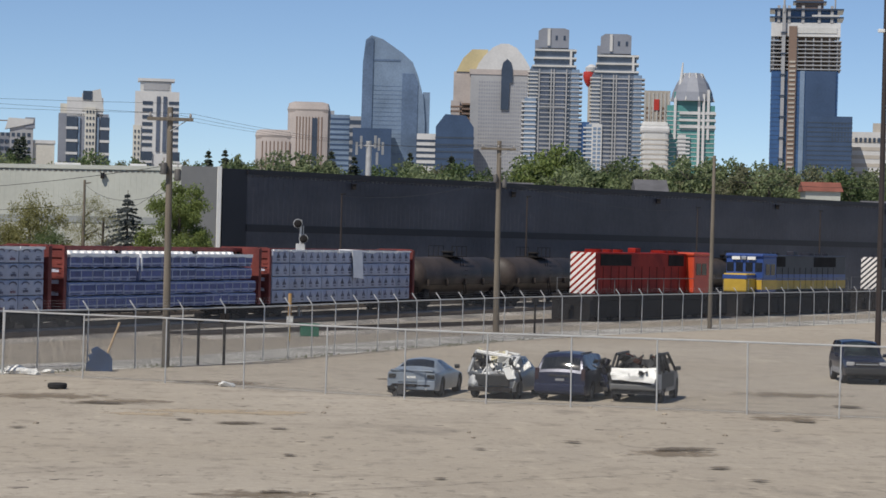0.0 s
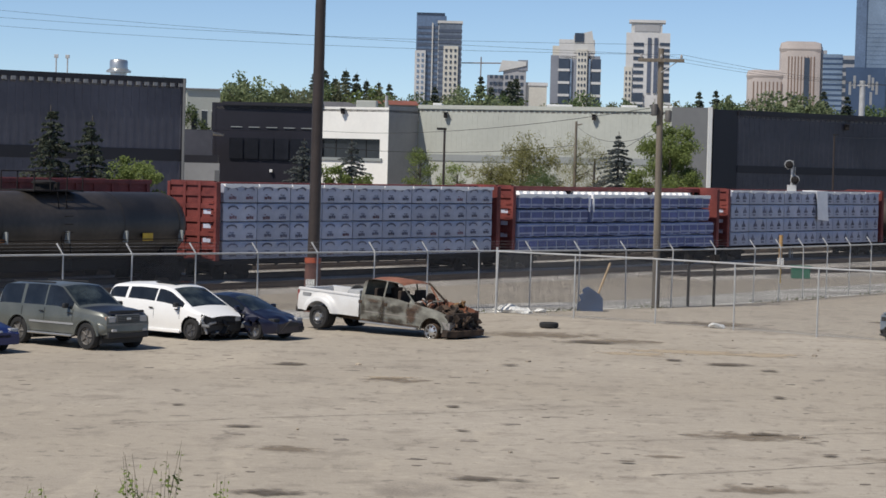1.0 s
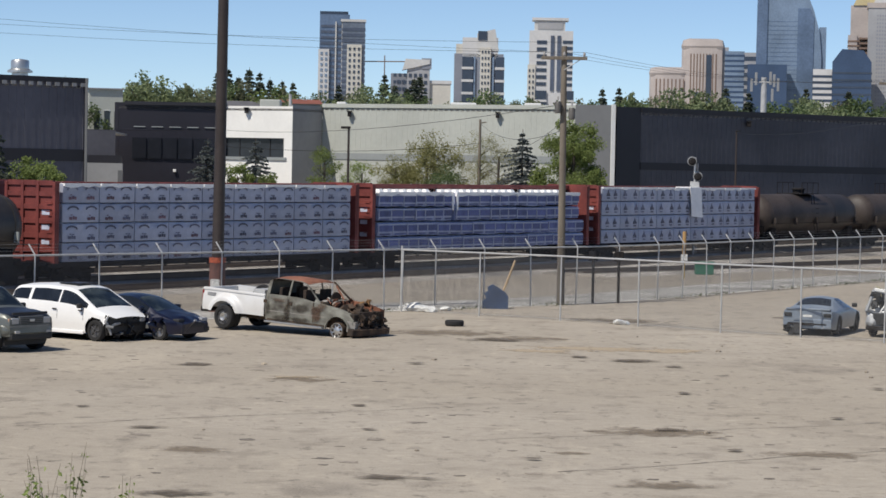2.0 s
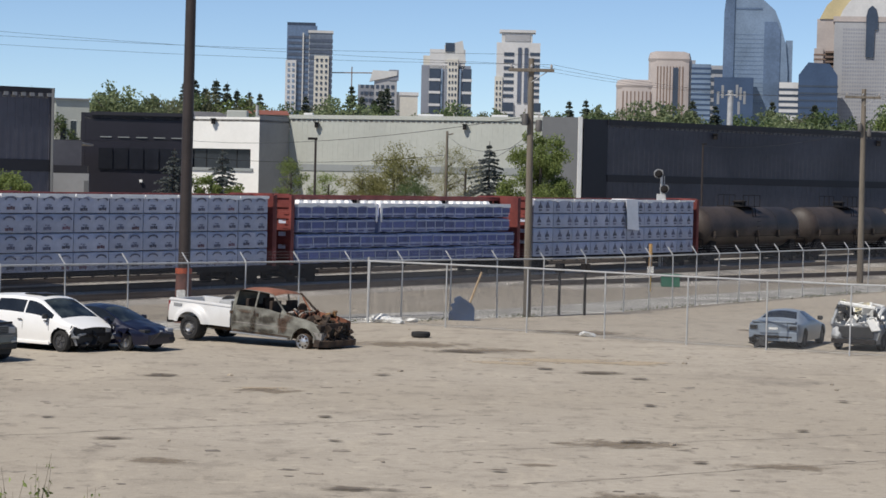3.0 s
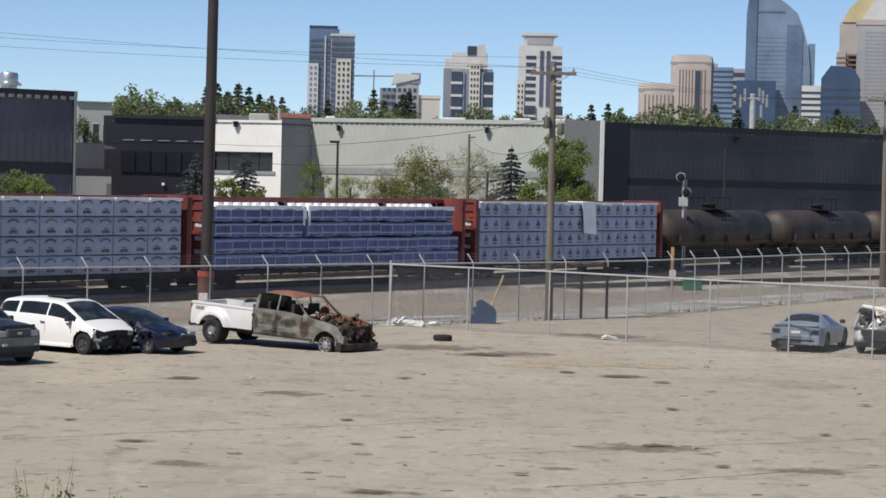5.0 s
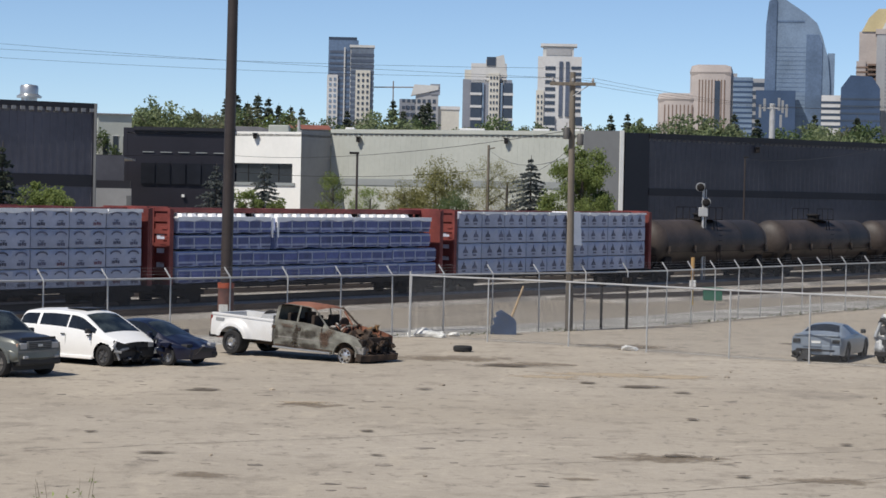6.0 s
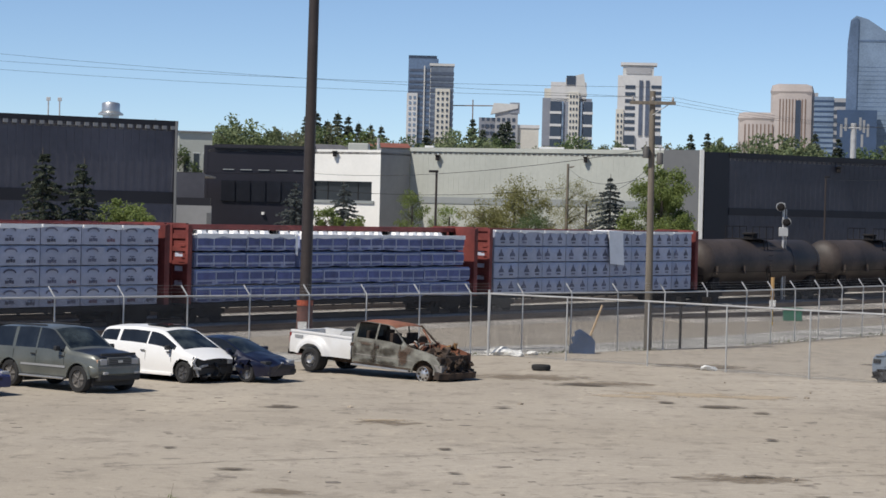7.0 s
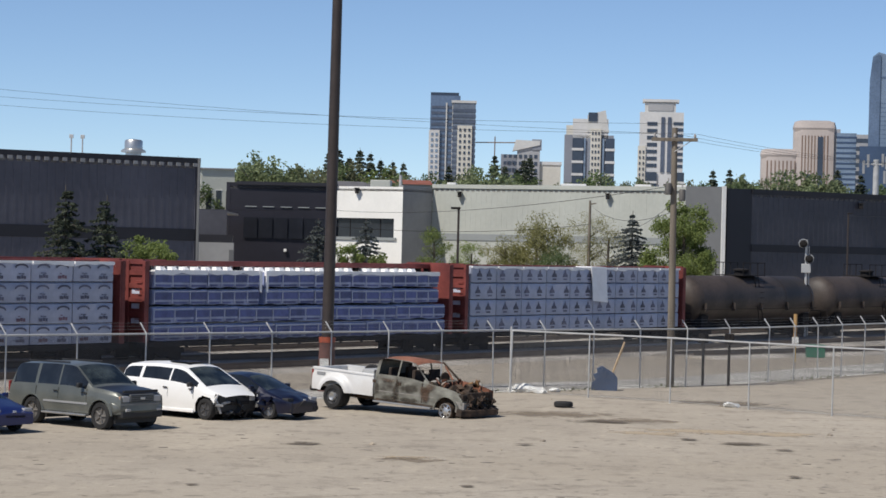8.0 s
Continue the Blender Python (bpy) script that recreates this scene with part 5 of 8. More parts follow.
# -- dark blue saloon with a crushed front wing --
def saloon_blue(name, label, x, y, turn, damaged=True):
    c = thing(name, label, "car", x, y, 0, turn)
    m = car_paint("navy_car_paint" if damaged else "royal_blue_car_paint", (0.007, 0.009, 0.028) if damaged else (0.008, 0.016, 0.10), 0.3, 0.2, 0.1)
    W = 1.74
    body = shaped_body(c, m, -2.24, 2.17, [(-2.24, 0.78), (-2.1, 0.92), (-1.7, 0.96), (-1.55, 1.0), (-0.95, 1.34), (-0.5, 1.41), (0.0, 1.40), (0.3, 1.34), (1.15, 0.93), (1.3, 0.89), (1.9, 0.74), (2.17, 0.58)], W / 2, 0.21, [(-2.2, 0.85), (0.9, 0.84), (2.17, 0.58)], (-1.3, 1.32), 0.35, 0.3, 0.58, [(-1.35, -0.5), (-0.42, 0.86)], (0.28, 1.12), (-1.62, -0.95), nose=0.2, tail=0.1)
    for s in (-1, 1):
        part("headlamp", box(1.8, 2.06, s * 0.6 - 0.16, s * 0.6 + 0.16, 0.55, 0.7, bevel=0.04), M_TRIM if damaged and s < 0 else M_LAMP, c)
        part("tail_lamp", box(-2.26, -2.16, s * 0.62 - 0.18, s * 0.62 + 0.18, 0.62, 0.82, bevel=0.03), M_TAIL, c)
        part("fog_recess", box(2.02, 2.16, s * 0.58 - 0.14, s * 0.58 + 0.14, 0.28, 0.42, bevel=0.03), M_TRIM, c)
    part("grille", box(2.05, 2.17, -0.4, 0.4, 0.42, 0.56, bevel=0.03), M_TRIM, c)
    part("badge", box(2.10, 2.16, -0.05, 0.05, 0.6, 0.66, bevel=0.01), M_CHROME, c)
    mirrors(c, 0.72, 0.95, 0.98, m)
    door_lines(c, (-0.85, 0.1, 0.95), W, 0.3, 0.88, 0.78)
    part("underbody", box(-1.9, 1.8, -0.6, 0.6, 0.2, 0.45), M_DARK, c)
    for x0 in (-1.3, 1.32):
        for y0 in (-0.74, 0.74):
            wheel(c, x0, y0, 0.30, 0.2, M_ALLOY)
    if damaged:
        crumple(body, 0.10, 0.8, 1.9, 2)
        scrap("torn_wing", c, M_WHITE, 6, ((0.75, 1.15), (-0.93, -0.83), (0.42, 0.8)), 0.11, 8, "scraped bare metal on the wing")
        scrap("torn_wing", c, m, 9, ((0.7, 1.5), (-0.95, -0.8), (0.3, 0.75)), 0.16, 9)
    return c


# -- burnt crew-cab pickup --
def pickup_burnt():
    h = Vector((math.cos(radians(-33.5)), math.sin(radians(-33.5))))
    c = thing("pickup_truck", "burnt-out crew-cab pickup with a white bed and rusted roof", "car")
    c.matrix_basis = pose(-6.17, 79.45, -0.09, 0, 2.6, -33.5)
    white = car_paint("white_truck_paint", (0.70, 0.70, 0.69), 0.4, 0, 0.05, (0.55, 0.53, 0.5))
    burnt = paint("scorched_paint", (0.060, 0.050, 0.040), 0.8, 0.05, 0.25, 2.0, 14, col2=(0.185, 0.185, 0.16), spread=0.46, stretch=(0.8, 1, 1.2))
    rust = paint("burnt_rust", (0.15, 0.055, 0.030), 0.85, 0, 0.25, 1.8, 12, col2=(0.24, 0.10, 0.06))
    char = paint("charred_metal", (0.022, 0.018, 0.016), 0.9, 0, 0.4, 2, 12, col2=(0.07, 0.045, 0.03))
    ash = paint("pale_ash", (0.36, 0.345, 0.32), 0.9, 0, 0.2, 3, 14, col2=(0.22, 0.2, 0.18))
    # cargo bed with wide rear wings over twin tyres
    bm = bmesh.new()
    cx, cz, ra = -2.42, 0.42, 0.55
    nx, nz = 42, 14
    for s in (-1, 1):
        grid = []
        for i in range(nx + 1):
            col = []
            for k in range(nz + 1):
                x, z = -3.46 + 2.67 * i / nx, 0.60 + 0.72 * k / nz
                dx, dz = x - cx, z - cz
                r = math.hypot(dx, dz)
                if r < ra:
                    x, z = cx + dx * ra / max(r, 0.02), cz + dz * ra / max(r, 0.02)
                    r = ra
                f = max(0.0, min(1.0, 1 - (r - ra - 0.10) / 0.17))
                y = 0.955 + 0.045 * math.sin(math.pi * min(1, 0.25 + 0.75 * k / nz)) + 0.17 * f * f * (3 - 2 * f)
                col.append(bm.verts.new((x, s * y, z)))
            grid.append(col)
        for i in range(nx):
            for k in range(nz):
                xm, zm = -3.46 + 2.67 * (i + 0.5) / nx, 0.60 + 0.72 * (k + 0.5) / nz
                if math.hypot(xm - cx, zm - cz) > ra * 0.97:
                    q = [grid[i][k], grid[i + 1][k], grid[i + 1][k + 1], grid[i][k + 1]]
                    if len({tuple(round(c2, 5) for c2 in v.co) for v in q}) == 4:
                        bm.faces.new(q)
    box(-3.44, -0.80, -0.88, 0.88, 0.72, 0.82, bm)
    box(-0.88, -0.80, -0.95, 0.95, 0.66, 1.28, bm)
    bed = part("cargo_bed", bm, white, c, "white cargo bed left unburnt", smooth=50)
    part("rear_wheel_well", box(-2.96, -1.88, -0.8, 0.8, 0.5, 0.98), M_TRIM, bed)
    for s in (-1, 1):
        part("bed_rail", loft([[(x, s * 0.80, z - 0.03), (x, s * 0.80, z + 0.02), (x, s * 0.93, z + 0.03), (x, s * 0.985, z), (x, s * 0.985, z - 0.05)] for x, z in ((-3.46, 1.33), (-2.2, 1.325), (-0.80, 1.31))]), white, bed, smooth=50)
        part("inner_wall", box(-3.42, -0.84, s * 0.82 - 0.02, s * 0.82 + 0.02, 0.8, 1.30), white, bed)
        part("tail_lamp", box(-3.50, -3.42, s * 0.92 - 0.06, s * 0.92 + 0.06, 0.92, 1.26, bevel=0.01), M_TAIL, bed)
    part("bed_stripe", box(-3.25, -2.9, -1.005, -0.98, 1.1, 1.2), M_GREYWALL, bed)
    part("tailgate", box(-3.50, -3.40, -0.86, 0.86, 0.68, 1.34, bevel=0.03), white, bed)
    part("toolbox", box(-1.45, -0.95, -0.78, 0.78, 1.08, 1.46, bevel=0.03), M_GALV, c, "aluminium toolbox across the bed")
    part("loose_tyre", turned_on([(-0.12, 0.2), (-0.12, 0.36), (0, 0.4), (0.12, 0.36), (0.12, 0.2)], 20), M_RUBBER, c, m=pose(-2.0, 0.45, 1.12, 0, 0, 8), smooth=40)
    part("rear_bumper", box(-3.62, -3.46, -0.9, 0.9, 0.5, 0.68, bevel=0.03), M_DARK, c)
    # cab: burnt skin with empty windows and no bonnet
    body = shaped_body(c, burnt, -0.74, 2.86, [(-0.74, 1.84), (-0.62, 1.93), (-0.3, 1.96), (0.55, 1.93), (0.8, 1.87), (1.42, 1.31), (1.55, 1.26), (2.3, 1.17), (2.7, 1.05), (2.86, 0.88)], 0.99, 0.47, [(-0.74, 1.27), (1.35, 1.24), (2.3, 1.10), (2.86, 0.84)], (2.27,), 0.49, 0.40, 0.77, [(-0.58, 0.16), (0.26, 1.26)], (0.80, 1.44), None, nose=0.12, tail=0.0, blur=0.07, panels=(("roof", -0.74, 0.80, rust),), gaps=((1.5, 2.9),), unglazed=True)
    body["label"] = "scorched grey cab and doors"
    arch_lips(c, (2.27,), 0.965, 0.485, 0.40, burnt)
    soot = stain_material("soot_film", (0.03, 0.024, 0.019), (0.06, 0.048, 0.038), 0.6)
    rusty = stain_material("rust_film", (0.075, 0.045, 0.032), (0.12, 0.07, 0.048), 0.6)
    for k, (x, z, rx, rz, fm) in enumerate(((-0.6, 0.95, 0.22, 0.5, soot), (0.2, 0.9, 0.2, 0.5, soot), (0.75, 1.0, 0.55, 0.22, soot), (1.4, 0.9, 0.3, 0.45, rusty), (-0.2, 1.2, 0.6, 0.14, rusty), (0.7, 0.62, 0.7, 0.14, soot), (1.55, 1.12, 0.3, 0.2, rusty), (-0.1, 0.62, 0.6, 0.14, soot))):
        for sgn in (-1, 1):
            bm = bmesh.new()
            bm.faces.new(ring(bm, [(math.cos(2 * math.pi * i / 20) * 1.2, math.sin(2 * math.pi * i / 20) * 1.2, 0) for i in range(20)]))
            part("scorch_mark", bm, fm, c, m=pose(x, sgn * (1.004 + 0.0015 * k), z, 90, 0, 0) @ Matrix.Diagonal((rx, rz, 1, 1)))
    # dark slab on the closed rear wall paints the shade of an empty window
    part("rear_glass_shade_panel", box(-0.755, -0.743, -0.62, 0.62, 1.36, 1.72, bevel=0.003), char, c)
    part("roof_lining", box(-0.55, 0.7, -0.66, 0.66, 1.82, 1.85), char, c)
    part("far_screen_pillar", rod((1.52, 0.80, 1.25), (0.82, 0.70, 1.84), 0.04, seg=6), char, c)
    part("hanging_moulding", rod((1.42, 0.5, 1.30), (0.98, 0.62, 1.72), 0.03, seg=6), rust, c)
    for x in (0.2, 1.27):
        for s in (-1, 1):
            part("door_gap", box(x - 0.012, x + 0.012, s * 0.975 - 0.012, s * 0.975 + 0.018, 0.6, 1.24), char, c)
            part("door_handle", box(x - 1.02, x - 0.88, s * 0.985 - 0.015, s * 0.985 + 0.02, 1.06, 1.17, bevel=0.01), char, c)
    for s in (-1, 1):
        part("door_crease", box(-0.7, 1.75, s * 0.985 - 0.01, s * 0.985 + 0.012, 0.80, 0.825), ash, c)
        part("lower_door_scorch", box(-0.68, 1.76, s * 0.94 - 0.02, s * 0.94 + 0.03, 0.49, 0.56, bevel=0.01), char, c)
    part("rear_bulkhead", box(-0.72, -0.66, -0.9, 0.9, 1.1, 1.35), char, c)
    for y in (-0.45, 0.45):
        for x in (-0.35, 0.65):
            bm = box(x - 0.05, x + 0.08, y - 0.25, y + 0.25, 0.9, 1.6, bevel=0.03)
            box(x, x + 0.5, y - 0.25, y + 0.25, 0.8, 0.95, bm, 0.03)
            part("seat_frame", bm, char, c, m=pose(0, 0, 0, 0, 0, 0))
    part("steering_wheel", turned_on([(0.0, 0.17), (0.02, 0.2), (0.04, 0.17)], 16), char, c, m=pose(1.15, 0.42, 1.35, 0, 0, 70))
    part("dashboard", box(1.15, 1.5, -0.85, 0.85, 1.05, 1.28, bevel=0.04), char, c)
    # bare engine bay, wings and burnt clutter
    scrap("engine_block", c, char, 70, ((1.5, 2.8), (-0.78, 0.85), (0.75, 1.16)), 0.16, 11, "charred engine and hoses")
    scrap("rusted_bonnet", c, rust, 11, ((1.45, 2.1), (-0.72, 0.7), (1.16, 1.32)), 0.15, 12, "buckled rusted bonnet remains", 0.12)
    scrap("burnt_insulation", c, paint("scorched_yellow_fibre", (0.30, 0.19, 0.07), 0.9, 0, 0.3, 3, 12, col2=(0.16, 0.07, 0.03)), 7, ((2.0, 2.6), (0.15, 0.85), (1.16, 1.34)), 0.13, 17, "yellowish scorched fibre on the engine", 0.2)
    scrap("wiper_cowl", c, ash, 8, ((1.4, 1.65), (-0.85, 0.0), (1.22, 1.33)), 0.13, 14)
    part("far_wing", loft([[(1.55, 0.7, 1.1), (1.55, 0.95, 1.1), (1.55, 0.95, 1.26), (1.55, 0.7, 1.3)], [(2.3, 0.7, 1.0), (2.3, 0.95, 1.0), (2.3, 0.95, 1.18), (2.3, 0.72, 1.24)], [(2.85, 0.62, 0.7), (2.85, 0.86, 0.7), (2.85, 0.84, 1.08), (2.85, 0.6, 1.14)]]), rust, c)
    part("radiator_support", box(2.72, 2.86, -0.55, 0.8, 0.5, 1.05, bevel=0.03), char, c)
    scrap("front_clutter", c, char, 46, ((2.8, 3.0), (-0.75, 0.9), (0.28, 0.95)), 0.13, 15, "collapsed burnt grille and lamps")
    part("front_bumper", loft([[(x - d, y, z) for x, z in ((2.86, 0.30), (3.08, 0.30), (3.1, 0.5), (2.9, 0.54))] for y, d in ((-1.0, 0.14), (-0.7, 0.0), (0.7, 0.0), (1.0, 0.1))]), char, c, "blackened front bumper")
    part("wing_corner", loft([[(2.66, -0.95, z) for z in (0.42, 0.78)] + [(2.66, -0.6, z) for z in (0.78, 0.42)], [(2.92, -0.84, z) for z in (0.44, 0.74)] + [(2.92, -0.55, z) for z in (0.74, 0.44)]]), ash, c, "pale ash-covered lower wing corner")
    part("lamp_socket", box(2.68, 2.88, -0.86, -0.6, 0.78, 1.0, bevel=0.04), char, c)
    for s in (-1, 1):
        part("running_board", box(-0.72, 1.7, s * 0.98 - 0.08, s * 0.98 + 0.08, 0.42, 0.48, bevel=0.02), M_CHROME, c)
    part("chassis", box(-3.2, 2.7, -0.45, 0.45, 0.42, 0.62), char, c)
    for s in (-1, 1):
        wheel(c, -2.42, s * 1.02, 0.40, 0.26, M_STEELRIM, name="rear_wheel", flat=-0.03)
        wheel(c, -2.42, s * 0.76, 0.40, 0.24, M_STEELRIM, name="rear_wheel", flat=-0.03)
        part("hub", turned_on([(s * 1.12, 0.02), (s * 1.17, 0.12), (s * 1.08, 0.17), (s * 1.06, 0.25)], 18), M_CHROME, c, m=pose(-2.42, 0, 0.43), smooth=40)
        w = part("bare_rim", turned_on([(s * 0.74, 0.25), (s * 0.98, 0.25), (s * 1.0, 0.235), (s * 0.94, 0.2), (s * 0.97, 0.1), (s * 1.0, 0.03)], 24), M_CHROME, c, "bare steel front rim without tyre", m=pose(2.27, 0, 0.42), smooth=40)
        for k in range(8):
            a = math.pi * k / 4
            part("rim_hole", rod((math.cos(a) * 0.165, s * 0.955, math.sin(a) * 0.165), (math.cos(a) * 0.165, s * 0.985, math.sin(a) * 0.165), 0.034, seg=8), char, w)
        part("burnt_tyre", turned_on([(s * 0.72, 0.28), (s * 0.98, 0.28), (s * 0.98, 0.25), (s * 0.72, 0.25)], 24), char, c, m=pose(2.27, 0, 0.41))
        part("wheel_well", box(1.8, 2.74, s * 0.5 - 0.2, s * 0.5 + 0.2, 0.35, 0.85), char, c)
    return c


suv_olive()
van_white()
_h = Vector((math.cos(radians(-30)), math.sin(radians(-30))))
saloon_blue("saloon_car", "dark blue saloon car with a crushed front wing", -9.83 - _h.x * 1.32, 75.3 - _h.y * 1.32, -30)
saloon_blue("saloon_car", "royal blue saloon car parked beside the utility vehicle", -18.15, 67.6, -33, damaged=False)
pickup_burnt()


# -- the row of wrecks behind the inner fence --
def coupe_pale():
    a = 68.5
    h = Vector((math.cos(radians(a)), math.sin(radians(a))))
    c = thing("sports_coupe", "pale blue-grey sports coupe with a missing rear bumper", "car", 11.35 + h.x * 2.2, 83.0 + h.y * 2.2, 0, a)
    m = car_paint("pale_blue_paint", (0.25, 0.30, 0.36), 0.4, 0.2, 0.07, (0.30, 0.34, 0.39))
    W = 1.86
    shaped_body(c, m, -2.32, 2.3, [(-2.32, 0.86), (-2.2, 0.95), (-1.9, 0.97), (-1.7, 1.0), (-0.95, 1.27), (-0.4, 1.32), (0.0, 1.29), (0.9, 0.95), (1.1, 0.9), (1.9, 0.78), (2.3, 0.6)], W / 2, 0.22, [(-2.3, 0.86), (0.8, 0.84), (2.3, 0.6)], (-1.38, 1.38), 0.39, 0.33, 0.52, [(-0.7, 0.62)], (-0.02, 0.86), (-1.55, -0.92), nose=0.14, tail=0.06)
    for s in (-1, 1):
        part("tail_lamp", box(-2.36, -2.28, s * 0.70 - 0.13, s * 0.70 + 0.13, 0.66, 0.80, bevel=0.02), M_TRIM, c)
        part("exhaust", rod((-2.42, s * 0.55, 0.3), (-2.1, s * 0.55, 0.3), 0.05), M_CHROME, c)
    part("tail_panel", box(-2.36, -2.29, -0.5, 0.5, 0.55, 0.88), m, c)
    part("plate_bar", box(-2.37, -2.34, -0.16, 0.16, 0.66, 0.74), M_WHITE, c)
    part("spoiler", box(-2.32, -2.12, -0.78, 0.78, 0.90, 0.96, bevel=0.02), m, c)
    part("bare_crash_bar", box(-2.38, -2.28, -0.7, 0.7, 0.36, 0.46, bevel=0.02), M_DARK, c)
    scrap("loose_bumper", c, M_TRIM, 8, ((-2.55, -2.3), (-0.2, 1.0), (0.08, 0.42)), 0.16, 21)
    part("bumper_skin", box(-2.38, -2.28, -0.86, -0.2, 0.26, 0.6, bevel=0.04), m, c)
    mirrors(c, 0.6, 0.98, 0.98, M_TRIM)
    part("underbody", box(-2.0, 1.9, -0.65, 0.65, 0.2, 0.5), M_DARK, c)
    for x in (-1.38, 1.38):
        for y in (-0.8, 0.8):
            wheel(c, x, y, 0.33, 0.24, M_STEELRIM)


C_STRAW = paint("yellowed_lining", (0.55, 0.50, 0.33), 0.8, 0, 0.15, 2, 9)


def hatch_crushed():
    a = 64
    h = Vector((math.cos(radians(a)), math.sin(radians(a))))
    c = thing("crushed_car", "silver-white car crushed and folded up at the rear", "car", 14.0 + h.x * 2.1, 82.4 + h.y * 2.1, 0, a)
    m = car_paint("silver_white_paint", (0.34, 0.355, 0.37), 0.4, 0.15, 0.1, (0.27, 0.28, 0.29))
    W = 1.78
    top = [(-1.9, 0.35), (-1.95, 0.6), (-1.9, 0.95), (0.75, 0.95), (1.7, 0.84), (2.1, 0.6), (2.15, 0.3), (2.0, 0.2)]
    body = part("body", body_shell(top, (-1.2, 1.3), 0.36, 0.22, W, 0.3, nose=0.16), m, c, smooth=30)
    glazed_cabin(c, m, (-0.6, 1.15, 0.84, 0.93), (-0.35, 0.25, 0.64, 1.45), [(0.08, 0.42, 0.0, 0.0), (0.46, 0.84, 0.0, -0.14)], rear=False, roof_mat=m)
    crumple(body, 0.28, -0.5, -1.9, 5, 2.6)
    char = M_TRIM
    scrap("torn_panels", c, M_WHITE, 26, ((-2.0, -0.6), (-0.9, 0.9), (0.75, 1.15)), 0.28, 31, "torn white rear panels", 0.12)
    scrap("roof_scraps", c, M_WHITE, 10, ((-1.9, -0.5), (-0.7, 0.75), (1.25, 1.65)), 0.22, 32, "", 0.12)
    scrap("twisted_innards", c, char, 30, ((-1.9, -0.4), (-0.75, 0.75), (0.4, 1.4)), 0.24, 33, "dark exposed boot and seats")
    for k, (p, q) in enumerate((((-0.4, -0.6, 1.45), (-1.8, -0.85, 1.3)), ((-0.4, 0.6, 1.45), (-1.7, 0.6, 1.65)), ((-1.8, -0.85, 1.3), (-1.9, -0.8, 0.8)), ((-1.7, 0.6, 1.65), (-1.95, 0.8, 0.9)), ((-1.8, -0.7, 1.5), (-1.7, 0.6, 1.65)))):
        part("bent_pillar", rod(p, q, 0.07, seg=6), m if k % 2 else M_WHITE, c)
    part("rear_beam", box(-2.05, -1.9, -0.8, 0.8, 0.25, 0.42, bevel=0.04), M_DARK, c)
    # dark slab paints the shade inside the open boot
    part("boot_shade_panel", box(-2.0, -1.88, -0.7, 0.55, 0.45, 0.85, bevel=0.03), M_TRIM, c)
    scrap("peeled_trim", c, C_STRAW, 6, ((-1.9, -0.9), (-0.6, 0.5), (1.3, 1.62)), 0.2, 36, "yellowed torn roof lining", 0.1)
    for x in (-1.2, 1.3):
        for y in (-0.77, 0.77):
            wheel(c, x, y, 0.3, 0.2, M_STEELRIM)


def van_navy():
    a = 64
    h = Vector((math.cos(radians(a)), math.sin(radians(a))))
    c = thing("minivan", "navy blue minivan with smashed side doors seen from behind", "car", 16.45 + h.x * 2.35, 81.9 + h.y * 2.35, 0, a)
    m = car_paint("navy_van_paint", (0.012, 0.017, 0.05), 0.3, 0.2, 0.1)
    W = 1.95
    body = shaped_body(c, m, -2.42, 2.35, [(-2.42, 0.95), (-2.36, 1.15), (-2.1, 1.58), (-1.8, 1.68), (-0.6, 1.70), (0.2, 1.66), (0.5, 1.58), (1.4, 1.04), (1.6, 0.98), (2.1, 0.84), (2.35, 0.66)], W / 2, 0.22, [(-2.4, 0.98), (1.3, 0.95), (2.35, 0.66)], (-1.45, 1.45), 0.40, 0.33, 0.68, [(-2.2, -1.4), (-1.3, -0.5)], (0.48, 1.36), (-2.38, -2.12), nose=0.16, tail=0.06)
    for s in (-1, 1):
        part("roof_rail", rod((-1.8, s * 0.6, 1.668), (-0.3, s * 0.6, 1.675), 0.025, seg=6), M_TRIM, c)
    crumple(body, 0.16, -0.6, 1.6, 6)
    for s in (-1, 1):
        part("tail_lamp", box(-2.44, -2.3, s * 0.84 - 0.07, s * 0.84 + 0.07, 0.75, 1.15, bevel=0.02), M_DARKTAIL, c)
    part("tailgate_trim", box(-2.44, -2.38, -0.4, 0.4, 0.86, 0.93, bevel=0.01), M_TRIM, c)
    part("plate_bar", box(-2.43, -2.39, -0.16, 0.16, 0.72, 0.8), M_GREYWALL, c)
    part("rear_bumper", box(-2.52, -2.3, -0.92, 0.92, 0.32, 0.6, bevel=0.05), m, c)
    scrap("smashed_doors", c, M_TRIM, 22, ((-0.5, 1.2), (-1.1, -0.75), (0.45, 1.5)), 0.24, 41, "caved-in side doors", 0.1)
    scrap("smashed_doors", c, m, 18, ((-0.5, 1.5), (-1.15, -0.85), (0.4, 1.3)), 0.26, 42, "", 0.1)
    scrap("broken_glass", c, M_LAMP, 5, ((0.2, 0.9), (-1.0, -0.8), (1.0, 1.35)), 0.13, 43, "", 0.08)
    part("underbody", box(-2.1, 2.0, -0.65, 0.65, 0.2, 0.5), M_DARK, c)
    for x in (-1.45, 1.45):
        for y in (-0.83, 0.83):
            wheel(c, x, y, 0.32, 0.21, M_STEELRIM)


C_SILVER = car_paint("bright_silver_paint", (0.36, 0.37, 0.39), 0.4, 0.3, 0.08)


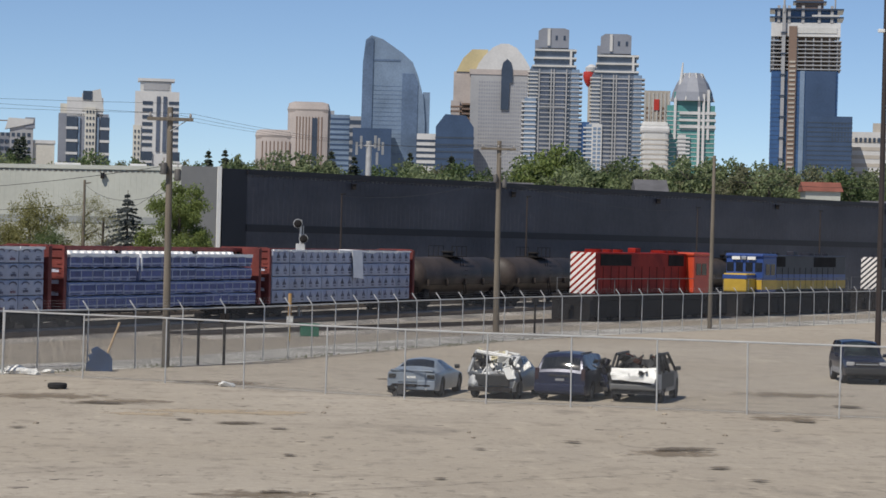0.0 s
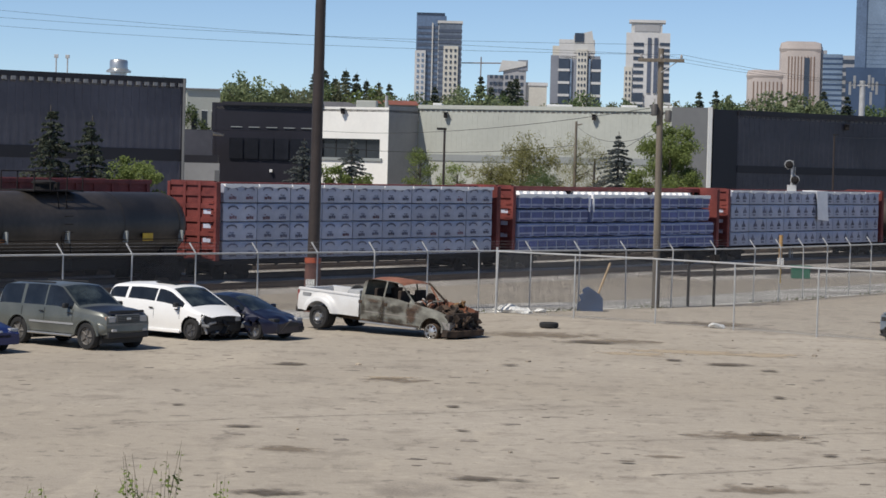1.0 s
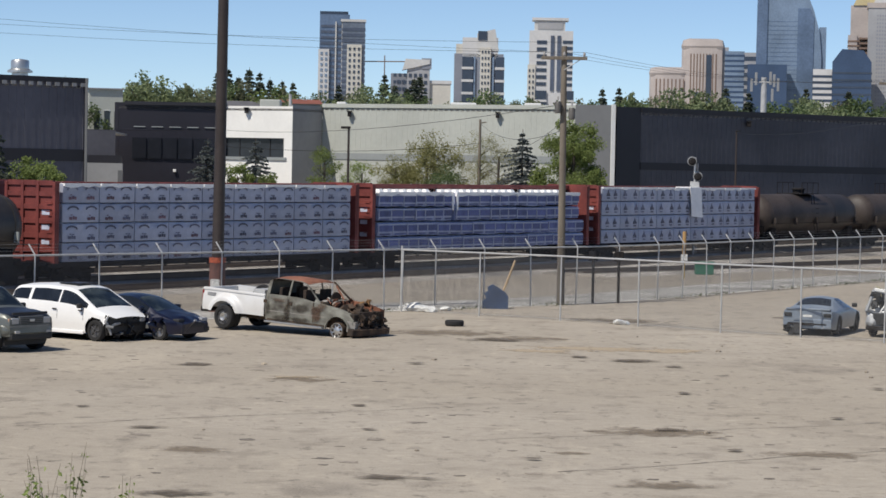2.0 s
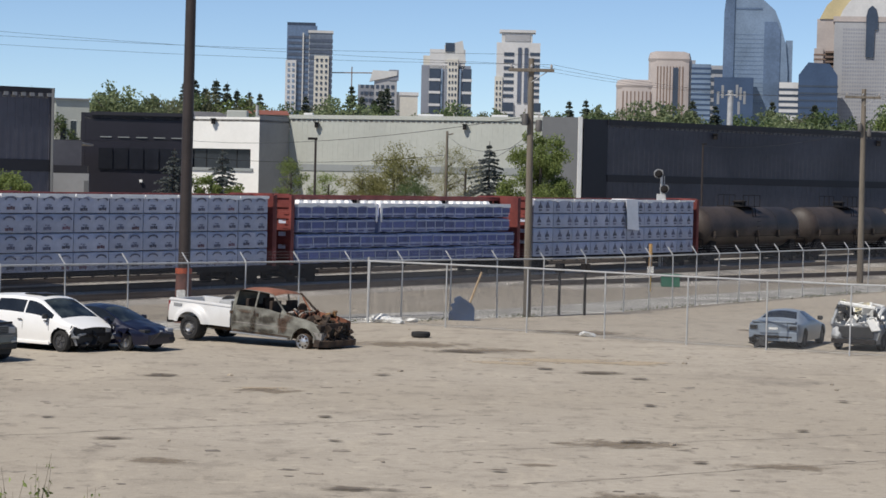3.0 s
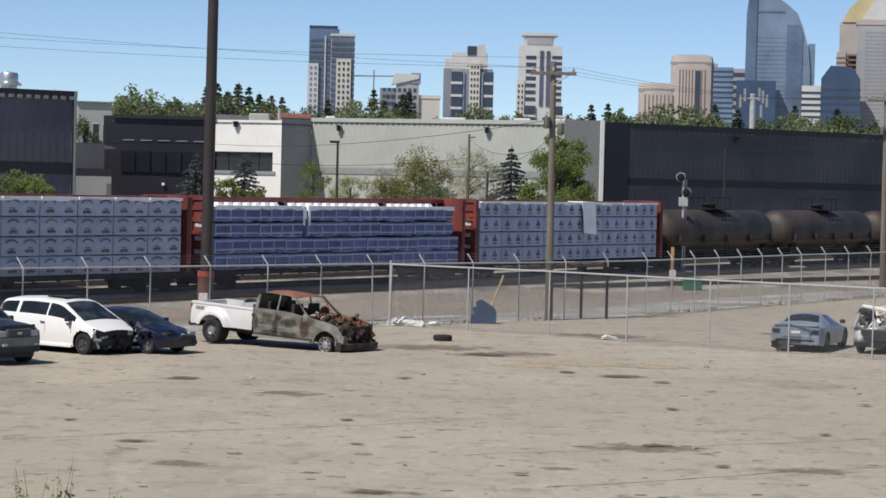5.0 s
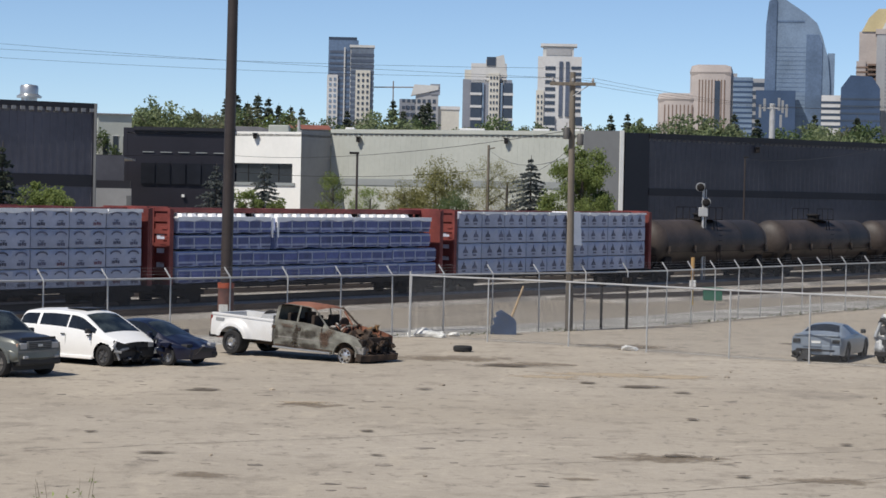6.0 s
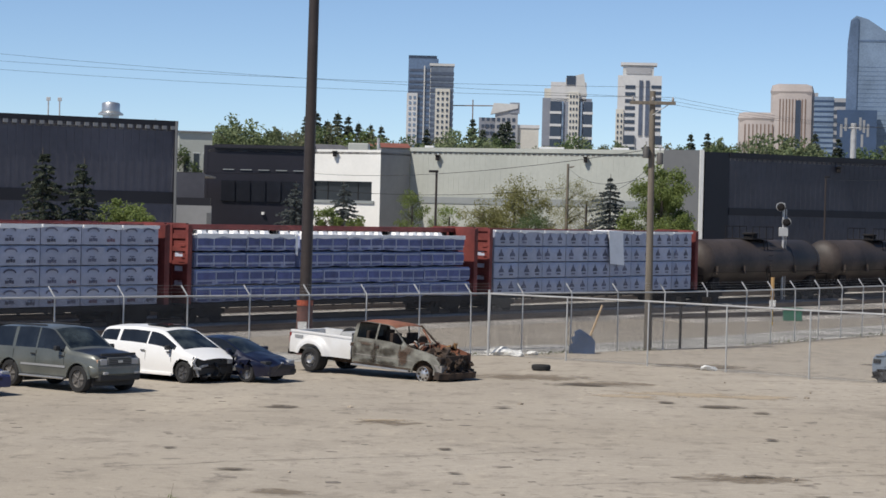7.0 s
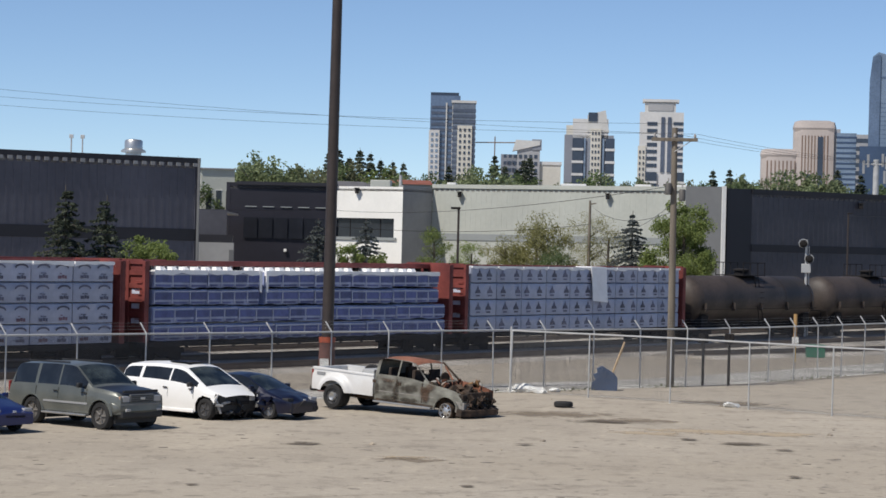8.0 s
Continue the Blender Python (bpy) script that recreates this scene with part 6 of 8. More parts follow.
def suv_burst():
    a = 66
    h = Vector((math.cos(radians(a)), math.sin(radians(a))))
    c = thing("sport_utility_vehicle", "silver utility vehicle with its tailgate and roof ripped open", "car", 19.05 + h.x * 2.15, 81.6 + h.y * 2.15, 0, a)
    m = car_paint("silver_paint", (0.10, 0.104, 0.108), 0.5, 0.3, 0.08)
    W = 1.84
    top = [(-2.15, 0.4), (-2.2, 0.62), (-2.15, 1.05), (0.85, 1.03), (1.9, 0.98), (2.2, 0.75), (2.22, 0.4), (2.1, 0.28)]
    part("body", body_shell(top, (-1.35, 1.35), 0.42, 0.34, W, 0.35, nose=0.12, tail=0.03), m, c, smooth=35)
    gate = part("tailgate", loft([[(-2.42, -0.74, 0.74), (-2.36, 0.80, 0.80), (-2.33, 0.80, 0.80), (-2.39, -0.74, 0.74)], [(-2.37, -0.84, 0.92), (-2.39, 0.82, 0.96), (-2.36, 0.82, 0.96), (-2.34, -0.84, 0.92)], [(-2.30, -0.82, 1.08), (-2.27, 0.80, 1.06), (-2.24, 0.80, 1.06), (-2.27, -0.82, 1.08)], [(-2.18, -0.80, 1.25), (-2.2, 0.84, 1.2), (-2.17, 0.84, 1.2), (-2.15, -0.80, 1.25)]]), M_WHITE, c, "white buckled tailgate")
    crumple(gate, 0.13, -2.0, -2.4, 13, 3.4)
    scrap("tailgate_tear", c, M_TRIM, 7, ((-2.44, -2.36), (-0.5, 0.35), (0.98, 1.10)), 0.10, 54, "", 0.1)
    part("rear_corner", loft([[(x, y, z) for x, y in ((-2.26, -0.62), (-2.24, -0.86), (-1.95, -0.94), (-1.95, -0.62))] for z in (0.5, 0.8, 1.05)]), C_SILVER, c, "silver rear corner with its lamp", smooth=50)
    part("corner_lamp", box(-2.27, -2.2, -0.86, -0.72, 0.86, 1.18, bevel=0.02), M_LAMP, c)
    b, r = cabin_faces((-2.12, 1.2, 0.88, 1.03), (-1.95, 0.35, 0.72, 1.68))
    for i, j in ((0, 1), (3, 2)):
        for u, k in ((0.01, 0.01), (0.28, 0.3), (0.6, 0.66), (0.98, 0.98)):
            part("pillar", rod(b[i].lerp(b[j], u), r[i].lerp(r[j], k), 0.05, seg=6), M_TRIM, c)
        part("roof_side", rod(r[i], r[j], 0.05, seg=6), M_TRIM, c)
    rust = paint("bare_rust", (0.13, 0.045, 0.03), 0.85, 0, 0.3, 2, 10)
    scrap("torn_roof", c, rust, 8, ((-1.5, 0.2), (-0.65, 0.65), (1.3, 1.58)), 0.15, 51, "torn rusty roof skin", 0.1)
    scrap("bare_interior", c, M_TRIM, 46, ((-1.9, 0.8), (-0.7, 0.7), (0.95, 1.5)), 0.24, 52, "gutted dark interior")
    part("seat", box(-0.3, 0.0, -0.6, -0.15, 0.9, 1.5, bevel=0.06), M_SEAT, c)
    part("seat", box(-0.3, 0.0, 0.15, 0.6, 0.9, 1.5, bevel=0.06), M_SEAT, c)
    part("rear_bumper", box(-2.32, -2.1, -0.86, 0.86, 0.46, 0.66, bevel=0.05), M_BUMPER, c)
    # black panels on the closed body paint the shade inside its torn openings
    part("opening", box(-2.24, -2.2, -0.82, 0.82, 0.64, 0.86), M_TRIM, c)
    part("lower_shade_panel", box(-2.22, -2.12, -0.78, 0.78, 0.3, 0.47), M_TRIM, c)
    for s in (-1, 1):
        part("side_shade_panel", box(-1.9, 0.6, s * 0.925 - 0.01, s * 0.925 + 0.01, 0.5, 1.0, bevel=0.0), M_TRIM, c, "dark panel painting the shade inside an open door aperture")
    mirrors(c, 0.85, 1.02, 1.12)
    part("underbody", box(-1.9, 1.9, -0.65, 0.65, 0.28, 0.5), M_DARK, c)
    for x in (-1.35, 1.35):
        for y in (-0.78, 0.78):
            wheel(c, x, y, 0.35, 0.23, M_STEELRIM)


def suv_navy():
    a = -99
    h = Vector((math.cos(radians(a)), math.sin(radians(a))))
    c = thing("sport_utility_vehicle", "navy blue sport utility vehicle with grey lower trim", "car", 31.9 - h.x * 2.1, 94.6 - h.y * 2.1, 0, a)
    m = car_paint("deep_blue_paint", (0.009, 0.012, 0.032), 0.3, 0.2, 0.1)
    W = 1.88
    shaped_body(c, m, -2.3, 2.3, [(-2.3, 1.05), (-2.24, 1.25), (-2.05, 1.66), (-1.85, 1.73), (-0.7, 1.76), (0.1, 1.73), (0.3, 1.68), (1.0, 1.12), (1.15, 1.09), (1.9, 1.05), (2.2, 0.96), (2.3, 0.8)], W / 2, 0.36, [(-2.3, 1.05), (1.0, 1.04), (2.3, 0.8)], (-1.4, 1.4), 0.44, 0.38, 0.72, [(-2.05, -1.3), (-1.2, -0.4), (-0.32, 0.78)], (0.28, 0.97), (-2.25, -2.02), nose=0.08, tail=0.05)
    part("grille", box(2.2, 2.31, -0.48, 0.48, 0.74, 0.92, bevel=0.02), M_TRIM, c)
    part("grille_bar", box(2.30, 2.33, -0.48, 0.48, 0.82, 0.86, bevel=0.01), M_CHROME, c)
    for s in (-1, 1):
        part("headlamp", box(2.1, 2.3, s * 0.68 - 0.17, s * 0.68 + 0.17, 0.74, 0.94, bevel=0.04), M_LAMP, c)
        part("lower_trim", box(-0.95, 0.95, s * 0.93 - 0.02, s * 0.93 + 0.03, 0.4, 0.62, bevel=0.02), M_GREYWALL, c)
    part("front_bumper", box(2.15, 2.42, -0.9, 0.9, 0.42, 0.7, bevel=0.06), M_TRIM, c)
    mirrors(c, 0.7, 1.02, 1.15, m)
    part("underbody", box(-2.0, 2.0, -0.65, 0.65, 0.3, 0.5), M_DARK, c)
    for x in (-1.4, 1.4):
        for y in (-0.8, 0.8):
            wheel(c, x, y, 0.37, 0.24, M_ALLOY)


coupe_pale()
hatch_crushed()
van_navy()
suv_burst()
suv_navy()


# ---- standing locomotives ----
LOCO_TURN = 50.0
LOCO_START = Vector((34.3, 160.0, 0))
M_LOCORED = paint("locomotive_red", (0.235, 0.014, 0.010), 0.55, 0, 0.16, 0.7, 7, col2=(0.29, 0.022, 0.014), spec=0.15)
M_LOCOBLUE = paint("locomotive_blue", (0.03, 0.07, 0.24), 0.4, 0, 0.12, 0.7, 7)
M_LOCONAVY = paint("locomotive_black_blue", (0.022, 0.022, 0.032), 0.5, 0, 0.2, 0.7, 7)
M_LOCOYELLOW = paint("locomotive_yellow", (0.50, 0.33, 0.045), 0.5, 0, 0.12, 0.7, 7)
M_LOCOORANGE = paint("locomotive_orange_red", (0.52, 0.06, 0.022), 0.45, 0, 0.1, 0.7, 7)


def six_axle_gear(c, length):
    for x in (4.0, length - 4.0):
        fr = part("bogie", box(-2.7, 2.7, -1.25, 1.25, 0.22, 1.3, bevel=0.08), M_DARK, c, m=pose(x, 0, 0))
        for wx in (-1.7, 0, 1.7):
            bm = bmesh.new()
            for y in (-0.85, 0.72):
                turned_on([(y, 0.5), (y + 0.13, 0.52)], 18, bm)
            part("wheelset", bm, M_DARK, fr, m=pose(wx, 0, 0.52), smooth=40)
    part("fuel_tank", box(length / 2 - 3.6, length / 2 + 3.6, -1.4, 1.4, 0.15, 1.34, bevel=0.12), M_DARK, c)
    part("underframe", box(0.2, length - 0.2, -1.5, 1.5, 1.35, 1.72, bevel=0.03), M_DARK, c)
    for x in (0, length):
        part("coupler", box(x - 0.45, x + 0.45, -0.2, 0.2, 0.75, 1.05, bevel=0.05), M_DARK, c)
        part("pilot", box(x - 0.12 if x else 0.0, x if x else 0.12, -1.4, 1.4, 0.1, 1.35), M_DARK, c)
        part("step_well", box(x - 1.1 if x else 0.15, x - 0.15 if x else 1.1, -1.4, 1.4, 0.3, 1.34), M_DARK, c)
    for y in (-1.48, 1.48):
        part("handrail", rod((0.8, y, 2.72), (length - 0.8, y, 2.72), 0.022, seg=6), M_GREYBAY, c)
        for k in range(9):
            x = 0.8 + (length - 1.6) * k / 8
            part("stanchion", rod((x, y, 1.7), (x, y, 2.72), 0.022, seg=6), M_GREYBAY, c)


def stripes(owner, x, out, w, z0, z1, mat_a, n=6):
    """Slanting warning bands on an end face."""
    half, step = w / 2, (z1 - z0) / n
    rise = w * 0.85
    xs = (x + out * 0.004, x + out * 0.02)

    def cut(poly, z, keep_above):
        res = []
        for (ya, za), (yb, zb) in zip(poly, poly[1:] + poly[:1]):
            ina, inb = (za >= z) == keep_above, (zb >= z) == keep_above
            if ina:
                res.append((ya, za))
            if ina != inb:
                u = (z - za) / (zb - za)
                res.append((ya + (yb - ya) * u, z))
        return res

    for k in range(-5, n + 2):
        z = z0 + step * k
        poly = [(-half, z), (half, z + rise), (half, z + rise + step * 0.55), (-half, z + step * 0.55)]
        if out < 0:
            poly = [(-y, zz) for y, zz in poly]
        poly = cut(poly, z0, True)
        poly = cut(poly, z1, False) if len(poly) > 2 else []
        if len(poly) > 2:
            part("stripe", loft([[(xs[0], y, zz) for y, zz in poly], [(xs[1], y, zz) for y, zz in poly]]), mat_a, owner)


def hood_unit(s, body_mat, cab_mat, label, hood_first=True, yellow=False):
    length = 20.9
    d = Vector((math.cos(radians(LOCO_TURN)), math.sin(radians(LOCO_TURN)), 0))
    side = Vector((-d.y, d.x, 0))
    o = LOCO_START + d * (s - 1.5) + side * 0.92
    c = thing("locomotive", label, "locomotive", group="locomotives standing in a row")
    c.matrix_basis = pose(o.x, o.y, 0.15, 0, 0, LOCO_TURN) @ Matrix.Diagonal((1.06, 1.06, 1.08, 1))
    six_axle_gear(c, length)
    X = (lambda v: v) if hood_first else (lambda v: length - v)

    def bx(x0, x1, y0, y1, z0, z1, bevel=0.05):
        a, b = sorted((X(x0), X(x1)))
        return box(a, b, y0, y1, z0, z1, bevel=bevel)

    e0 = 0.1 if yellow else 1.5
    hood = part("long_hood", bx(e0, 15.1, -0.92, 0.92, 1.72, 4.42, 0.10), body_mat, c)
    if yellow:
        part("yellow_band", bx(e0 - 0.02, 15.12, -0.93, 0.93, 1.9, 2.55, 0.0), M_LOCOYELLOW, hood)
        part("blue_band", bx(e0 - 0.015, 15.115, -0.925, 0.925, 2.55, 3.0, 0.0), M_LOCOBLUE, hood)
    for x0, x1 in ((2.2, 6.6), (12.2, 14.6)):
        part("radiator_grille", bx(x0, x1, -0.945, -0.925, 3.55, 4.3, 0.0), M_DARK, hood)
        part("radiator_grille", bx(x0, x1, 0.925, 0.945, 3.55, 4.3, 0.0), M_DARK, hood)
        for k in range(3):
            x = x0 + (x1 - x0) * (k + 0.5) / 3
            part("roof_fan", rod((X(x), 0, 4.42), (X(x), 0, 4.6), 0.6, seg=18), body_mat if not yellow else M_LOCONAVY, hood)
    for k in range(11):
        x = 2.6 + k * 1.12
        part("door_seam", bx(x, x + 0.03, -0.94, -0.922, 1.9, 3.5, 0.0), M_DARK, hood)
    part("exhaust", bx(8.4, 9.2, -0.3, 0.3, 4.4, 4.72), body_mat, hood)
    part("side_ledge", bx(e0 + 0.1, 15.0, -0.99, 0.99, 4.3, 4.36, 0.0), body_mat, hood)
    cab = part("cab", bx(15.1, 17.6, -1.5, 1.5, 1.72, 4.28, 0.12), cab_mat, c, "cab with side and front windows")
    part("cab_roof", bx(15.0, 17.75, -1.52, 1.52, 4.25, 4.5, 0.12), cab_mat, cab)
    for y in (-1.51, 1.51):
        for x in (15.45, 16.35):
            part("cab_window", bx(x, x + 0.75, y - 0.012, y + 0.012, 2.95, 3.75, 0.0), M_DARKGLASS, cab)
    for y in (-1.15, -0.38, 0.4, 1.15):
        part("front_window", bx(17.6, 17.64, y - 0.28, y + 0.28, 3.2, 3.85, 0.0), M_DARKGLASS, cab)
    part("number_board", bx(17.68, 17.78, -0.95, -0.3, 4.05, 4.28, 0.0), M_WHITE, cab)
    part("number_board", bx(17.68, 17.78, 0.3, 0.95, 4.05, 4.28, 0.0), M_WHITE, cab)
    part("headlight", bx(17.68, 17.8, -0.2, 0.2, 4.05, 4.3), M_CHROME, cab)
    nose = part("short_hood", bx(17.6, 19.3, -0.95, 0.95, 1.72, 3.05, 0.12), M_LOCOYELLOW if yellow else cab_mat, c)
    if yellow:
        part("nose_chevron", bx(17.62, 19.32, -0.97, 0.97, 2.66, 2.95, 0.0), M_LOCOBLUE, nose)
        part("cab_band", bx(15.08, 17.62, -1.515, 1.515, 1.9, 2.6, 0.0), M_LOCOYELLOW, cab)
    e = X(1.5)
    return c, e


def locomotives():
    pale = paint("warning_stripe_white", (0.78, 0.74, 0.70), 0.5, 0, 0.08, 1, 9)
    c, e = hood_unit(0.0, M_LOCORED, M_LOCOORANGE, "red diesel locomotive with white warning stripes on its end")
    stripes(c, e, -1, 1.84, 1.75, 4.38, pale)
    hood_unit(25.0, M_LOCONAVY, M_LOCOBLUE, "blue and yellow diesel locomotive with a black hood", hood_first=False, yellow=True)
    c, e = hood_unit(54.0, M_LOCONAVY, M_LOCORED, "dark diesel locomotive with white warning stripes on its end")
    stripes(c, e, -1, 1.84, 1.75, 4.38, pale)
    railway("railway_track_4", "ballasted railway track carrying the locomotives", -45, 90, 0.92, turn=LOCO_TURN, start=LOCO_START)


locomotives()


def red_gondola():
    """A rusty red wagon parked on the far track."""
    o = on_track(-14.0, 7.0)
    w = thing("gondola_railcar", "rusty red open railcar parked on the far track", "railcar", o.x, o.y, 0.0, TRACK_TURN)
    for y in (-1.45, 1.45):
        part("side", box(0, 15, y - 0.05, y + 0.05, 1.0, 4.5), M_RUST, w)
        for k in range(13):
            part("side_post", box(0.3 + k * 1.2, 0.45 + k * 1.2, y - 0.12, y + 0.12, 0.9, 4.55), M_RUST, w)
        part("top_chord", box(-0.05, 15.05, y - 0.13, y + 0.13, 4.45, 4.65, bevel=0.02), M_RUST, w)
    for x in (0, 15):
        part("end", box(x - 0.06, x + 0.06, -1.45, 1.45, 1.0, 4.5), M_RUST, w)
    part("floor", box(0, 15, -1.45, 1.45, 0.9, 1.02), M_DARK, w)
    running_gear(w, 15)


red_gondola()


# ---- the far city ----
def at_bearing(az, dist):
    return math.sin(radians(az)) * dist, math.cos(radians(az)) * dist


def city(name, col, rough=0.6, var=0.1, **k):
    return paint(name, col, rough, 0, var, 0.04, 0.6, **k)


# whites toned down and glass lightened: distance haze is mixed into these colours
C_BEIGE = city("beige_precast", (0.42, 0.385, 0.34))
C_CREAM = city("cream_precast", (0.55, 0.53, 0.475))
C_WINDOW = city("blue_grey_windows", (0.075, 0.09, 0.13), 0.2, 0.3)
C_PINK = city("pink_granite", (0.40, 0.355, 0.335))
C_GREY = city("grey_concrete", (0.33, 0.335, 0.35))
C_PALE = city("pale_concrete", (0.52, 0.52, 0.51))
C_WHITE = city("white_precast", (0.55, 0.55, 0.55))
C_GLASS = city("blue_tower_glass", (0.040, 0.065, 0.125), 0.15, 0.15)
C_PALEGLASS = city("pale_blue_glass", (0.17, 0.23, 0.32), 0.18, 0.2)
C_STEELBLUE = city("steel_blue_glass", (0.105, 0.15, 0.235), 0.15, 0.25)
C_STONEWINDOW = city("muted_window_grid", (0.245, 0.255, 0.29), 0.4)
C_CONDO = city("grey_blue_condominium_glass", (0.13, 0.155, 0.20), 0.2, 0.25)
C_SLATE = city("slate_crown_panels", (0.22, 0.235, 0.275), 0.5)
C_DEEPGLASS = city("deep_blue_curtain_wall", (0.035, 0.085, 0.21), 0.12, 0.2)
C_TEAL = city("teal_glass", (0.08, 0.25, 0.24), 0.2, 0.15)
C_DARK = city("dark_window_band", (0.04, 0.052, 0.08), 0.15, 0.2)
C_BROWN = city("brown_concrete", (0.19, 0.13, 0.10))
C_GOLD = city("gold_roof", (0.50, 0.42, 0.24), 0.4)
C_RED = city("red_sign_panel", (0.5, 0.04, 0.03))


def tower(name, label, az, dist, turn=0.0, base=8.0):
    """An Empty whose x runs to the right and y away, as seen from the yard."""
    x, y = at_bearing(az, dist)
    return thing(name, label, "tower block", x, y, base, -az + turn, group="far city skyline")


def block(owner, x0, x1, y0, y1, z1, mat, name="shaft", z0=0.0, label=""):
    return part(name, box(x0, x1, y0, y1, z0, z1), mat, owner, label)


def bands(owner, x0, x1, y0, y1, z0, z1, n, share, mat, name="window_band", proud=0.25):
    """Floor-by-floor bands round a block, joined."""
    bm = bmesh.new()
    for i in range(n):
        a = z0 + (z1 - z0) * i / n
        box(x0 - proud, x1 + proud, y0 - proud, y1 + proud, a, a + (z1 - z0) / n * share, bm)
    return part(name, bm, mat, owner, kind="stuff")


def panes(owner, x0, x1, y, z0, z1, nx, nz, fx, fz, mat, name="window_grid", depth=0.3):
    """A grid of windows on a front, joined."""
    bm = bmesh.new()
    for i in range(nx):
        for j in range(nz):
            a, c = x0 + (x1 - x0) * (i + (1 - fx) / 2) / nx, z0 + (z1 - z0) * (j + (1 - fz) / 2) / nz
            box(a, a + (x1 - x0) / nx * fx, y - depth, y + 0.05, c, c + (z1 - z0) / nz * fz, bm)
    return part(name, bm, mat, owner, kind="stuff")


def ribs(owner, x0, x1, y, z0, z1, n, w, mat, name="pier", depth=0.6):
    bm = bmesh.new()
    for i in range(n):
        x = x0 + (x1 - x0) * i / max(1, n - 1)
        box(x - w / 2, x + w / 2, y - depth, y + 0.1, z0, z1, bm)
    return part(name, bm, mat, owner, kind="stuff")


def skyline():
    # three apartment towers on the near ridge
    t = tower("apartment_tower", "apartment tower of dark glass with beige lower corners", -4.08, 1470)
    block(t, 0, 18.5, 0, 18, 90.5, C_STEELBLUE)
    block(t, 0, 17.5, 2, 16, 92.5, C_DARK, "penthouse", 88)
    bands(t, 1, 18, 0, 18, 8, 86, 22, 0.45, C_WINDOW)
    block(t, 14, 28, -3, 14, 86, C_CONDO, "east_wing")
    block(t, 13, 28.5, -3.4, 14, 87.5, C_PALE, "wing_roof", 86)
    bands(t, 14, 28, -3, 14, 10, 84, 21, 0.5, C_WINDOW)
    block(t, 17, 26, -4.2, 0, 72, C_CREAM, "corner_bay")
    panes(t, 17.3, 25.7, -4.2, 4, 71, 3, 19, 0.45, 0.5, C_DARK)
    block(t, -0.6, 6, -1.5, 6, 69, C_WHITE, "corner_bay")
    panes(t, 0, 5.6, -1.5, 4, 68, 2, 19, 0.5, 0.5, C_PALEGLASS)
    ribs(t, 10, 14, -0.3, 6, 86, 2, 0.8, C_PALE)

    t = tower("apartment_tower", "pale apartment tower with dark balconies and a slanted roof fin", -0.83, 1470)
    block(t, 0, 30.5, 0, 18, 68, C_SLATE)
    block(t, 5, 27, 0, 16, 78, C_WHITE, "crown", 66)
    part("roof_fin", extrude_xz([(14, 70), (14, 80.5), (25, 83.5), (27.5, 70)], -0.5, 3), C_PALE, t)
    block(t, 14.5, 20, -1.0, 6, 82, C_DARK, "fin_window", 76.5)
    block(t, 1, 6, 2, 10, 74, C_CREAM, "roof_box", 66)
    for x0, x1 in ((5, 11.5), (25.5, 31)):
        block(t, x0, x1, -1.8, 2, 66, C_DARK, "balcony_core")
        bands(t, x0, x1, -1.8, 2, 4, 66, 8, 0.2, C_WHITE, "balcony_slab", 0.3)
    block(t, 16, 22.5, -2.2, 2, 72, C_CREAM, "centre_bay")
    panes(t, 16.4, 22.1, -2.2, 6, 71, 3, 17, 0.5, 0.45, C_DARK)
    ribs(t, 12.5, 24, -0.5, 4, 66, 4, 1.2, C_PALEGLASS)

    t = tower("apartment_tower", "cream apartment tower with recessed dark windows and a roof frame", 0.97, 1470)
    block(t, 0, 27, 0, 18, 83, C_WHITE)
    for x0, x1, n in ((4, 11, 1), (20.5, 28, 1)):
        block(t, x0, x1, -1.2, 3, 46, C_DARK, "balcony_core")
        bands(t, x0, x1, -1.2, 3, 4, 46, 6, 0.2, C_WHITE, "balcony_slab", 0.3)
    panes(t, 4.5, 11, 0, 48, 78, 1, 7, 0.95, 0.5, C_DARK)
    panes(t, 20.5, 27, 0, 48, 78, 1, 8, 0.95, 0.5, C_DARK)
    for x in (13.2, 17.2):
        block(t, x, x + 2.2, -0.6, 1, 80, C_WINDOW, "stair_slot", 46)
    block(t, -0.8, 4, -0.8, 8, 62, C_CREAM, "corner_bay")
    panes(t, -0.6, 3.8, -0.8, 4, 60, 2, 16, 0.4, 0.5, C_DARK)
    block(t, 3, 22, 1, 14, 89, C_PALE, "penthouse", 83)
    block(t, 5, 20.5, 0.6, 2, 88, C_GREY, "penthouse_slot", 84)
    block(t, 1.5, 24, 0, 16, 91, C_WHITE, "roof_frame", 89.3)

    # low stepped apartments by the first tower
    t = tower("apartment_block", "low stepped grey apartment block with a crane behind", -2.35, 1470)
    block(t, 0, 14, 0, 12, 55, C_SLATE)
    block(t, 10, 24, -2, 12, 60, C_GREY, "upper_step")
    part("slanted_roof", extrude_xz([(7, 57), (24, 61), (24, 63.5), (9, 64)], -3, 8), C_PALE, t)
    block(t, 19, 25, -2.5, 6, 64.5, C_SLATE, "roof_box", 58)
    panes(t, 1, 23, -2, 30, 56, 7, 6, 0.6, 0.5, C_DARK)
    crane = part("crane_jib", rod((-22, 4, 62), (9, 4, 62.5), 0.35, seg=6), C_BROWN, t)
    part("crane_mast", rod((-4, 4, 40), (-4, 4, 66), 0.4, seg=6), C_BROWN, crane)
    t = tower("apartment_block", "white-roofed low apartment block", -1.45, 1470)
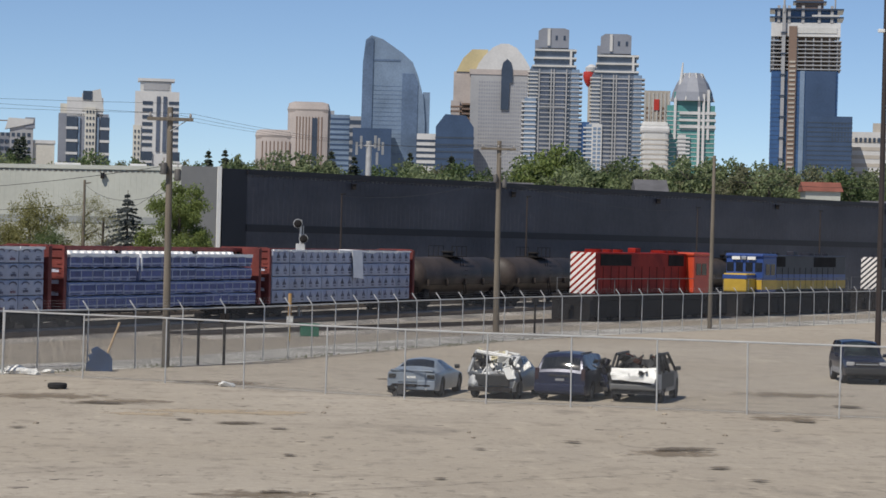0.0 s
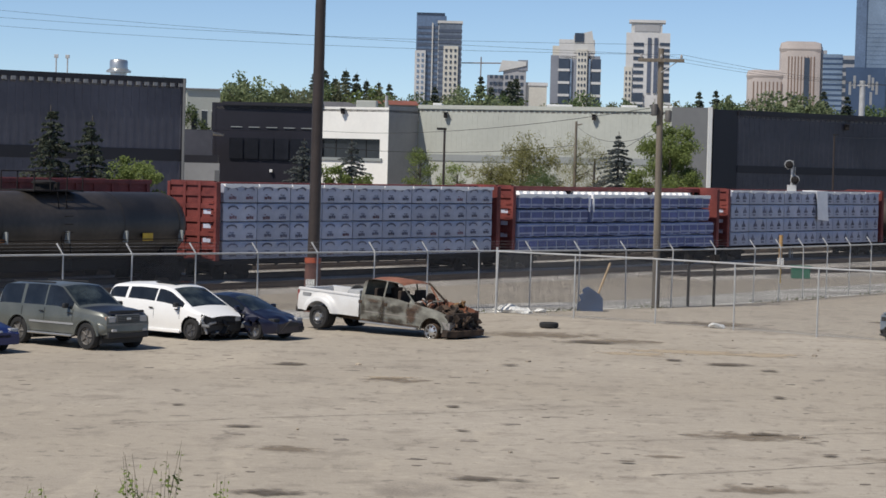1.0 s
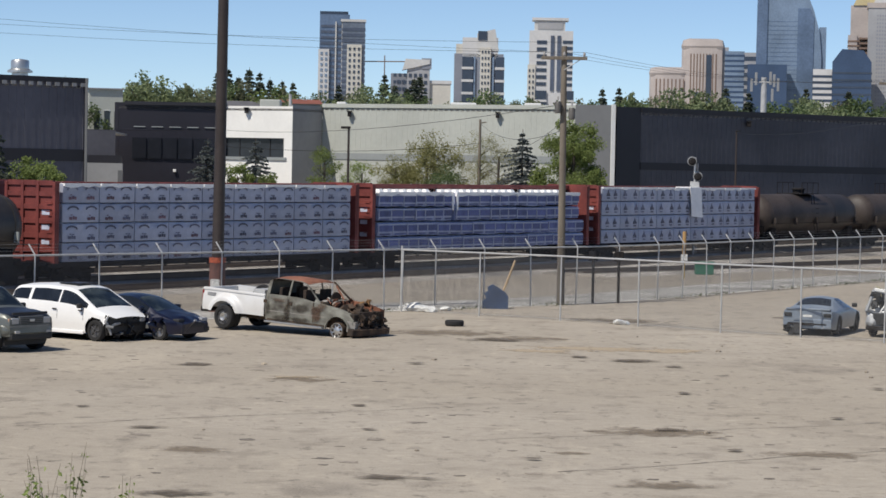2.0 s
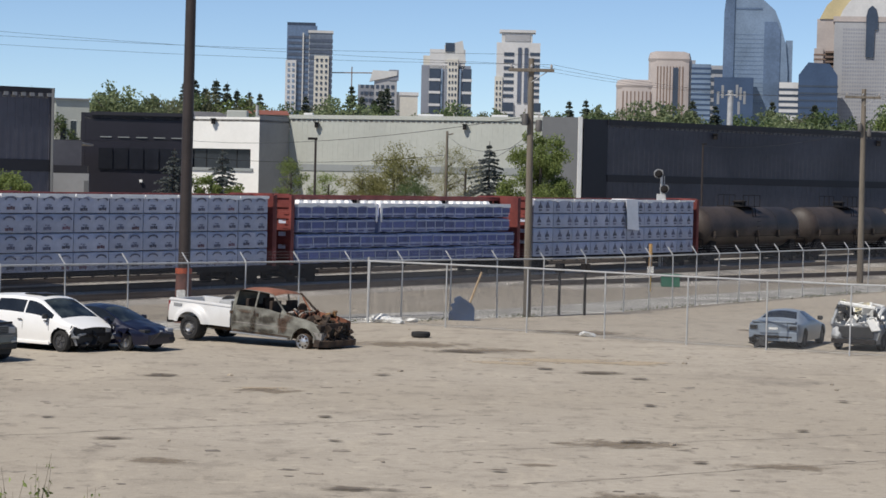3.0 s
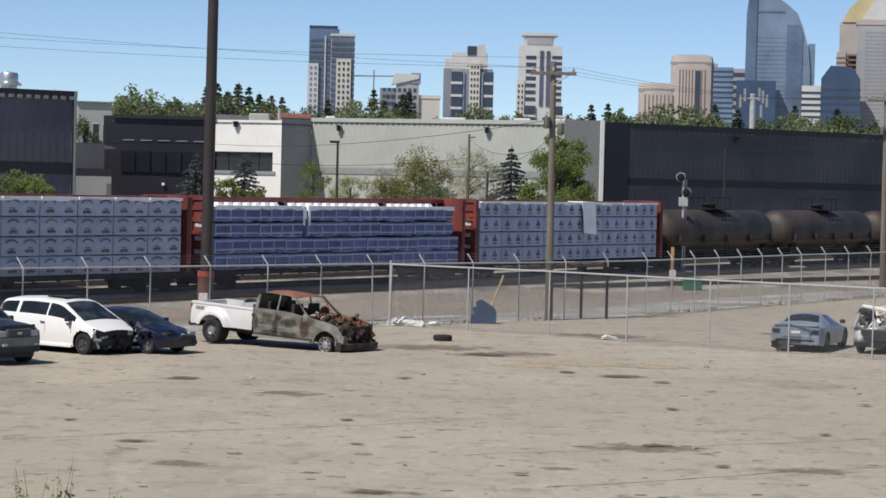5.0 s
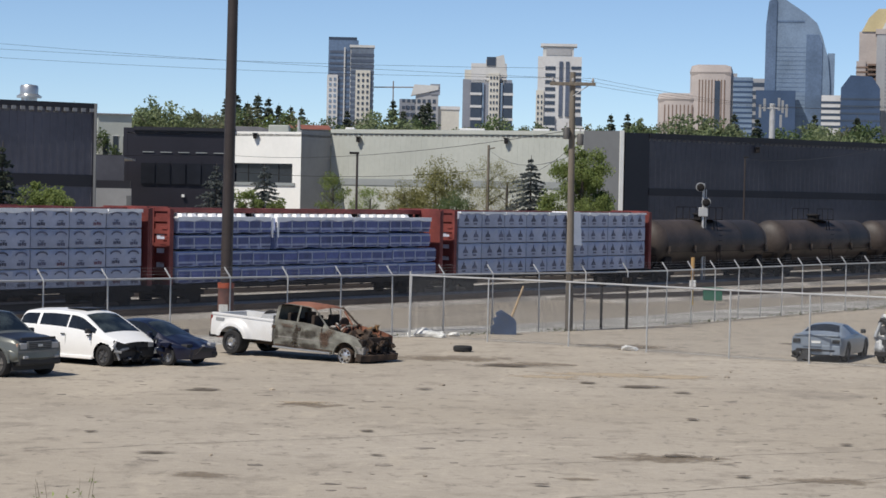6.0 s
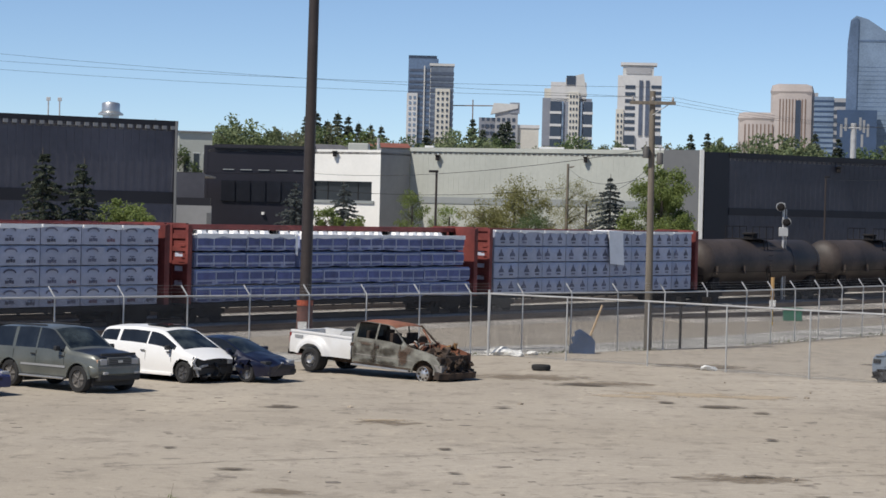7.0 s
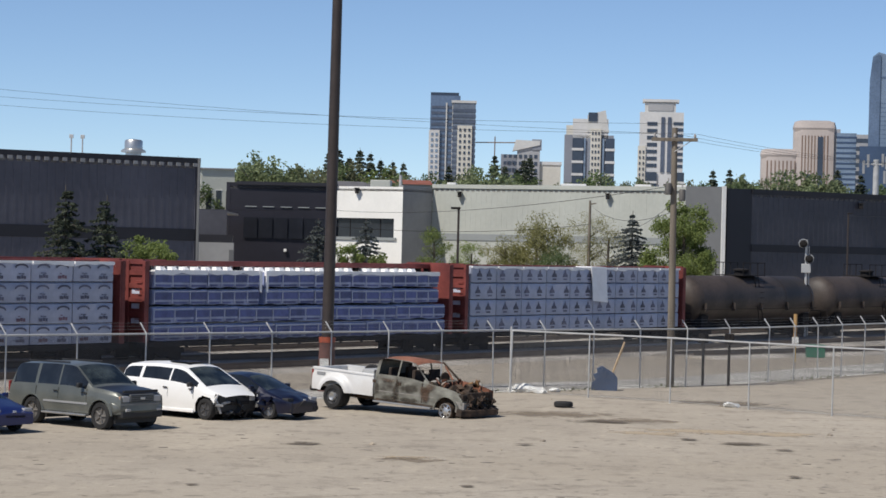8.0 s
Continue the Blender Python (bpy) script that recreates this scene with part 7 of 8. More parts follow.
    block(t, 0, 14, 0, 12, 49, C_CREAM)
    block(t, -0.5, 14.5, -0.5, 12, 51, C_WHITE, "roof", 49)

    # downtown towers
    D = 2100
    t = tower("office_tower", "rounded pink granite office tower with vertical slots", 4.63, D, base=5.5)
    part("shaft", box(0, 37, 0, 30, 0, 116, bevel=7), C_PINK, t, smooth=40)
    part("cornice", box(-0.5, 37.5, -0.5, 30.5, 104, 117.5, bevel=7), C_PINK, t, smooth=40)
    ribs(t, 8, 30, 0, 4, 104, 9, 1.0, C_BROWN, "slot", 0.2)
    block(t, 21.5, 26, -0.6, 2, 103, C_DARK, "glass_slot", 30)
    block(t, 12, 16, -0.6, 2, 70, C_DARK, "glass_slot", 20)
    block(t, 35, 41, 4, 20, 110, C_GREY, "side_slab")
    t = tower("office_tower", "low rounded pink granite office block", 3.87, D)
    part("shaft", box(0, 33, 0, 26, 0, 88, bevel=6), C_PINK, t, smooth=40)
    part("cornice", box(-0.5, 33.5, -0.5, 26, 79, 89.5, bevel=6), C_PINK, t, smooth=40)
    ribs(t, 6, 30, 0, 4, 79, 8, 1.0, C_BROWN, "slot", 0.2)
    t = tower("office_tower", "plain blue-grey glass office slab", 5.66, D)
    block(t, 0, 17, 0, 20, 104, C_PALEGLASS)
    bands(t, 0, 17, 0, 20, 4, 104, 22, 0.35, C_GLASS)
    t = tower("office_tower", "narrow banded office slab", 6.12, D)
    block(t, 0, 12, 0, 20, 103, C_GREY)
    bands(t, 0, 12, 0, 20, 4, 103, 14, 0.5, C_DARK)

    t = tower("office_tower", "blue glass office tower with a sloping curved top", 6.38, D)
    out = [(0, 0), (0.8, 150), (3, 171), (8, 175), (18, 172), (36, 160), (45, 152), (50, 140), (55, 122), (57, 100), (58, 0)]
    part("shaft", extrude_xz(out, 0, 30), C_PALEGLASS, t)
    part("glass_edge", extrude_xz([(0.2, 0), (0.8, 150), (3, 170), (8, 173), (10, 172), (9.5, 0)], -1.2, 0.1), C_STEELBLUE, t)
    # darker stepped panel draws a reflection on the glass as a colour
    part("dark_reflection_bay", extrude_xz([(26, 0), (26, 72), (36, 72), (36, 142), (47, 142), (50, 135), (50, 66), (58, 60), (58, 0)], -0.8, 0.1), C_STEELBLUE, t)
    bands(t, 9.5, 50, 0, 28, 4, 134, 34, 0.12, C_STEELBLUE, "floor_line", 0.12)
    block(t, 9.5, 34, -0.4, 1, 154, C_STEELBLUE, "sky_band", 152.5)
    block(t, 55, 61, 2, 24, 126, C_PALEGLASS, "side_slab")
    t = tower("office_block", "dark low glass block with a white roof edge", 6.2, D - 20)
    block(t, 0, 34, 0, 16, 92, C_GLASS)
    t = tower("office_block", "white banded office block", 7.75, D - 30)
    block(t, 0, 24, 0, 18, 88, C_WHITE)
    bands(t, 0, 24, 0, 18, 60, 86, 5, 0.4, C_DARK)
    t = tower("office_tower", "dark blue glass office block with chamfered top", 8.2, D - 40)
    part("shaft", extrude_xz([(0, 0), (0, 94), (8, 105), (26, 104), (33, 94), (34, 0)], 0, 24), C_GLASS, t)
    bands(t, 0, 33.5, 0, 24, 4, 90, 14, 0.25, C_DARK)

    t = tower("office_tower", "twin-topped stone office tower with gold and white vaulted roofs", 8.55, D)
    block(t, 2, 28, 14, 40, 146, C_PINK, "rear_shaft")
    block(t, 0, 8, 12, 40, 120, C_PINK, "rear_step")
    bands(t, 0, 26, 12, 40, 20, 118, 24, 0.35, C_BROWN)
    part("gold_vault", extrude_xz([(4, 146), (10, 158), (18, 166), (32, 166), (32, 146)], 13, 38), C_GOLD, t)
    block(t, 17, 73, 0, 34, 146, C_GREY, "front_shaft")
    panes(t, 24, 72, 0, 6, 138, 22, 40, 0.55, 0.5, C_STONEWINDOW, depth=0.2)
    part("white_vault", extrude_xz([(21, 146), (24, 153), (29, 160), (36, 167), (43, 170.5), (50, 170.5), (57, 167), (63, 160), (68, 152), (71, 146)], -0.5, 33), C_WHITE, t)
    block(t, 16, 74, -0.6, 34, 147.5, C_PINK, "cornice", 143)
    part("arched_window", extrude_xz([(44, 112), (44, 148), (45.5, 154), (49, 157), (52.5, 154), (54, 148), (54, 136), (51.5, 136), (51, 112)], -1.4, -0.4), C_DARK, t)
    bands(t, 10, 24, 4, 30, 10, 120, 26, 0.4, C_BROWN)

    for az, sgn in ((10.38, 1), (11.88, -1)):
        t = tower("condominium_tower", "tall glass condominium tower with white balcony slabs and grey crown", az, D)
        w = 46
        top = 167 if sgn > 0 else 163
        block(t, 3, w - 3, 0, 30, top - 16, C_CONDO)
        # set-back upper storeys under a broad flat roof edge
        block(t, 6, w - 5, 1, 26, top, C_CONDO, "upper_shaft", top - 16)
        for z in (top - 16, top - 9, top - 2):
            block(t, 4 + (z - top + 16) * 0.15, w - 3, -1.5, 28, z + 1.6, C_PALE, "roof_edge", z)
        block(t, w - 9, w - 7, -1.6, 0, top - 2, C_WHITE, "upper_frame", top - 16)
        # stepped balcony stacks on both corners
        low = top - 44 if sgn > 0 else top - 62
        block(t, -2, 8, -2, 20, low, C_PALEGLASS, "west_bay")
        bands(t, -4, 8, -2, 20, 4, low, 30 if sgn > 0 else 26, 0.32, C_WHITE, "balcony_slab", 0.6)
        block(t, 2, 9, -1, 20, top - 18, C_CONDO, "west_upper_bay", low)
        bands(t, 1, 9, -1, 20, low, top - 18, 8 if sgn > 0 else 13, 0.32, C_PALE, "balcony_slab", 0.6)
        block(t, w - 7, w, -2, 22, top - 18, C_PALEGLASS, "east_bay")
        bands(t, w - 7, w + 2.2, -2, 22, 4, top - 18, 36, 0.3, C_GREY, "balcony_slab", 0.6)
        # recessed dark balconies between pale frames
        bands(t, 10, w - 9, -1.2, 20, 4, top - 18, 37, 0.22, C_GREY, "floor_slab", 0.3)
        block(t, 11, 19, -1.25, 2, top - 22, C_WINDOW, "recess", 6)
        block(t, 24, 33, -1.25, 2, top - 22, C_WINDOW, "recess", 6)
        bands(t, 11, 33, -1.4, 2, 6, top - 22, 36, 0.2, C_GREY, "balcony_front", 0.2)
        for x in (10, 20.5, 23, 34):
            block(t, x, x + 1.1, -2.4, 0, top - 18, C_GREY, "frame_rib", 4)
        for z in (top - 52, top - 22):
            block(t, 10, 35, -2.2, 0, z + 1.2, C_GREY, "frame_beam", z)
        crown = part("crown", extrude_xz([(9, top + 1), (w - 10, top + 1), (w - 10, top + 17), (w - 14, top + 18.5), (13, top + 18.5), (9, top + 16)], 3, 24), C_SLATE, t)
        part("crown_fin", box(17, 19.5, 1.8, 3, top + 3, top + 18), C_PALE, crown)
        for x in (24, 31):
            part("crown_opening", box(x, x + 2, 2.7, 3.2, top + 8, top + 12), C_DARK, crown)
        block(t, 6, 12, 4, 22, top + 8, C_SLATE, "crown_step", top)
        if sgn < 0:
            block(t, 3, 12, -3.4, 0, low, C_WHITE, "white_frame", 4)
            panes(t, 3.6, 11.4, -3.4, 6, low - 2, 2, 26, 0.72, 0.6, C_PALEGLASS)
            block(t, -9, 1, -0.5, 12, 103, C_DEEPGLASS, "side_block")
    t = tower("observation_tower", "red and white observation tower head behind the condominiums", 11.87, D + 150)
    part("stem", rod((2, 0, 0), (2, 0, 150), 3), C_BEIGE, t)
    part("pod_roof", turned_on([(158, 5.5), (162, 6.0), (165, 2)], 20, axis="z"), C_WHITE, t, smooth=40, m=pose(2, 0, 0))
    part("pod", turned_on([(144, 2), (149, 5), (154, 6), (158, 5.5)], 20, axis="z"), C_RED, t, smooth=40)
    t = tower("office_tower", "dark narrow office slab between the condominiums", 11.67, D + 60)
    block(t, 0, 6, 0, 20, 92, C_DARK)
    block(t, 5, 9, -1, 8, 84, C_WHITE, "pale_pier")
    t = tower("office_tower", "beige concrete tower with a red sign panel", 13.2, D + 95, base=14)
    block(t, 0, 24, 0, 24, 132, C_BEIGE)
    ribs(t, 1, 23, 0, 20, 130, 7, 1.2, C_PALE)
    panes(t, 1, 20, 0, 40, 118, 4, 18, 0.5, 0.5, C_BROWN)
    block(t, 9, 14, -0.8, 1, 124, C_RED, "sign_panel", 114)
    t = tower("office_tower", "pale ribbed concrete block with a rounded top", 13.15, D - 15)
    part("shaft", box(0, 24, 0, 20, 0, 104, bevel=3), C_PALE, t)
    bands(t, 0, 24, 0, 20, 6, 92, 20, 0.3, C_BEIGE)
    part("cornice", box(-1, 25, -1, 21, 94, 100, bevel=2), C_WHITE, t)

    t = tower("condominium_tower", "teal glass condominium tower with white frames and a domed roof", 13.7, D, base=13.5)
    block(t, 2, 44, 0, 28, 114, C_TEAL)
    block(t, 8, 40, 2, 26, 126, C_TEAL, "upper_shaft")
    bands(t, 2, 44, 0, 28, 6, 112, 27, 0.16, C_PALE, "floor_slab", 0.4)
    block(t, 12, 19, -1.6, 2, 88, C_WHITE, "balcony_core")
    bands(t, 12, 22, -1.6, 2, 6, 88, 24, 0.45, C_WHITE, "balcony_slab", 0.7)
    ribs(t, 30, 34, -1.5, 4, 124, 2, 2.2, C_WHITE, "frame_rib", 1.4)
    bands(t, 14, 44, -1.2, 28, 94, 112, 3, 0.35, C_WHITE, "upper_slab", 1.0)
    dome = part("dome", turned_on([(118, 19), (126, 17.5), (134, 14), (140, 10), (143, 8), (143.5, 0.4)], 10, axis="z"), C_SLATE, t, "faceted grey glass dome", m=pose(24, 12, 0))
    for k in range(10):
        a = 2 * math.pi * k / 10
        part("dome_rib", rod((math.cos(a) * 19.4, math.sin(a) * 19.4, 118), (math.cos(a) * 8.5, math.sin(a) * 8.5, 143), 0.6, seg=5), C_PALE, dome)
    for x, z in ((37, 128), (8, 120)):
        block(t, x, x + 2.2, -1.8, 2, z, C_WHITE, "corner_frame", 84)
    part("finial", rod((13, 4, 126), (15, 6, 152), 2.2, 0.6), C_WHITE, t)

    t = tower("office_tower", "unfinished office tower of blue glass under bare concrete floors", 16.16, D, base=20.5)
    block(t, 2, 60, 0, 36, 139, C_DEEPGLASS)
    bands(t, 2, 60, 0, 36, 4, 137, 34, 0.05, C_DARK, "floor_line", 0.2)
    block(t, 32, 58, -1.4, 0.5, 139, C_GLASS, "dark_bay", 4)
    block(t, 27, 31, -1.2, 0.5, 139, C_PALEGLASS, "light_bay", 4)
    block(t, 8, 56, 6, 34, 170, C_BROWN, "core", 138)
    bands(t, 2, 61, 0, 36, 140, 168, 8, 0.26, C_GREY, "bare_floor", 1.2)
    for k in range(9):
        block(t, 3 + k * 6.9, 4 + k * 6.9, 0, 1, 168, C_GREY, "column", 139)
    block(t, 1, 61, -1, 37, 181, C_WHITE, "formwork_screen", 169)
    block(t, 20, 58, -1.6, 0, 177, C_PALE, "screen_fold", 172)
    block(t, 16.5, 23.5, -2.6, 2, 178, C_BROWN, "hoist_bay", 4)
    bands(t, 17.5, 22.5, -3, 0, 6, 150, 36, 0.4, C_BEIGE, "hoist_landing", 0.2)
    block(t, 10.5, 13.5, -4, -1, 196, C_GREY, "hoist_mast", 4)
    bands(t, 10, 14, -4.4, -1, 6, 190, 10, 0.06, C_DARK, "mast_tie", 0.6)
    block(t, 4, 58, 3, 34, 194, C_DEEPGLASS, "open_floor", 181)
    bands(t, 0, 63, -2, 38, 185, 199, 2, 0.2, C_DARK, "safety_deck", 0.5)
    block(t, 36, 60, -2.2, 0, 188, C_PALE, "deck_board", 186.5)
    for x in (6, 15, 27, 41, 52):
        block(t, x, x + 2.5, -1.5, 4, 196, C_GREY, "prop", 181)
    block(t, 22, 46, 6, 26, 204, C_BROWN, "core_top", 194)
    bands(t, 20, 48, 4, 28, 199, 212, 2, 0.25, C_DARK, "core_deck", 0.5)
    block(t, 28, 38, 8, 24, 216, C_GREY, "core_head", 204)
    part("crane_mast", rod((12, -4, 190), (12, -4, 222), 1.0, seg=6), C_GREY, t)
    part("lightning_mast", rod((56, 2, 194), (56, 2, 211), 0.8, seg=6), C_GREY, t)
    t = tower("office_tower", "dark blue glass office block beside the unfinished tower", 17.1, D - 40)
    block(t, 0, 38, 0, 24, 110, C_GLASS)
    bands(t, 0, 38, 0, 24, 4, 108, 26, 0.25, C_DARK, "floor_line", 0.2)
    panes(t, 20, 36, 0, 88, 106, 6, 4, 0.4, 0.5, C_DARK)
    t = tower("office_block", "white banded low office block", 18.15, D)
    block(t, 0, 66, 0, 20, 99, C_WHITE)
    bands(t, 0, 66, 0, 20, 40, 97, 8, 0.45, C_BEIGE)
    panes(t, 2, 64, -0.3, 88, 96, 16, 1, 0.6, 0.5, C_DARK)
    block(t, 18, 60, 4, 18, 107, C_BEIGE, "upper_block", 99)


skyline()


# ---- trees and weeds ----
def leaf_material(name, col, col2):
    m = bpy.data.materials.new(name)
    m.use_nodes = True
    n, link = m.node_tree.nodes, m.node_tree.links
    bsdf = n["Principled BSDF"]
    bsdf.inputs["Roughness"].default_value = 0.7
    bsdf.inputs["Specular IOR Level"].default_value = 0.25
    geo, info = n.new("ShaderNodeNewGeometry"), n.new("ShaderNodeObjectInfo")
    ramp = n.new("ShaderNodeValToRGB")
    ramp.color_ramp.elements[0].color, ramp.color_ramp.elements[1].color = (*col, 1), (*col2, 1)
    link.new(geo.outputs["Random Per Island"], ramp.inputs[0])
    hsv = n.new("ShaderNodeHueSaturation")
    vary = n.new("ShaderNodeMapRange")
    vary.inputs[3].default_value, vary.inputs[4].default_value = 0.75, 1.25
    link.new(info.outputs["Random"], vary.inputs[0])
    link.new(vary.outputs[0], hsv.inputs["Value"])
    link.new(ramp.outputs[0], hsv.inputs["Color"])
    thin = n.new("ShaderNodeBsdfTranslucent")
    mx = n.new("ShaderNodeMixShader")
    mx.inputs[0].default_value = 0.42
    link.new(hsv.outputs[0], bsdf.inputs["Base Color"])
    link.new(hsv.outputs[0], thin.inputs["Color"])
    link.new(bsdf.outputs[0], mx.inputs[1])
    link.new(thin.outputs[0], mx.inputs[2])
    link.new(mx.outputs[0], n["Material Output"].inputs[0])
    return m


L_FRESH = leaf_material("fresh_green_leaves", (0.18, 0.235, 0.07), (0.30, 0.365, 0.13))
L_GREEN = leaf_material("mid_green_leaves", (0.095, 0.145, 0.06), (0.19, 0.24, 0.11))
L_OLIVE = leaf_material("budding_olive_leaves", (0.16, 0.16, 0.06), (0.27, 0.26, 0.12))
L_SPRUCE = leaf_material("spruce_needles", (0.060, 0.075, 0.055), (0.125, 0.145, 0.105))
L_BLUESPRUCE = leaf_material("blue_spruce_needles", (0.080, 0.095, 0.095), (0.16, 0.18, 0.175))
# pale greyish tint puts distance haze into both ridge leaf colours
L_FAR = leaf_material("hazed_green_leaves", (0.145, 0.185, 0.095), (0.26, 0.30, 0.16))
L_FAROLIVE = leaf_material("greyish_olive_leaves", (0.17, 0.18, 0.105), (0.28, 0.28, 0.17))
M_BARK = paint("grey_bark", (0.10, 0.085, 0.07), 0.9, 0, 0.3, 2, 14, bump=0.02)
M_TWIG = paint("pale_twigs", (0.23, 0.20, 0.15), 0.9, 0, 0.2, 2, 14)


def cards(name, centres, size, rng, mat, flat=0.0, stretch=1.6):
    """Many small bent leaves, each a folded pair of triangles."""
    verts, faces = [], []
    for c in centres:
        s = size * rng.uniform(0.5, 1.25)
        u = Vector((rng.gauss(0, 1), rng.gauss(0, 1), rng.gauss(0, 1) * (1 - flat))).normalized()
        v = u.cross(Vector((rng.gauss(0, 1), rng.gauss(0, 1), rng.gauss(0, 1)))).normalized()
        w = u.cross(v) * 0.25
        i = len(verts)
        verts += [c - u * s * stretch / 2, c + v * s * 0.5 + w * s, c + u * s * stretch / 2, c - v * s * 0.5 + w * s]
        faces.append((i, i + 1, i + 2, i + 3))
    me = bpy.data.meshes.new(name)
    me.from_pydata(verts, [], faces)
    me.materials.append(mat)
    return me


def limbs(bm, base, top, r, rng, n, spread):
    rod(base, top, r, r * 0.35, seg=8, bm=bm)
    tips = []
    for k in range(n):
        u = rng.uniform(0.3, 0.95)
        p = Vector(base).lerp(Vector(top), u)
        a = rng.uniform(0, 6.28)
        d = Vector((math.cos(a), math.sin(a), rng.uniform(0.35, 1.1))) * spread * (1.1 - 0.6 * u) * rng.uniform(0.6, 1.1)
        rod(p, p + d, r * 0.32 * (1.1 - u * 0.6), r * 0.07, seg=5, bm=bm, caps=False)
        tips.append(p + d)
    return tips


def broadleaf(seed, h, w, leaves, leaf, foot=0.25, clumps=34, tall=1.0):
    rng = random.Random(seed)
    bm = bmesh.new()
    limbs(bm, (0, 0, 0), (rng.uniform(-.3, .3), rng.uniform(-.3, .3), h * 0.85), h * 0.022 + 0.04, rng, 16, w * 0.8)
    trunk = mesh_from("trunk", bm, M_BARK)
    blobs = []
    while len(blobs) < clumps:
        x, y, z = (rng.uniform(-1, 1) for _ in range(3))
        if x * x + y * y + z * z < 1 and rng.random() > 0.12:
            lob = 1 + 0.22 * math.sin(3.1 * math.atan2(y, x) + seed) + 0.18 * math.sin(5 * z + seed * 2)
            blobs.append((Vector((x * w * lob, y * w * lob, h * (foot + (1 - foot) * (z * 0.5 + 0.5)))), rng.uniform(0.16, 0.34) * w))
    pts = []
    for k in range(leaves):
        c, r = blobs[rng.randrange(len(blobs))]
        d = Vector((rng.gauss(0, 1), rng.gauss(0, 1), rng.gauss(0, 0.8)))
        pts.append(c + d.normalized() * r * rng.uniform(0.35, 1.08))
    return trunk, cards("crown", pts, leaf, rng, L_FRESH)


def spruce(seed, h, w, leaf, mat, whorls=22, sparse=1.0):
    rng = random.Random(seed)
    bm = rod((0, 0, 0), (rng.uniform(-.15, .15), 0, h), h * 0.018 + 0.03, 0.02, seg=8)
    pts = []
    for k in range(whorls):
        u = (k + rng.random() * 0.6) / whorls
        z = h * (0.06 + 0.92 * u)
        length = w * (1 - u) ** 0.85 * rng.uniform(0.75, 1.15) + 0.08
        nb = int(5 + 5 * (1 - u))
        a0 = rng.uniform(0, 6.28)
        for b in range(nb):
            a = a0 + 6.28 * b / nb + rng.uniform(-0.25, 0.25)
            ln = length * rng.uniform(0.65, 1.15)
            tip = Vector((math.cos(a) * ln, math.sin(a) * ln, z - ln * rng.uniform(0.12, 0.35)))
            foot = Vector((0, 0, z))
            rod(foot, tip, 0.02 + 0.015 * (1 - u), 0.006, seg=3, bm=bm, caps=False)
            n = int((6 + 22 * ln / w) * sparse)
            for i in range(n):
                t = rng.uniform(0.12, 1.05)
                side = Vector((-math.sin(a), math.cos(a), 0)) * rng.uniform(-1, 1) * ln * 0.28 * (1.1 - t)
                pts.append(foot.lerp(tip, t) + side + Vector((0, 0, rng.uniform(-0.16, 0.08) * leaf * 3)))
    return mesh_from("trunk", bm, M_BARK), cards("crown", pts, leaf, rng, mat, 0.5, 2.0)


def plant(name, label, meshes, x, y, z=0.0, scale=1.0, turn=0.0, category="tree", group="", mat=None, lean=0.0):
    t = thing(name, label, category, group=group)
    t.matrix_basis = pose(x, y, z, lean, 0, turn) @ Matrix.Diagonal((scale, scale, scale, 1))
    part("trunk", meshes[0], None, t)
    cr = part("crown", meshes[1], None, t)
    if mat is not None:
        cr.material_slots[0].link = "OBJECT"
        cr.material_slots[0].material = mat
    return t


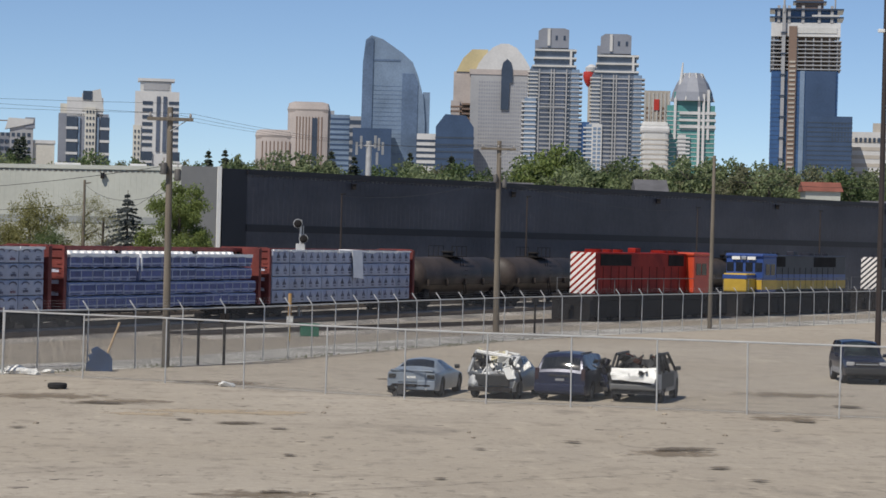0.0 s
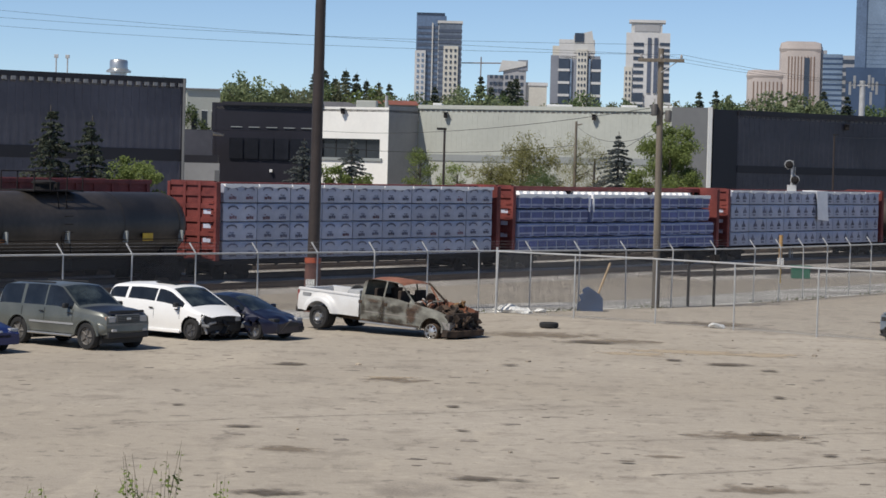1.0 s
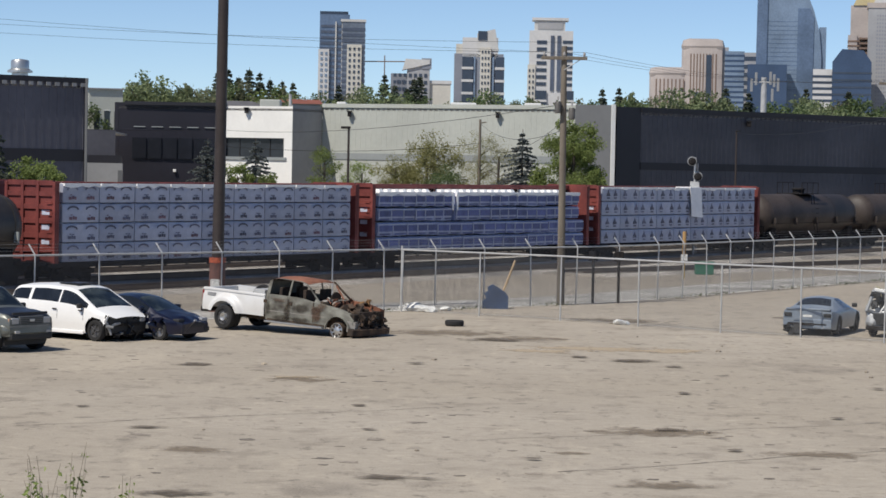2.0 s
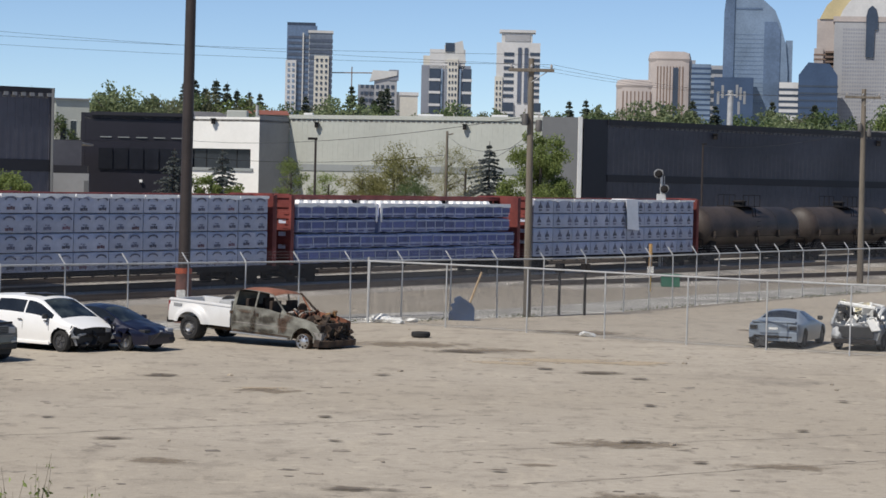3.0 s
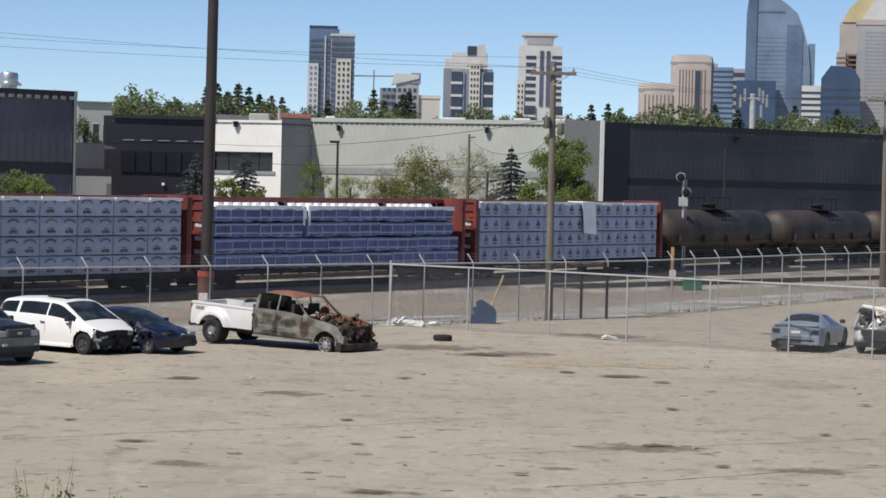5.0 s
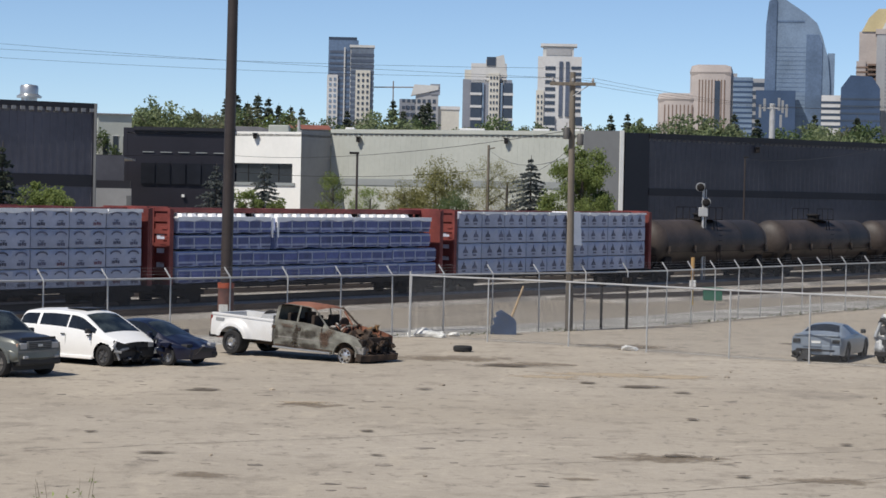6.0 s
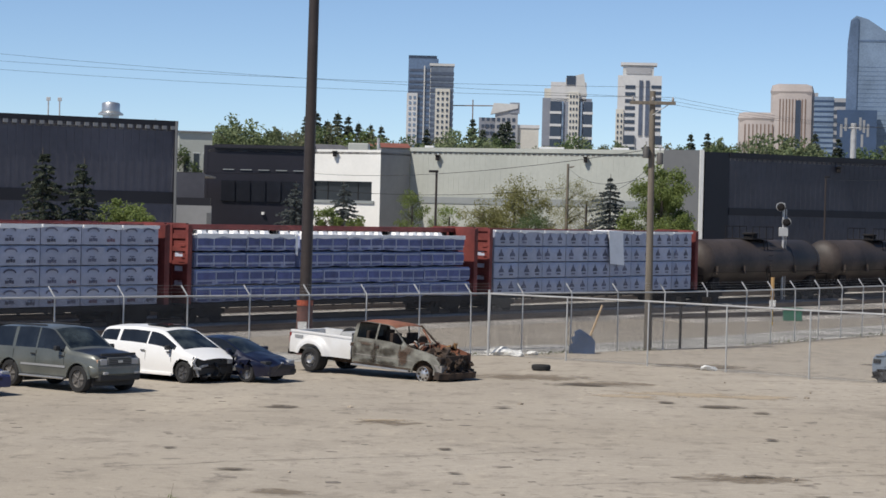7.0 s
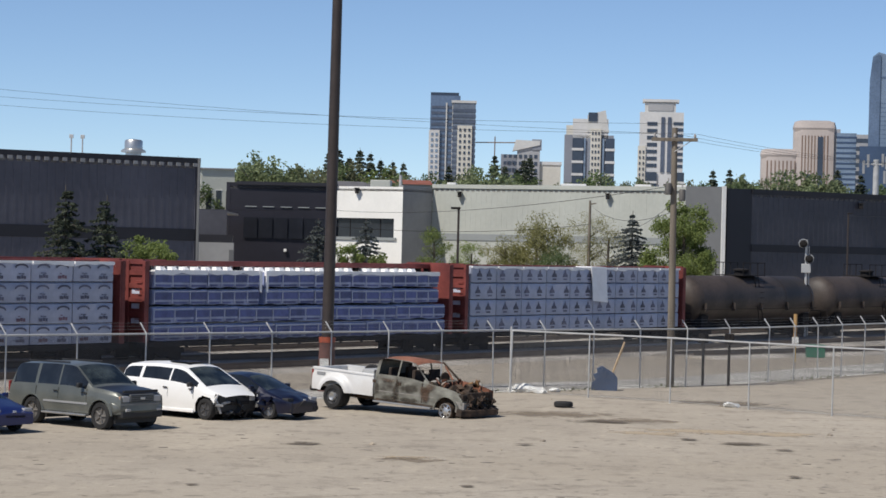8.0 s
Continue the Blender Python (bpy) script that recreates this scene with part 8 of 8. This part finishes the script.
def planting():
    rng = random.Random(3)
    # between the train and the sheds
    big = spruce(1, 8.4, 3.3, 0.15, L_SPRUCE, 28, 2.6)
    plant("spruce_tree", "dark green spruce tree beside the charcoal warehouse", big, -28.2, 125.0)
    plant("spruce_tree", "dark brownish spruce tree beside the charcoal warehouse", spruce(2, 7.9, 3.1, 0.16, L_SPRUCE, 24, 2.2), -26.5, 126.5)
    plant("bush", "bright green leafy bush beside the spruces", broadleaf(3, 6.0, 1.7, 15000, 0.11, 0.05, 80), -24.9, 130.0, category="bush")
    blue = spruce(4, 7.6, 3.7, 0.15, L_BLUESPRUCE, 24, 2.6)
    plant("spruce_tree", "blue-grey spruce tree in front of the white office", blue, -17.95, 185.0)
    plant("spruce_tree", "blue-grey spruce tree in front of the black office", blue, -21.4, 182.0, scale=0.99, turn=80)
    plant("bush", "yellow-green bush under the strip window", broadleaf(5, 5.4, 1.7, 8000, 0.12, 0.1), -19.3, 183.0, category="bush")
    plant("bush", "yellow-green bush under the strip window", broadleaf(6, 5.2, 1.5, 7000, 0.12, 0.1), -16.9, 182.5, category="bush", turn=40)
    thin = broadleaf(7, 7.0, 2.3, 6500, 0.09, 0.12, 70)
    plant("willow_tree", "thin yellow-green willow tree by the car park lamp", thin, -12.6, 186.0)
    plant("willow_tree", "thin yellow-green willow tree by the car park lamp", thin, -10.0, 187.0, scale=0.85, turn=120)
    shrub = broadleaf(8, 8.3, 2.7, 13000, 0.105, 0.08, 90)
    plant("shrub", "large olive-green budding shrub against the pale warehouse", shrub, -4.6, 187.0, mat=L_OLIVE, category="shrub")
    plant("shrub", "olive-green shrub against the pale warehouse", shrub, -6.9, 186.0, scale=0.78, turn=70, mat=L_OLIVE, category="shrub")
    plant("shrub", "olive-green shrub against the pale warehouse", shrub, -3.0, 184.0, scale=0.7, turn=160, mat=L_GREEN, category="shrub")
    bare = broadleaf(9, 8.6, 2.6, 6000, 0.07, 0.1, 90)
    plant("bare_tree", "almost leafless pale tree against the warehouse", bare, -0.6, 191.5, mat=L_OLIVE)
    plant("bare_tree", "almost leafless pale tree against the warehouse", bare, 0.9, 191.0, scale=0.9, turn=100, mat=L_OLIVE)
    plant("spruce_tree", "blue-grey spruce tree in front of the pale warehouse", spruce(10, 8.7, 3.7, 0.15, L_BLUESPRUCE, 26, 2.6), 2.75, 185.0)
    plant("poplar_tree", "leafy fresh green poplar tree by the grey bay", broadleaf(11, 9.4, 2.35, 30000, 0.115, 0.08, 130), 6.65, 181.0)
    # wooded ridge behind the sheds
    leafy = [broadleaf(20 + k, 13, 4.2, 3200, 0.34, 0.15, 60) for k in range(4)]
    firs = [spruce(30 + k, 14, 4.4, 0.34, L_SPRUCE, 24, 1.5) for k in range(2)]
    far_mats = (L_FAR, L_FAR, L_FAROLIVE, L_GREEN)

    def ridge(az, dist, top, conifer=False, mat=None):
        x, y = at_bearing(az, dist)
        z = hill(x, y)
        sc = max(0.25, (top - z) / (14 if conifer else 13))
        if conifer:
            plant("fir_tree", "dark conifer on the wooded ridge", firs[rng.randrange(2)], x, y, z - 0.2, sc, rng.uniform(0, 360), group="trees on the ridge")
        else:
            plant("ridge_tree", "green broadleaf tree on the wooded ridge", leafy[rng.randrange(4)], x, y, z - 0.2, sc, rng.uniform(0, 360), group="trees on the ridge", mat=mat or far_mats[rng.randrange(4)])

    az = -13.0
    while az < 20.0:
        top = (18.5 if az < 10 else 19.6 if az < 12.6 else 20.6) + 0.7 * math.sin(az * 1.7) + rng.uniform(-1.0, 0.9)
        if -8.6 < az < -7.7:
            top += 1.0
        ridge(az, rng.uniform(400, 500), top)
        if rng.random() < 0.55:
            ridge(az + 0.1, rng.uniform(380, 420), top - rng.uniform(1.5, 3.5))
        az += rng.uniform(0.16, 0.3)
    for a, tp in ((-6.5, 22.5), (-6.25, 23), (-6.0, 22), (-5.75, 23), (-5.5, 22.3), (-5.25, 21.4), (-4.95, 21.2), (-4.7, 20.8), (2.75, 20.8), (3.15, 21.6), (3.45, 20.5), (-1.65, 23.0), (-1.78, 22.2), (-1.95, 20.8), (-2.25, 20.6), (-2.5, 22.8), (-3.6, 20.6), (7.6, 21.8), (8.6, 20.8), (6.25, 20.6), (5.7, 21), (13.6, 19.5)):
        ridge(a, 440 + rng.uniform(-15, 15), tp + 0.3, True)
    for a, tp, mt in ((-8.3, 22.0, L_FAR), (-8.0, 21.0, L_FAR), (-7.6, 19.8, L_FAR), (-7.2, 19.8, L_FAR), (-5.1, 20.2, L_FRESH), (11.1, 23.2, L_FRESH), (10.8, 23.0, L_FRESH), (11.4, 22.6, L_GREEN), (11.7, 21.8, L_GREEN)):
        ridge(a, 400, tp - 1.6, False, mt)
    # far woods fill the rest of the slope
    pts = []
    for k in range(26000):
        a, d = rng.uniform(-14, 21), rng.uniform(430, 560)
        x, y = at_bearing(a, d)
        pts.append(Vector((x, y, hill(x, y) + max(0.5, (16.4 if a < 10 else 18.4) - hill(x, y)) * rng.uniform(0.2, 1.0) * (0.85 + 0.15 * math.sin(a * 9)))))
    tagged(new("woods", cards("woods", pts, 1.1, rng, L_FAR)), "dense green woods covering the far slope", "woods", kind="stuff")
    # weeds close to the camera
    for x, y, h, stalks in ((-7.4, 33, 1.15, 5), (-6.15, 33.3, 1.5, 8), (-5.95, 32.6, 1.3, 7), (-5.75, 33, 1.75, 7), (-5.05, 33.2, 1.2, 6), (-7.0, 33.5, 0.95, 5), (-7.9, 33, 1.0, 6)):
        w = thing("weed", "tall thin weed with small green leaves at the yard's edge", "weed", x, y, group="weeds at the yard edge")
        bm = bmesh.new()
        lv = []
        for k in range(stalks):
            p = Vector((rng.uniform(-.12, .12), rng.uniform(-.12, .12), 0))
            q = Vector((rng.uniform(-.28, .28), rng.uniform(-.2, .2), h * rng.uniform(0.6, 1.0)))
            rod(p, q, 0.007, 0.003, seg=4, bm=bm)
            for i in range(16):
                lv.append(p.lerp(q, rng.uniform(0.15, 0.92)) + Vector((rng.gauss(0, .035), rng.gauss(0, .035), 0)))
        part("stem", bm, M_TWIG, w, kind="stuff")
        part("leaf", cards("leaf", lv, 0.05, rng, L_FRESH), None, w, kind="stuff")
    # low growth along the foot of the fence
    pts = []
    for p, q in zip(FENCE_A, FENCE_A[1:7]):
        for k in range(260):
            u = rng.random()
            c = toward(p, q, u)
            dens = noise.noise(Vector((c[0] * 0.35, c[1] * 0.35, 0)))
            if dens > -0.1:
                pts.append(Vector((c[0] + rng.gauss(0, 0.25), c[1] + rng.gauss(0, 0.25), rng.uniform(0.0, 0.08 + 0.16 * max(0, dens)))))
    tagged(new("grass_tufts", cards("grass_tufts", pts, 0.07, rng, L_FAROLIVE)), "dry grass and low weeds along the fence foot", "grass", kind="stuff")


planting()


# ---- houses on the ridge ----
def house(az, dist, w, d, h, roof_h, wall_mat, roof_mat, label, z=None):
    x, y = at_bearing(az, dist)
    hs = thing("house", label, "house", x, y, hill(x, y) if z is None else z, -az + 8)
    part("wall", box(0, w, 0, d, -3, h), wall_mat, hs)
    part("roof", loft([[(-0.4, -0.4, h), (-0.4, d / 2, h + roof_h), (-0.4, d + 0.4, h)], [(w + 0.4, -0.4, h), (w + 0.4, d / 2, h + roof_h), (w + 0.4, d + 0.4, h)]]), roof_mat, hs)
    for k in range(3):
        wx = w * (0.15 + 0.3 * k)
        wi = part("window", box(wx, wx + w * 0.16, -0.06, 0.0, h * 0.4, h * 0.8), M_DARKGLASS, hs)
        part("frame", box(wx - 0.1, wx + w * 0.16 + 0.1, -0.09, -0.05, h * 0.8, h * 0.8 + 0.12), M_WHITE, wi)


R_RED = paint("red_shingles", (0.20, 0.07, 0.05), 0.85, 0, 0.2, 0.5, 6)
R_GREY = paint("grey_shingles", (0.10, 0.10, 0.11), 0.85, 0, 0.2, 0.5, 6)
house(17.1, 372, 5.4, 6, 14.3, 1.5, M_CREAM, R_RED, "cream house with a red shingle roof", 0)
house(13.1, 380, 4.6, 5, 13.9, 1.9, C_DARK, R_GREY, "dark gabled house among the ridge trees", 0)
house(18.5, 380, 5.0, 5, 12.6, 0.6, M_STRIPE, R_GREY, "pale grey flat-topped house", 0)
house(9.3, 385, 9.0, 6, 13.6, 1.4, C_PALE, R_GREY, "pale house with a grey roof behind the warehouse", 0)
house(-6.3, 395, 7.0, 6, 14.8, 1.2, M_CREAM, R_GREY, "pale house with a grey roof behind the warehouse", 0)
house(-4.9, 392, 6.0, 6, 15.6, 0.8, M_STRIPE, R_RED, "low house with a dull red roof", 0)
house(-9.55, 390, 5.5, 6, 17.2, 0.3, M_CREAM, R_GREY, "pale flat-roofed house seen between the warehouses", 0)


# ---- phone mast ----
def phone_mast():
    x, y = at_bearing(6.6, 300)
    t = thing("phone_mast", "thick pale grey phone mast with panel antennas", "phone mast", x, y)
    part("shaft", rod((0, 0, 0), (0, 0, 17.6), 0.42, 0.36, seg=14), M_GALV, t, smooth=60)
    part("headframe", rod((-1.6, -0.3, 17.0), (1.7, -0.3, 17.0), 0.08), M_GALV, t)
    for dx, z in ((-1.6, 16.6), (-1.05, 17.4), (0.75, 17.5), (1.2, 17.2), (1.7, 16.7), (1.0, 15.4)):
        part("antenna", box(dx - 0.15, dx + 0.15, -0.6, -0.35, z - 0.8, z + 0.8, bevel=0.04), M_GREYWALL, t)


phone_mast()


# ---- small things on the ground ----
M_TARP = paint("faded_blue_plastic", (0.035, 0.06, 0.12), 0.6, 0, 0.2, 2, 10)
M_GREENBOX = paint("green_fibreglass", (0.02, 0.16, 0.09), 0.5, 0, 0.1, 2, 10)


M_OIL = stain_material("oil_soaked_dirt", (0.075, 0.062, 0.05), (0.16, 0.135, 0.11), 0.8)
M_BROWN = stain_material("brown_worn_dirt", (0.17, 0.135, 0.10), (0.26, 0.215, 0.165), 0.6)
M_SANDSOFT = stain_material("pale_sand_spread", (0.42, 0.335, 0.235), (0.47, 0.40, 0.30), 0.75)
M_DAMP = paint("dark_worn_dirt", (0.20, 0.17, 0.135), 0.9, 0, 0.3, 0.8, 7, col2=(0.29, 0.25, 0.20))
M_SAND = paint("pale_sand", (0.39, 0.33, 0.255), 0.95, 0, 0.15, 0.6, 7)
LIFT = itertools.count(1)


def stain(x, y, rx, ry, mat, name, label):
    """A soft-rimmed film on the dirt, one unit across before it is stretched to size."""
    bm = bmesh.new()
    bm.faces.new(ring(bm, [(math.cos(2 * math.pi * i / 24) * 1.25, math.sin(2 * math.pi * i / 24) * 1.25, 0) for i in range(24)]))
    solid(name, bm, mat, label, "stain", m=pose(x, y, 0.004 + 0.0012 * next(LIFT)) @ Matrix.Diagonal((rx * 1.25, ry * 0.7, 1, 1)))


for q in ((3.66, 74.77, 2.0, 1.89), (1.84, 73.36, 1.06, 1.37), (5.77, 74.41, 1.27, 1.64), (-4.99, 62.61, 0.74, 0.83)):
    stain(*q, M_SANDSOFT, "sand_patch", "pale sandy patch spread on the yard dirt")
for q in ((-5.72, 46.33, 0.76, 0.82), (-4.79, 61.98, 1.02, 1.14), (3.76, 51.13, 1.36, 1.33), (6.8, 47.64, 0.99, 0.96), (1.78, 47.03, 0.38, 0.56), (4.97, 89.02, 1.95, 2.01), (-1.44, 80.43, 2.11, 2.47), (1.4, 78.58, 1.51, 1.57), (22.49, 74.98, 1.42, 2.21), (15.55, 61.93, 1.29, 1.66), (11.98, 92.44, 0.7, 1.82), (26.4, 87.0, 2.15, 2.65), (3.35, 42.5, 0.93, 0.92)):
    stain(*q, M_BROWN, "dirt_patch", "darker worn brown patch in the yard dirt")
for q in ((-8.01, 65.82, 0.52, 0.92), (-9.16, 53.99, 0.2, 0.37), (-7.05, 49.92, 0.4, 0.42), (-2.88, 55.44, 0.18, 0.39), (-2.37, 50.39, 0.19, 0.32), (-1.63, 42.68, 0.92, 0.54), (-5.17, 39.97, 0.66, 0.61), (4.36, 70.14, 0.71, 1.04), (5.46, 68.22, 0.43, 0.59), (2.81, 71.2, 0.27, 0.64), (4.06, 51.52, 0.37, 0.56), (5.11, 60.13, 0.22, 0.46), (5.13, 47.91, 0.23, 0.39), (0.28, 77.48, 1.11, 1.02), (8.17, 54.66, 0.21, 0.38), (-1.92, 67.54, 0.29, 0.58), (0.98, 45.79, 0.22, 0.27), (16.05, 62.98, 0.92, 1.2), (15.89, 54.93, 0.37, 0.53), (26.57, 80.72, 0.58, 1.14), (10.41, 62.41, 0.28, 0.5), (13.45, 64.86, 0.23, 0.54), (15.71, 57.87, 0.36, 0.58), (22.75, 73.65, 0.4, 0.95)):
    stain(*q, M_OIL, "oil_stain", "dark oil stain soaked into the yard dirt")


def scattered_spots():
    """Many small dark drips and scuffs, too many to count, and a few long seams in the old paving."""
    rng = random.Random(77)
    bm = bmesh.new()
    for k in range(200):
        d = rng.uniform(42, 88)
        x = rng.uniform(-0.24, 0.30) * d
        s = rng.uniform(0.03, 0.11) * (1.9 if rng.random() < 0.12 else 1)
        n = 9
        pts = []
        for i in range(n):
            a = 2 * math.pi * i / n
            q = s * rng.uniform(0.55, 1.25)
            pts.append((x + math.cos(a) * q * 1.25, d + math.sin(a) * q))
        loft([[(px, py, 0.002) for px, py in pts], [(px, py, 0.007) for px, py in pts]], bm)
    tagged(new("oil_drips", mesh_from("oil_drips", bm, M_DAMPDARK)), "small dark drips and scuffs scattered over the yard", "stain", kind="stuff")
    for ax, ay, bx, by in ((0.0, 49.0, 14.5, 57.0), (1.5, 44.0, 11.5, 51.0), (-9.5, 50.0, -1.0, 55.5), (-13.0, 62.0, -4.0, 66.5)):
        bm = bmesh.new()
        a, b = Vector((ax, ay)), Vector((bx, by))
        side = Vector((-(b - a).y, (b - a).x)).normalized()
        n = 40
        rows = []
        for i in range(n + 1):
            c = a.lerp(b, i / n) + side * (0.18 * noise.noise(Vector((i * 0.21, ax, 0))) + 0.07 * noise.noise(Vector((i * 0.9, ay, 3))))
            w = 0.010 + 0.022 * abs(noise.noise(Vector((i * 0.5, ax, 7))))
            rows.append([bm.verts.new((*(c - side * w), 0.008)), bm.verts.new((*(c + side * w), 0.008))])
        for r0, r1 in zip(rows, rows[1:]):
            bm.faces.new((r0[0], r1[0], r1[1], r0[1]))
        solid("paving_seam", bm, M_DAMPDARK, "long thin dark seam in the worn paving", "seam")


M_DAMPDARK = paint("dark_scuffed_dirt", (0.125, 0.108, 0.09), 0.9, 0, 0.3, 1.5, 9, col2=(0.22, 0.19, 0.155))
scattered_spots()


def gravel_strip():
    """Pale grey gravel between the railway fence and the track."""
    bm = bmesh.new()
    rows = []
    for i, (x, y) in enumerate(FENCE_A):
        p, q = FENCE_A[max(0, i - 1)], FENCE_A[min(len(FENCE_A) - 1, i + 1)]
        d = Vector((q[0] - p[0], q[1] - p[1])).normalized()
        n = Vector((-d.y, d.x))
        rows.append([bm.verts.new((x + n.x * o, y + n.y * o, 0.005)) for o in (0.1, 4.5)])
    for a, b in zip(rows, rows[1:]):
        bm.faces.new((a[0], b[0], b[1], a[1]))
    ob = new("gravel_strip", mesh_from("gravel_strip", bm, paint("pale_grey_gravel", (0.36, 0.345, 0.315), 0.95, 0, 0.22, 0.35, 6, bump=0.03, col2=(0.47, 0.455, 0.42))))
    tagged(ob, "pale grey gravel strip behind the railway fence", "gravel", kind="structure")


gravel_strip()


def clutter():
    t = thing("upturned_cart", "faded blue plastic cart tipped against the fence with a wooden shaft", "cart", 0.55, 95.2)
    part("tub", extrude_xz([(-0.62, 0), (-0.6, 0.3), (-0.46, 0.42), (-0.55, 0.62), (-0.38, 0.7), (-0.42, 0.86), (-0.2, 0.98), (0.28, 0.68), (0.42, 0.5), (0.42, 0)], -0.25, 0.25), M_TARP, t)
    part("shaft", rod((0.22, 0, 0.7), (0.68, 0.1, 1.95), 0.045, seg=8), M_TAN, t, "pale wooden shaft")
    t = thing("loose_tyre", "old black tyre lying on the dirt", "tyre", -1.03, 84.2)
    part("tread", turned_on([(0.02, 0.2), (0.02, 0.3), (0.06, 0.34), (0.17, 0.34), (0.21, 0.3), (0.21, 0.2)], 24, axis="z", caps=False), M_RUBBER, t, smooth=40)
    part("sidewall", turned_on([(0.19, 0.12), (0.2, 0.3)], 24, axis="z", caps=False), M_RUBBER, t)
    for k, (x, y, s) in enumerate(((-2.6, 92.6, 0.34), (-2.1, 92.2, 0.25), (-3.0, 93.0, 0.26), (-1.5, 93.2, 0.18), (5.04, 86.9, 0.2))):
        rng = random.Random(k)
        bm = bmesh.new()
        bmesh.ops.create_icosphere(bm, subdivisions=2, radius=s)
        for v in bm.verts:
            n = noise.noise_vector(v.co * 6 + Vector((k, 0, 0)))
            v.co = Vector((v.co.x * 1.4 + n.x * s * 0.6, v.co.y + n.y * s * 0.6, max(0.0, v.co.z * 0.55 + n.z * s * 0.4 + s * 0.3)))
        t = solid("litter", bm, M_WHITE, "crumpled white plastic litter by the fence corner", "litter", m=pose(x, y, 0))
    t = thing("equipment_box", "green fibreglass equipment box beside the track", "box", 12.1, 131.0)
    part("case", box(-0.5, 0.5, -0.4, 0.4, 0, 0.62, bevel=0.04), M_GREENBOX, t)
    part("lid", box(-0.54, 0.54, -0.44, 0.44, 0.6, 0.7, bevel=0.03), M_GREENBOX, t)
    t = thing("marker_post", "yellow marker post with a white base sign beside the track", "marker post", 10.48, 125.0)
    part("post", rod((0, 0, 0), (0, 0, 2.5), 0.06, seg=8), M_YELLOW, t)
    part("sleeve", rod((0, 0, 1.3), (0, 0, 2.5), 0.10, seg=10), paint("orange_yellow", (0.38, 0.23, 0.09), 0.7), t)
    part("sign", box(-0.17, 0.17, -0.16, -0.1, 0.95, 1.3, bevel=0.01), M_WHITE, t)
    for x, y in ((5.2, 97.6), (4.1, 97.3), (26.2, 138.0)):
        t = thing("switch_stand", "dark steel post standing beside the railway fence", "post", x + 0.5, y + 3.2)
        part("post", rod((0, 0, 0), (0, 0, 2.2), 0.06), M_DARK, t)
        part("target", box(-0.2, 0.2, -0.03, 0.03, 1.8, 2.2, bevel=0.02), M_DARK, t)
    rng = random.Random(8)
    for k in range(26):
        x, y = rng.uniform(-9, 24), rng.uniform(46, 90)
        bm = bmesh.new()
        bmesh.ops.create_icosphere(bm, subdivisions=1, radius=rng.uniform(0.03, 0.09))
        for v in bm.verts:
            v.co.z = max(0, v.co.z * 0.6 + 0.02)
            v.co.x *= rng.uniform(0.8, 1.6)
        solid("stone", bm, M_DAMP if k % 3 else M_SAND, "small loose stone lying on the dirt", "stone", group="loose stones", m=pose(x, y, 0))


clutter()


def motions():
    """The loaded train rolls steadily to the left along its track."""
    for wagon, s in TRAIN:
        walk(wagon, [(t, Matrix.Translation(on_track(s - 4.36 * t, 1.5)) @ pose(0, 0, 0, 0, 0, TRACK_TURN)) for t in (0.0, 2.0, 4.0, 6.0, 8.0)])


motions()
